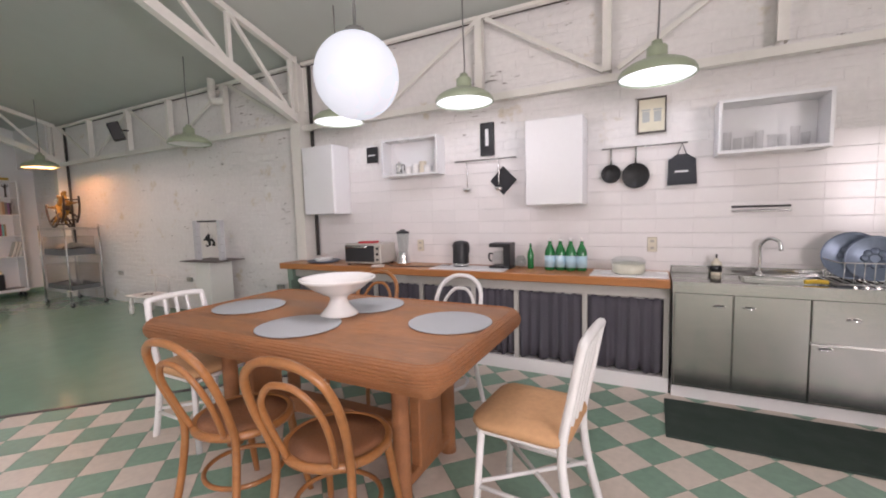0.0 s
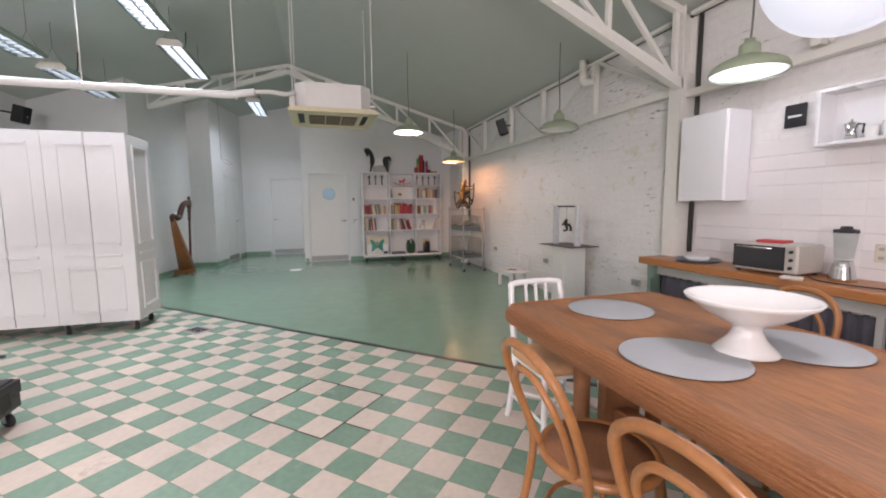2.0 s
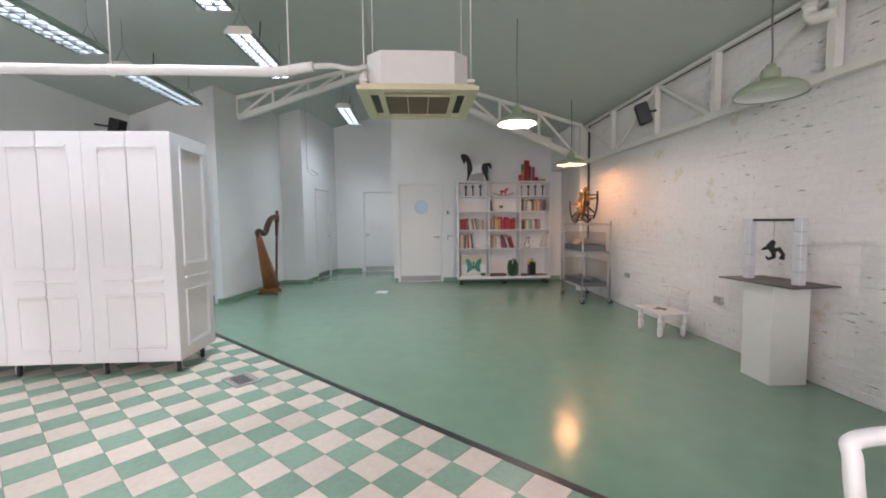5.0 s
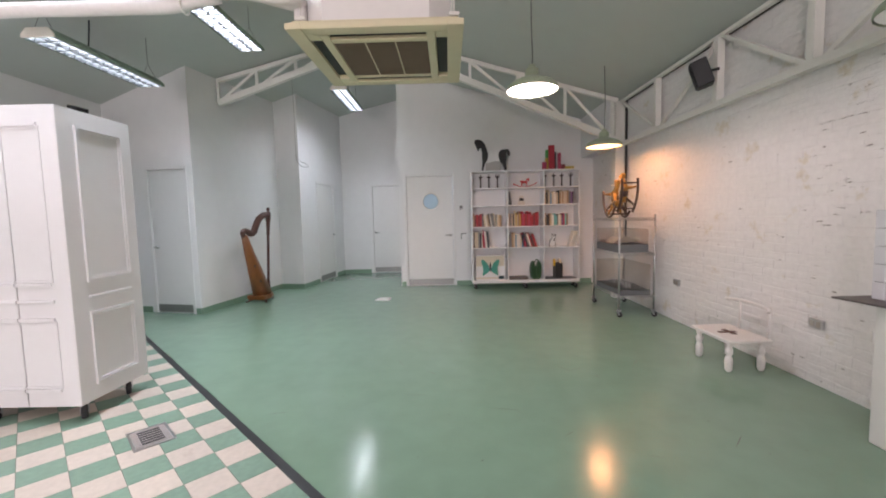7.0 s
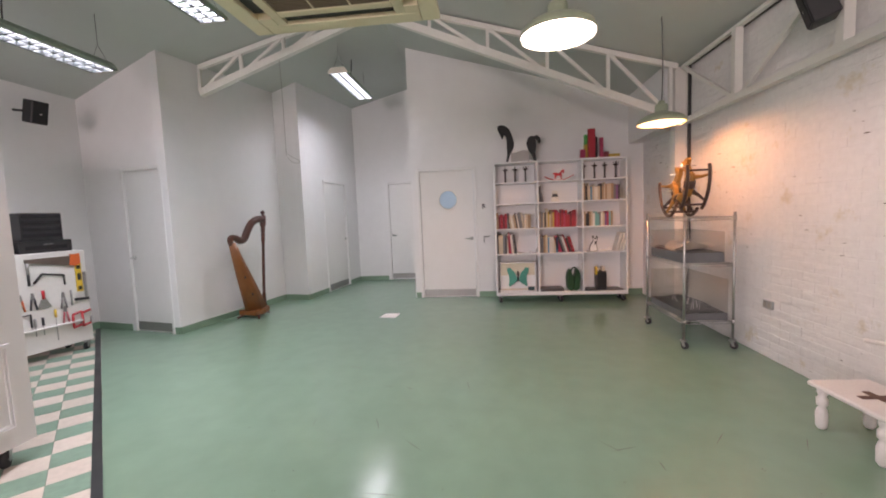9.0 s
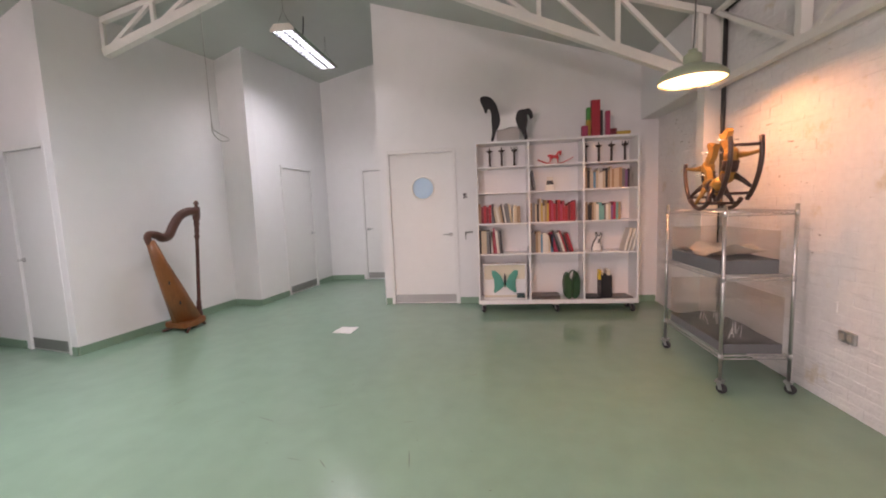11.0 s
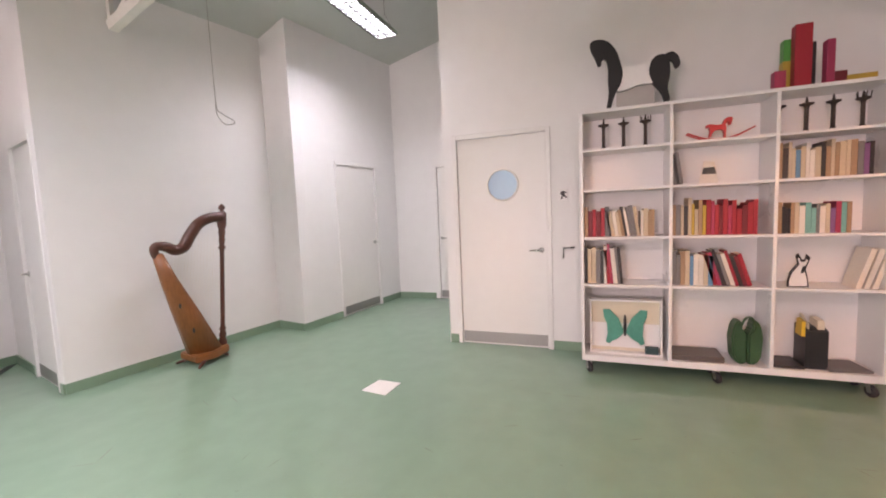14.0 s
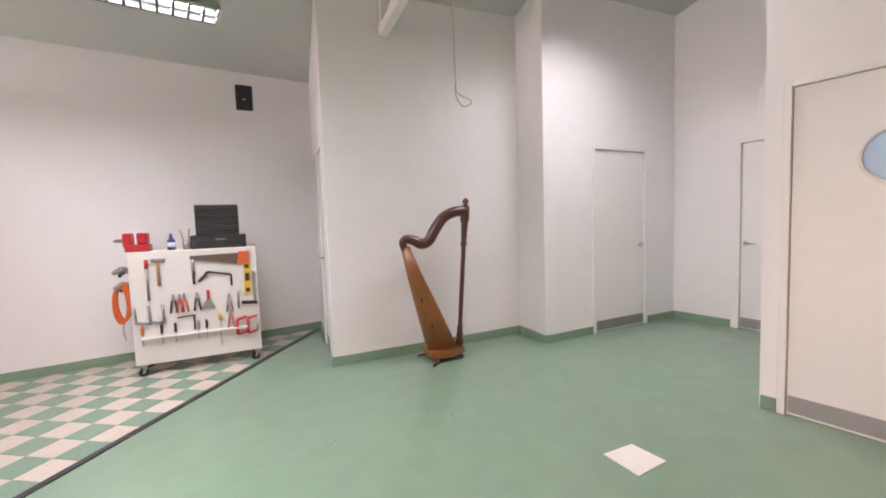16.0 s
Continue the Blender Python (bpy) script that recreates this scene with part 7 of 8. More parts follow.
ORANGE = surf("orange_plastic", (0.68, 0.13, 0.03), 0.45, vary=0.05)
HANDLEWOOD = surf("ash_handle", (0.36, 0.20, 0.09), 0.5, vary=0.15, scale=20)
TOOLSTEEL = surf("tool_steel", (0.34, 0.33, 0.32), 0.42, 0.7, vary=0.15, scale=20)
BLUEP = surf("deep_blue_plastic", (0.02, 0.03, 0.20), 0.4)


def rod(a, b, r, m, name="shaft"):
    def go(t):
        bm = B()
        tube(bm, [a, b], r, 8)
        part(name, bm, m, t)
    return go


def both(*fs):
    def go(t):
        for f in fs:
            f(t)
    return go


def plate(pts, m, name, y0=-0.006, y1=0.006):
    def go(t):
        bm = B()
        slab(bm, pts, y0, y1)
        bmesh.ops.triangulate(bm, faces=bm.faces[:])
        part(name, bm, m, t)
    return go


def pliers(c):
    return both(rod((-0.012, 0, 0.0), (-0.028, 0, -0.12), 0.009, c, "grip"), rod((0.012, 0, 0.0), (0.028, 0, -0.12), 0.009, c, "grip"), plate([(-0.018, -0.01), (0.018, -0.01), (0.008, 0.06), (-0.008, 0.06)], TOOLSTEEL, "jaw"))


def driver(c, n=0.12):
    return both(rod((0, 0, 0.0), (0, 0, 0.085), 0.012, c, "grip"), rod((0, 0, 0.0), (0, 0, -n), 0.004, TOOLSTEEL))


# x below runs from the end of the board beside the door
hung("hand_saw", "long hand saw with an orange handle", "saw", 0.22, 1.05, both(plate([(-0.06, 0.07), (0.36, 0.065), (0.36, 0.03), (-0.06, -0.045)], surf("brown_saw_blade", (0.16, 0.12, 0.10), 0.5, 0.4, vary=0.15), "blade"), plate([(-0.15, 0.085), (-0.06, 0.085), (-0.04, -0.04), (-0.10, -0.05), (-0.15, -0.03)], ORANGE, "handle", -0.008, 0.012)))
hung("spirit_level", "yellow spirit level with black vials", "level", 0.095, 0.86, both(plate([(-0.03, -0.16), (0.03, -0.16), (0.03, 0.16), (-0.03, 0.16)], YELLOWP, "body"), plate([(-0.018, -0.03), (0.018, -0.03), (0.018, 0.05), (-0.018, 0.05)], BLACK, "vial", 0.006, 0.009), plate([(-0.018, 0.10), (0.018, 0.10), (0.018, 0.14), (-0.018, 0.14)], BLACK, "vial", 0.006, 0.009), plate([(-0.018, -0.14), (0.018, -0.14), (0.018, -0.10), (-0.018, -0.10)], BLACK, "vial", 0.006, 0.009)))
hung("try_square", "try square with a black stock", "square", 0.06, 0.62, both(plate([(-0.035, 0.0), (-0.01, 0.0), (-0.01, 0.30), (-0.035, 0.30)], TOOLSTEEL, "blade"), plate([(-0.045, -0.03), (0.10, -0.02), (0.10, 0.012), (-0.045, 0.0)], BLACK, "stock", -0.006, 0.012)))
hung("hacksaw", "hacksaw with a dark bow frame", "saw", 0.36, 0.86, both(rod((-0.12, 0, -0.06), (-0.12, 0, 0.05), 0.008, DARKIRON, "frame"), rod((-0.12, 0, 0.05), (0.08, 0, 0.09), 0.009, DARKIRON, "frame"), rod((0.08, 0, 0.09), (0.16, 0, 0.0), 0.012, BLACK, "handle")))
hung("chisel", "wood chisel with a dark grip", "chisel", 0.56, 0.98, both(rod((0, 0, 0.1), (0, 0, -0.02), 0.014, TOOLSTEEL, "blade"), rod((0, 0, -0.02), (0, 0, -0.14), 0.012, BLACK, "grip")))
hung("file", "flat file with a red handle", "file", 0.93, 1.0, both(rod((0, 0, 0.02), (0, 0, -0.28), 0.011, TOOLSTEEL, "blade"), rod((0, 0, 0.02), (0, 0, 0.10), 0.015, REDP, "grip")))
hung("hammer", "claw hammer with a wooden handle", "hammer", 0.84, 1.09, both(rod((0, 0, 0.0), (0, 0, -0.24), 0.013, HANDLEWOOD, "handle"), rod((-0.06, 0, 0.0), (0.05, 0, 0.0), 0.016, TOOLSTEEL, "head")))
for k, (x, c) in enumerate(((0.74, BLACK), (0.69, REDP), (0.65, ORANGE), (0.545, BLACK))):
    hung("pliers", ("black", "red", "orange", "black")[k] + " handled pliers hanging on the board", "pliers", x, 0.70, pliers(c))
hung("scraper", "wide filling knife with a red handle", "scraper", 0.45, 0.62, both(plate([(-0.06, -0.03), (0.06, -0.03), (0.02, 0.06), (-0.02, 0.06)], TOOLSTEEL, "blade"), rod((0, 0, 0.06), (0, 0, 0.15), 0.014, REDP, "handle")))
hung("tin_snips", "grey metal shears hanging on the board", "shears", 0.27, 0.66, pliers(TOOLSTEEL))
hung("spanner", "long steel spanner hanging on the board", "spanner", 0.19, 0.64, rod((0, 0, 0.09), (0, 0, -0.08), 0.010, TOOLSTEEL))
for x in (0.99, 0.88):
    hung("clamp", "steel hand clamp hanging on the board", "clamp", x, 0.60, both(rod((-0.05, 0, 0.07), (-0.06, 0, -0.10), 0.012, TOOLSTEEL, "bar"), rod((-0.06, 0, -0.10), (0.06, 0, -0.08), 0.012, TOOLSTEEL, "bar"), rod((0.05, 0, -0.06), (0.06, 0, 0.06), 0.009, TOOLSTEEL, "screw")))
for k, (x, c) in enumerate(((1.0, ORANGE), (0.85, BLACK), (0.74, BLACK), (0.55, TOOLSTEEL), (0.48, BLACK))):
    hung("screwdriver", ("orange", "black", "black", "grey", "black")[k] + " handled screwdriver in the tool ledge", "screwdriver", x, 0.40, driver(c, 0.10))
hung("screwdriver", "yellow handled screwdriver in the tool ledge", "screwdriver", 0.36, 0.46, driver(YELLOWP, 0.26))
hung("pliers", "pink handled pliers hanging on the board", "pliers", 0.265, 0.50, pliers(surf("pink_plastic", (0.55, 0.12, 0.14), 0.5)))
for x in (0.16, 0.065):
    hung("g_clamp", "red quick clamp hanging on the board", "clamp", x, 0.38, both(rod((-0.04, 0.02, 0.09), (0.05, 0.02, 0.07), 0.013, REDP, "jaw"), rod((0.05, 0.02, 0.07), (0.05, 0.02, -0.08), 0.013, REDP, "jaw"), rod((0.05, 0.02, -0.08), (-0.03, 0.02, -0.06), 0.013, REDP, "jaw"), rod((-0.04, 0.02, 0.02), (-0.03, 0.02, -0.06), 0.010, TOOLSTEEL, "screw")))
hung("angle_frame", "bent steel rod tool", "tool", 0.66, 0.44, both(rod((-0.08, 0, 0.10), (0.06, 0, 0.09), 0.006, DARKIRON, "rod"), rod((-0.08, 0, 0.10), (-0.08, 0, -0.04), 0.008, DARKIRON, "rod")))
t = thing("bench_vice", "red bench vice on the trolley corner", "vice", BENCH @ pose(TL - 0.07, -0.13, 1.175) @ Matrix.Scale(1.35, 4))
bm = B()
box(bm, -0.07, 0.07, -0.06, 0.06, 0, 0.05, 0.006)
box(bm, -0.06, 0.0, -0.05, 0.05, 0.05, 0.13, 0.008)
box(bm, 0.03, 0.08, -0.05, 0.05, 0.03, 0.13, 0.008)
part("body", bm, REDP, t)
bm = B()
tube(bm, [(0.08, 0, 0.08), (0.13, 0, 0.08)], 0.012, 8)
tube(bm, [(0.125, -0.06, 0.08), (0.125, 0.06, 0.08)], 0.006, 6)
part("screw", bm, TOOLSTEEL, t)
t = thing("spray_can", "dark blue bottle with a white label on the trolley", "bottle", BENCH @ pose(TL - 0.33, -0.14, 1.175))
bm = B()
lathe(bm, [(0.035, 0), (0.036, 0.09), (0.02, 0.11), (0.012, 0.14), (0.01, 0.16)], 14)
part("bottle", bm, BLUEP, t)
bm = B()
lathe(bm, [(0.0365, 0.03), (0.0365, 0.075)], 14)
part("paper_label", bm, CABG, t)
t = thing("brush_pot", "steel pot holding brushes on the trolley", "pot", BENCH @ pose(TL - 0.46, -0.13, 1.175))
bm = B()
lathe(bm, [(0.035, 0), (0.038, 0.08), (0.035, 0.08), (0.03, 0.006), (0.0, 0.005)], 16)
part("pot", bm, TOOLSTEEL, t)
for x in (-0.01, 0.015):
    bm = B()
    tube(bm, [(x, 0, 0.01), (x * 3, 0.01, 0.20)], 0.006, 6)
    part("brush", bm, HANDLEWOOD, t)
t = thing("stereo_amplifier", "low black stereo unit lying on the trolley", "amplifier", BENCH @ pose(0.33, -0.19, 1.175))
bm = B()
box(bm, -0.245, 0.245, -0.14, 0.14, 0, 0.13, 0.004)
part("case", bm, BLACK, t)
bm = B()
box(bm, -0.19, 0.19, 0.14, 0.143, 0.035, 0.075)
part("display_strip", bm, DARKGLASS, t)
bm = B()
box(bm, -0.06, 0.03, 0.14, 0.1435, 0.085, 0.092)
part("printed_bar", bm, GALV, t, "pale bar of lettering")
t = thing("cd_player_stack", "tall black stereo stack with a louvred front", "stereo", BENCH @ pose(0.335, -0.20, 1.305))
bm = B()
box(bm, -0.19, 0.19, -0.12, 0.12, 0, 0.30, 0.004)
part("case", bm, BLACK, t)
for z in (0.04, 0.11, 0.18, 0.25):
    bm = B()
    box(bm, -0.175, 0.175, 0.12, 0.125, z, z + 0.035, 0.002)
    part("front_panel", bm, DARKGLASS, t)
t = thing("extension_lead", "coiled orange lead hanging on the trolley end", "cable", BENCH @ pose(TL + 0.065, -0.10, 0.72))
bm = B()
for k in range(4):
    tube(bm, [(0.055 * math.cos(a) + 0.008 * k, 0.014 * (k % 2) + 0.02, 0.17 * math.sin(a) - 0.01 * k) for a in [2 * math.pi * i / 20 for i in range(20)]], 0.012, 7, True)
part("coil", bm, ORANGE, t)
bm = B()
tube(bm, curve_pts([(0.01, 0, -0.16), (0.02, 0.03, -0.26), (0.01, 0.02, -0.36)], 4), 0.008, 6)
part("loose_end", bm, surf("pale_pink_cable", (0.55, 0.38, 0.36), 0.5), t)
for z in (1.02, 0.88):
    t = thing("hand_grinder", "grey hand tool hooked on the trolley end", "power tool", BENCH @ pose(TL + 0.03, -0.12, z))
    bm = B()
    tube(bm, [(0.0, -0.05, -0.02), (0.04, 0.03, 0.0), (0.09, 0.08, -0.03)], [0.03, 0.028, 0.018], 10)
    part("body", bm, TOOLSTEEL, t)
    bm = B()
    tube(bm, [(0.02, 0.0, -0.02), (0.05, 0.06, -0.06)], 0.016, 8)
    part("grip", bm, BLACK, t)

# ---- green stand with birds on a black trolley ----
GREENPAINT = surf("deep_green_lacquer", (0.012, 0.20, 0.115), 0.3, vary=0.08, scale=5, coat=0.3)
BT = Matrix.Translation((-3.27, -1.68, 0)) @ Matrix.Rotation(radians(3), 4, "Z")
t = thing("low_trolley", "low black wooden platform on castors", "platform", BT)
BLACKWOOD = surf("black_stained_wood", (0.028, 0.027, 0.03), 0.45, vary=0.2, scale=9, bump=0.15)
for z0, z1, o in ((0.115, 0.20, 0.0), (0.204, 0.288, 0.006)):
    bm = B()
    for q in ((-0.17 - o, 0.17 + o, 0.34, 0.37 + o), (-0.17 - o, 0.17 + o, -0.40, -0.37), (-0.17 - o, -0.14, -0.37, 0.34), (0.14, 0.17 + o, -0.37, 0.34)):
        box(bm, *q, z0, z1, 0.004)
    part("side_frame", bm, BLACKWOOD, t)
bm = B()
box(bm, -0.155, 0.155, -0.36, 0.355, 0.280, 0.300, 0.004)
part("deck", bm, BLACKWOOD, t)
# no opening here: a near-black block paints the shade of a hand hole
bm = B()
box(bm, -0.06, 0.07, 0.3715, 0.378, 0.15, 0.25, 0.006)
part("hand_hole", bm, DARK, t, "dark block standing in for the shade of a hand hole")
for x in (-0.13, 0.13):
    for y in (-0.33, 0.31):
        caster(t, x, y, 0.042, 60, 0.115)
t = thing("green_metal_stand", "tapering green painted metal basket stand with diagonal braces", "stand", BT @ Matrix.Translation((0.0, -0.06, 0.30)))
top, low = 1.05, 0.0
pa = [(-0.20, 0.27), (0.20, 0.27), (0.20, -0.50), (-0.20, -0.50)]
pb = [(-0.07, -0.05), (0.07, -0.05), (0.07, -0.17), (-0.07, -0.17)]
for k in range(4):
    a, b = pa[k], pa[(k + 1) % 4]
    c, d2 = pb[k], pb[(k + 1) % 4]
    bm = B()
    bar(bm, (*c, low), (*a, top - 0.02), 0.19, 0.04)
    part("corner_bar", bm, GREENPAINT, t)
    bm = B()
    bar(bm, (*a, top - 0.035), (*b, top - 0.035), 0.02, 0.07)
    part("rim_bar", bm, GREENPAINT, t)
    bm = B()
    bar(bm, (*c, low + 0.02), (*d2, low + 0.02), 0.02, 0.04)
    part("base_bar", bm, GREENPAINT, t)
    bm = B()
    lo = [c[i] + (a[i] - c[i]) * 0.45 for i in (0, 1)]
    bar(bm, (*lo, low + (top - low) * 0.45), (b[0], b[1], top - 0.06), 0.11, 0.025)
    part("brace", bm, GREENPAINT, t)
bm = B()
inner = [(-0.10, 0.06), (0.10, 0.06), (0.10, -0.16), (-0.10, -0.16)]
vs = [bm.verts.new((*p, top + 0.0)) for p in pa] + [bm.verts.new((p[0] * 1.2, p[1] * 1.4, top + 0.10)) for p in inner]
for k in range(4):
    bm.faces.new((vs[k], vs[(k + 1) % 4], vs[4 + (k + 1) % 4], vs[4 + k]))
bm.faces.new(vs[4:])
bm.faces.new(vs[:4][::-1])
part("lid", bm, GREENPAINT, t, "sloping green lid")
MUTED = surf("grey_feather_paint", (0.16, 0.15, 0.15), 0.55, vary=0.1)


def bird(m, label):
    t = thing("carved_bird", label, "bird figure", m, "carved birds")
    bm = B()
    bmesh.ops.create_uvsphere(bm, u_segments=16, v_segments=12, radius=1.0, matrix=pose(0, 0, 0.10, 0, -14, 0) @ Matrix.Diagonal((0.095, 0.042, 0.046, 1)))
    for f in bm.faces:
        f.smooth = True
    body = part("body", bm, MUTED, t)
    bm = B()
    bmesh.ops.create_uvsphere(bm, u_segments=14, v_segments=10, radius=1.0, matrix=Matrix.Translation((0.085, 0, 0.135)) @ Matrix.Diagonal((0.042, 0.036, 0.037, 1)))
    for f in bm.faces:
        f.smooth = True
    head = part("head", bm, REDP, t, "red painted head")
    bm = B()
    tube(bm, [(0.115, 0, 0.135), (0.16, 0, 0.125)], [0.014, 0.002], 8)
    part("beak", bm, DARKIRON, head)
    for s in (-1, 1):
        bm = B()
        slab(bm, [(0.03, 0.13), (-0.02, 0.145), (-0.10, 0.11), (-0.15, 0.085), (-0.06, 0.075), (0.0, 0.085)], s * 0.038, s * 0.045)
        part("wing", bm, YELLOWP if s < 0 else WHITEPAINT, t)
        bm = B()
        slab(bm, [(0.05, 0.135), (0.01, 0.15), (-0.03, 0.135), (-0.01, 0.09), (0.03, 0.085)], s * 0.040, s * 0.0475)
        part("white_patch", bm, WHITEPAINT, t)
        bm = B()
        slab(bm, [(-0.05, 0.12), (-0.13, 0.10), (-0.15, 0.085), (-0.07, 0.08)], s * 0.046, s * 0.049)
        part("yellow_patch", bm, YELLOWP, t)
        bm = B()
        tube(bm, [(0.0, s * 0.015, 0.065), (-0.012, s * 0.015, 0.0)], 0.0035, 5)
        part("leg", bm, DARKIRON, t)
    bm = B()
    slab(bm, [(-0.08, 0.09), (-0.08, 0.07), (-0.20, 0.045), (-0.205, 0.06)], -0.015, 0.015)
    part("tail", bm, BLACK, t)
    bm = B()
    box(bm, -0.09, 0.07, -0.012, 0.012, -0.012, 0.0, 0.003)
    part("perch", bm, DARKIRON, t)
    return t


bird(BT @ pose(-0.10, 0.18, 0.412, 0, 0, -90) @ Matrix.Scale(0.86, 4), "painted bird with a red head on a thin perch")
t2 = bird(BT @ pose(-0.02, 0.05, 1.465, 0, 0, 90), "painted bird with a red head on the green stand")
t = thing("perch_rod", "thin dark rod holding a bird above the platform", "rod", BT @ Matrix.Translation((-0.10, 0.20, 0.30)))
bm = B()
tube(bm, [(0.08, -0.02, 0.0), (0.0, 0.0, 0.10)], 0.005, 6)
part("rod", bm, DARKIRON, t)
# ---- floor tiles, wall tiles and bricks ----
def block_mesh(name, sx, sy, sz, chamfer, material):
    """A slab whose top edge is chamfered, its base on z = 0."""
    a, b = sx / 2, sy / 2
    c = chamfer
    vs = [(-a, -b, 0), (a, -b, 0), (a, b, 0), (-a, b, 0), (-a, -b, sz - c), (a, -b, sz - c), (a, b, sz - c), (-a, b, sz - c), (-a + c, -b + c, sz), (a - c, -b + c, sz), (a - c, b - c, sz), (-a + c, b - c, sz)]
    fs = [(0, 1, 5, 4), (1, 2, 6, 5), (2, 3, 7, 6), (3, 0, 4, 7), (4, 5, 9, 8), (5, 6, 10, 9), (6, 7, 11, 10), (7, 4, 8, 11), (8, 9, 10, 11)]
    me = bpy.data.meshes.new(name)
    me.from_pydata(vs, [], fs)
    me.materials.append(material)
    return me, vs, fs


def joined(name, me_parts, places, parent, material, label):
    vs, fs = [], []
    for m, pv, pf in places:
        o = len(vs)
        vs += [tuple(m @ Vector(v)) for v in pv]
        fs += [tuple(i + o for i in f) for f in pf]
    me = bpy.data.meshes.new(name)
    me.from_pydata(vs, [], fs)
    me.materials.append(material)
    ob = new(name, me)
    ob.parent = parent
    return tagged(ob, label, "", "", "stuff")


tilebed = thing("floor_tiles", "green and cream chequered cement tile floor", "floor", Matrix.Identity(4))
tilebed["kind"] = "structure"
u0, v0 = ORIGIN.dot(U), ORIGIN.dot(V)
turn = Matrix.Rotation(LINE_ANGLE, 4, "Z")
full = {k: block_mesh("tile", PITCH - 0.0025, PITCH - 0.0025, 0.012, 0.0015, m) for k, m in ((0, TILE_G), (1, TILE_W))}
edge_v = LINE_V - 0.045
rest, near, rnd = {0: [], 1: []}, [], random.Random(11)
for i in range(-70, 70):
    for j in range(-70, 30):
        vv0, vv1 = v0 + j * PITCH, v0 + (j + 1) * PITCH
        if vv0 > edge_v - 0.02:
            continue
        uc = u0 + (i + 0.5) * PITCH
        vc = (vv0 + min(vv1, edge_v)) / 2
        p = U * uc + V * vc
        if not (-9.3 < p.x < EAST + 0.1 and SOUTH - 0.1 < p.y < NORTH + 0.1):
            continue
        col = (i + j) % 2
        m = Matrix.Translation(p + Vector((0, 0, rnd.uniform(-0.0006, 0.0006) - 0.006))) @ turn @ pose(0, 0, 0, rnd.uniform(-0.12, 0.12), rnd.uniform(-0.12, 0.12))
        if vv1 > edge_v:
            pv = [(x, y * (edge_v - vv0) / PITCH, z) for x, y, z in full[col][1]]
            rest[col].append((m, pv, full[col][2]))
        elif (p - Vector((-3.2, 0.3, 0))).length < 1.96 and len(near) < 300:
            near.append((m, col))
        else:
            rest[col].append((m, full[col][1], full[col][2]))
for m, col in near:
    ob = new("tile", full[col][0])
    ob.parent, ob.matrix_basis = tilebed, m
joined("tile_field", None, rest[0], tilebed, TILE_G, "green cement tiles")
joined("tile_field", None, rest[1], tilebed, TILE_W, "cream cement tiles")
bm = B()
far = [U * a + V * b for a, b in ((-14, edge_v), (12, edge_v), (12, -9), (-14, -9))]
v = [bm.verts.new((p.x, p.y, 0.0045)) for p in far]
bm.faces.new(v)
bmesh.ops.bisect_plane(bm, geom=bm.verts[:] + bm.edges[:] + bm.faces[:], plane_co=(EAST, 0, 0), plane_no=(1, 0, 0), clear_outer=True)
bmesh.ops.bisect_plane(bm, geom=bm.verts[:] + bm.edges[:] + bm.faces[:], plane_co=(0, SOUTH, 0), plane_no=(0, -1, 0), clear_outer=True)
bmesh.ops.bisect_plane(bm, geom=bm.verts[:] + bm.edges[:] + bm.faces[:], plane_co=(0, NORTH, 0), plane_no=(0, 1, 0), clear_outer=True)
part("grout_bed", bm, GROUT, tilebed, "grey grout")
bm = B()
a, b = U * (LINE_A.dot(U) - 6.45) + V * (LINE_V - 0.02), U * (LINE_A.dot(U) + 4.6) + V * (LINE_V - 0.02)
bar(bm, (a.x, a.y, 0.003), (b.x, b.y, 0.003), 0.05, 0.009)
structure("floor_strip", bm, BLACKSTRIP, "black strip between tiles and painted floor")

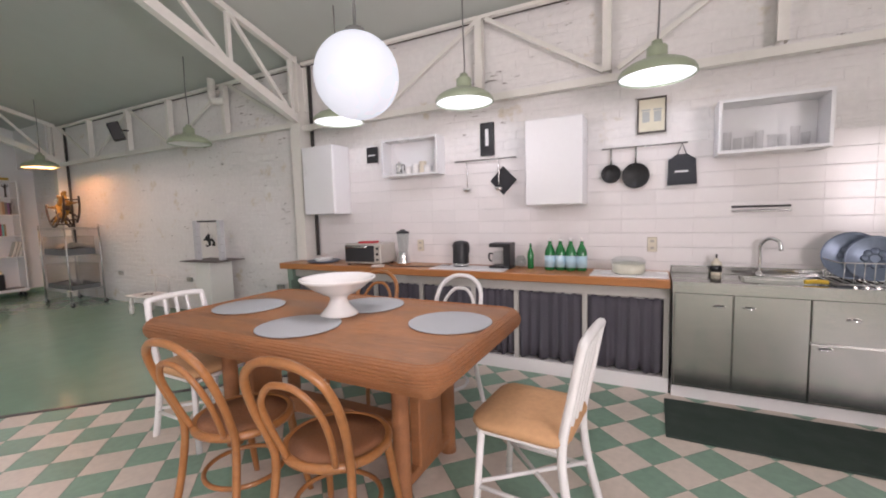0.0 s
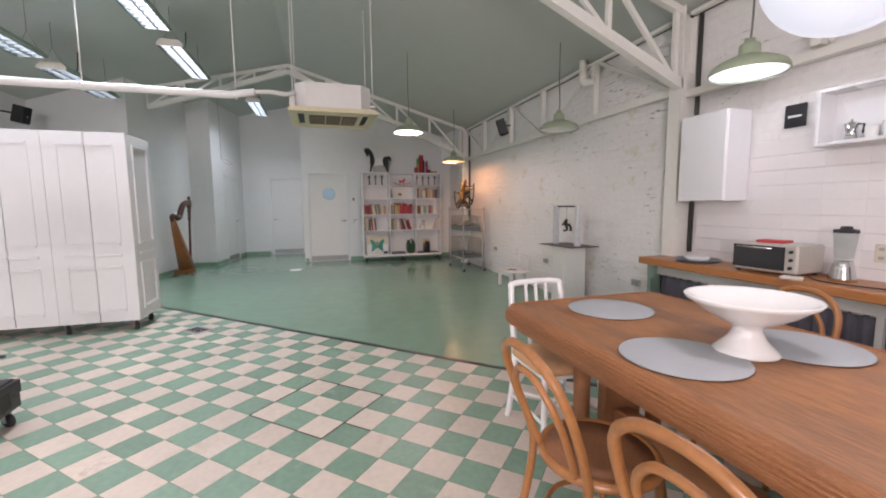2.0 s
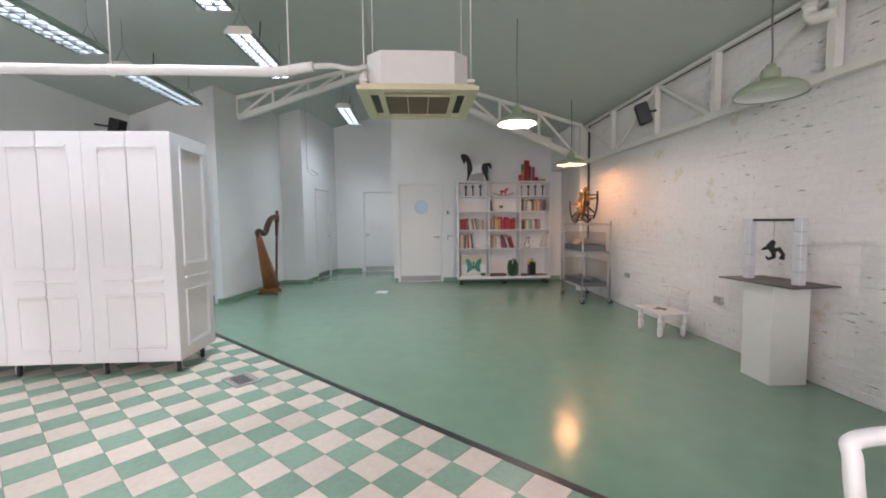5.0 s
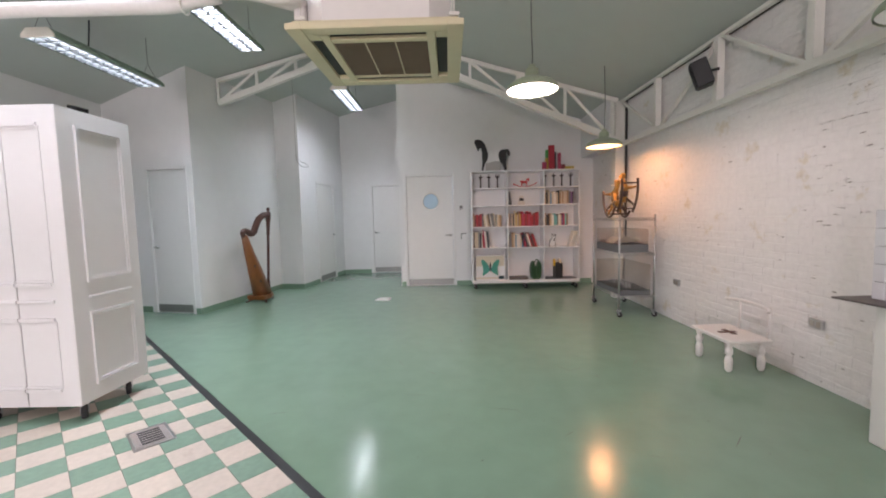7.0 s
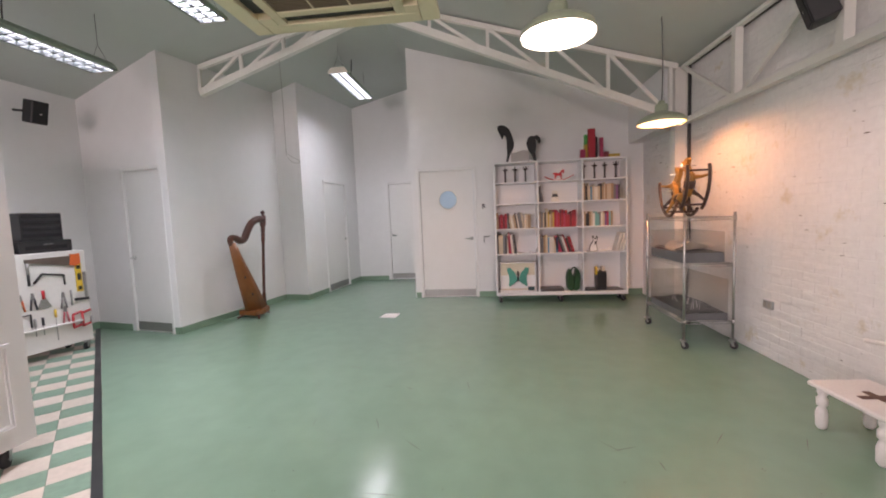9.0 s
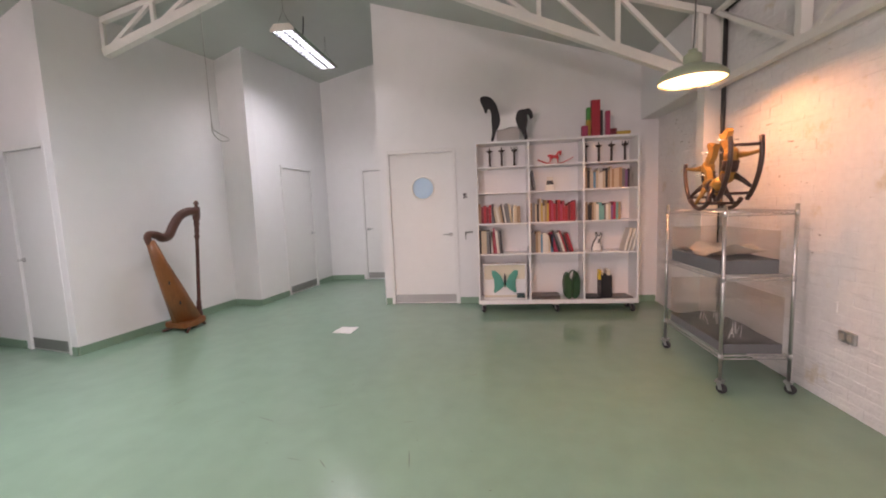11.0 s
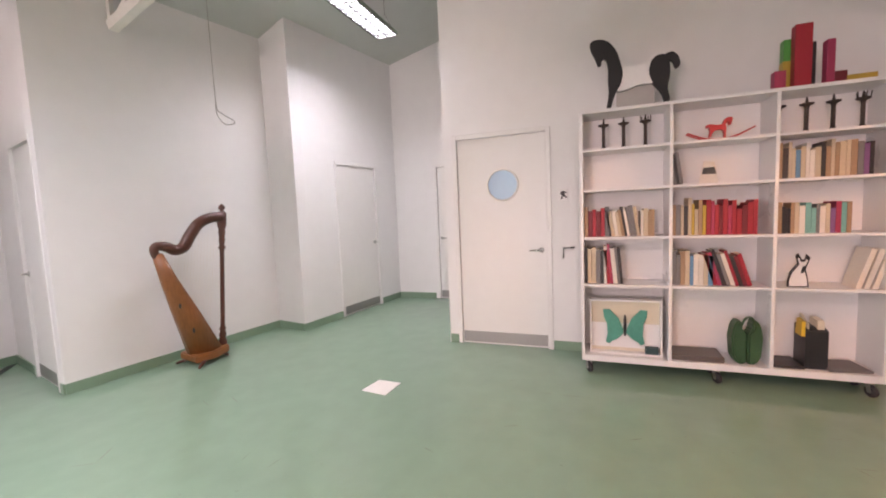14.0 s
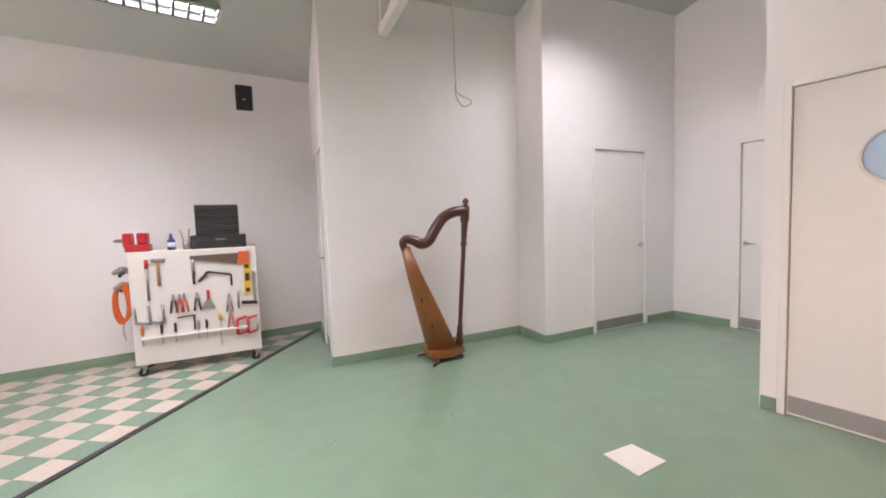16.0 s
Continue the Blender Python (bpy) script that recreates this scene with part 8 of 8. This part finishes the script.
tiles_k = thing("kitchen_wall_tiles", "white glazed tiles laid in straight courses", "wall tiles", Matrix.Identity(4))
tiles_k["kind"] = "structure"
me, pv, pf = block_mesh("tile", 0.2499, 0.1095, 0.012, 0.0007, TILE_K)
lay = Matrix(((1, 0, 0, 0), (0, 0, -1, NORTH), (0, 1, 0, 0), (0, 0, 0, 1)))
for j in range(9):
    for i in range(26):
        ob = new("tile", me)
        ob.parent = tiles_k
        ob.matrix_basis = Matrix.Translation((-3.17 + 0.25 * i, 0, 0.8145 + 0.1127 * (j + 0.5))) @ lay @ pose(0, 0, 0, rnd.uniform(-0.12, 0.12), rnd.uniform(-0.03, 0.03))

me, pv, pf = block_mesh("brick", 0.2445, 0.0755, 0.013, 0.003, BRICKPAINT)
rest, count = [], 0
for j in range(41):
    z = 0.04 + 0.0765 * j
    for i in range(60):
        x = -11.0 + 0.243 * i + (0.12 if j % 2 else 0)
        if x > EAST or z > 3.1 or (-3.3 < x and z < 1.85) or (x < -9.5 and z > 2.42):
            continue
        m = Matrix.Translation((x + rnd.uniform(-0.004, 0.004), rnd.uniform(0.0098, 0.0116), z + rnd.uniform(-0.003, 0.003))) @ lay @ pose(0, 0, 0, rnd.uniform(-1.2, 1.2), rnd.uniform(-0.3, 0.3), rnd.uniform(-0.5, 0.5)) @ Matrix.Diagonal((rnd.uniform(0.97, 1.01), rnd.uniform(0.95, 1.04), 1, 1))
        if -8.0 < x < -4.9 and 0.1 < z < 2.0 and count < 300:
            count += 1
            ob = new("brick", me)
            ob.parent, ob.matrix_basis = wall_north, m
        else:
            rest.append((m, pv, pf))
joined("brick_field", None, rest, wall_north, BRICKPAINT, "whitewashed bricks")

BAREBRICK = surf("bare_dark_brick", (0.20, 0.165, 0.145), 0.85, vary=0.3, scale=30, bump=0.5, bscale=80)
for cx, cz, n, sx, sz in ((-3.86, 1.22, 15, 0.07, 0.32), (-5.9, 0.16, 12, 1.2, 0.12), (-5.4, 1.1, 9, 1.1, 0.6), (-7.4, 1.5, 7, 0.7, 0.5)):
    for q in range(n):
        bm = B()
        w, h = rnd.uniform(0.010, 0.040), rnd.uniform(0.0022, 0.006)
        k = 7
        slab(bm, [(w * rnd.uniform(0.5, 1.0) * math.cos(2 * math.pi * i / k), h * rnd.uniform(0.4, 1.0) * math.sin(2 * math.pi * i / k)) for i in range(k)], -0.0035, 0.0)
        bmesh.ops.transform(bm, matrix=Matrix.Translation((cx + rnd.uniform(-sx, sx), NORTH - 0.005, cz + rnd.uniform(-sz, sz))), verts=bm.verts)
        part("bare_patch", bm, BAREBRICK, wall_north, "chip that bares dark brick")
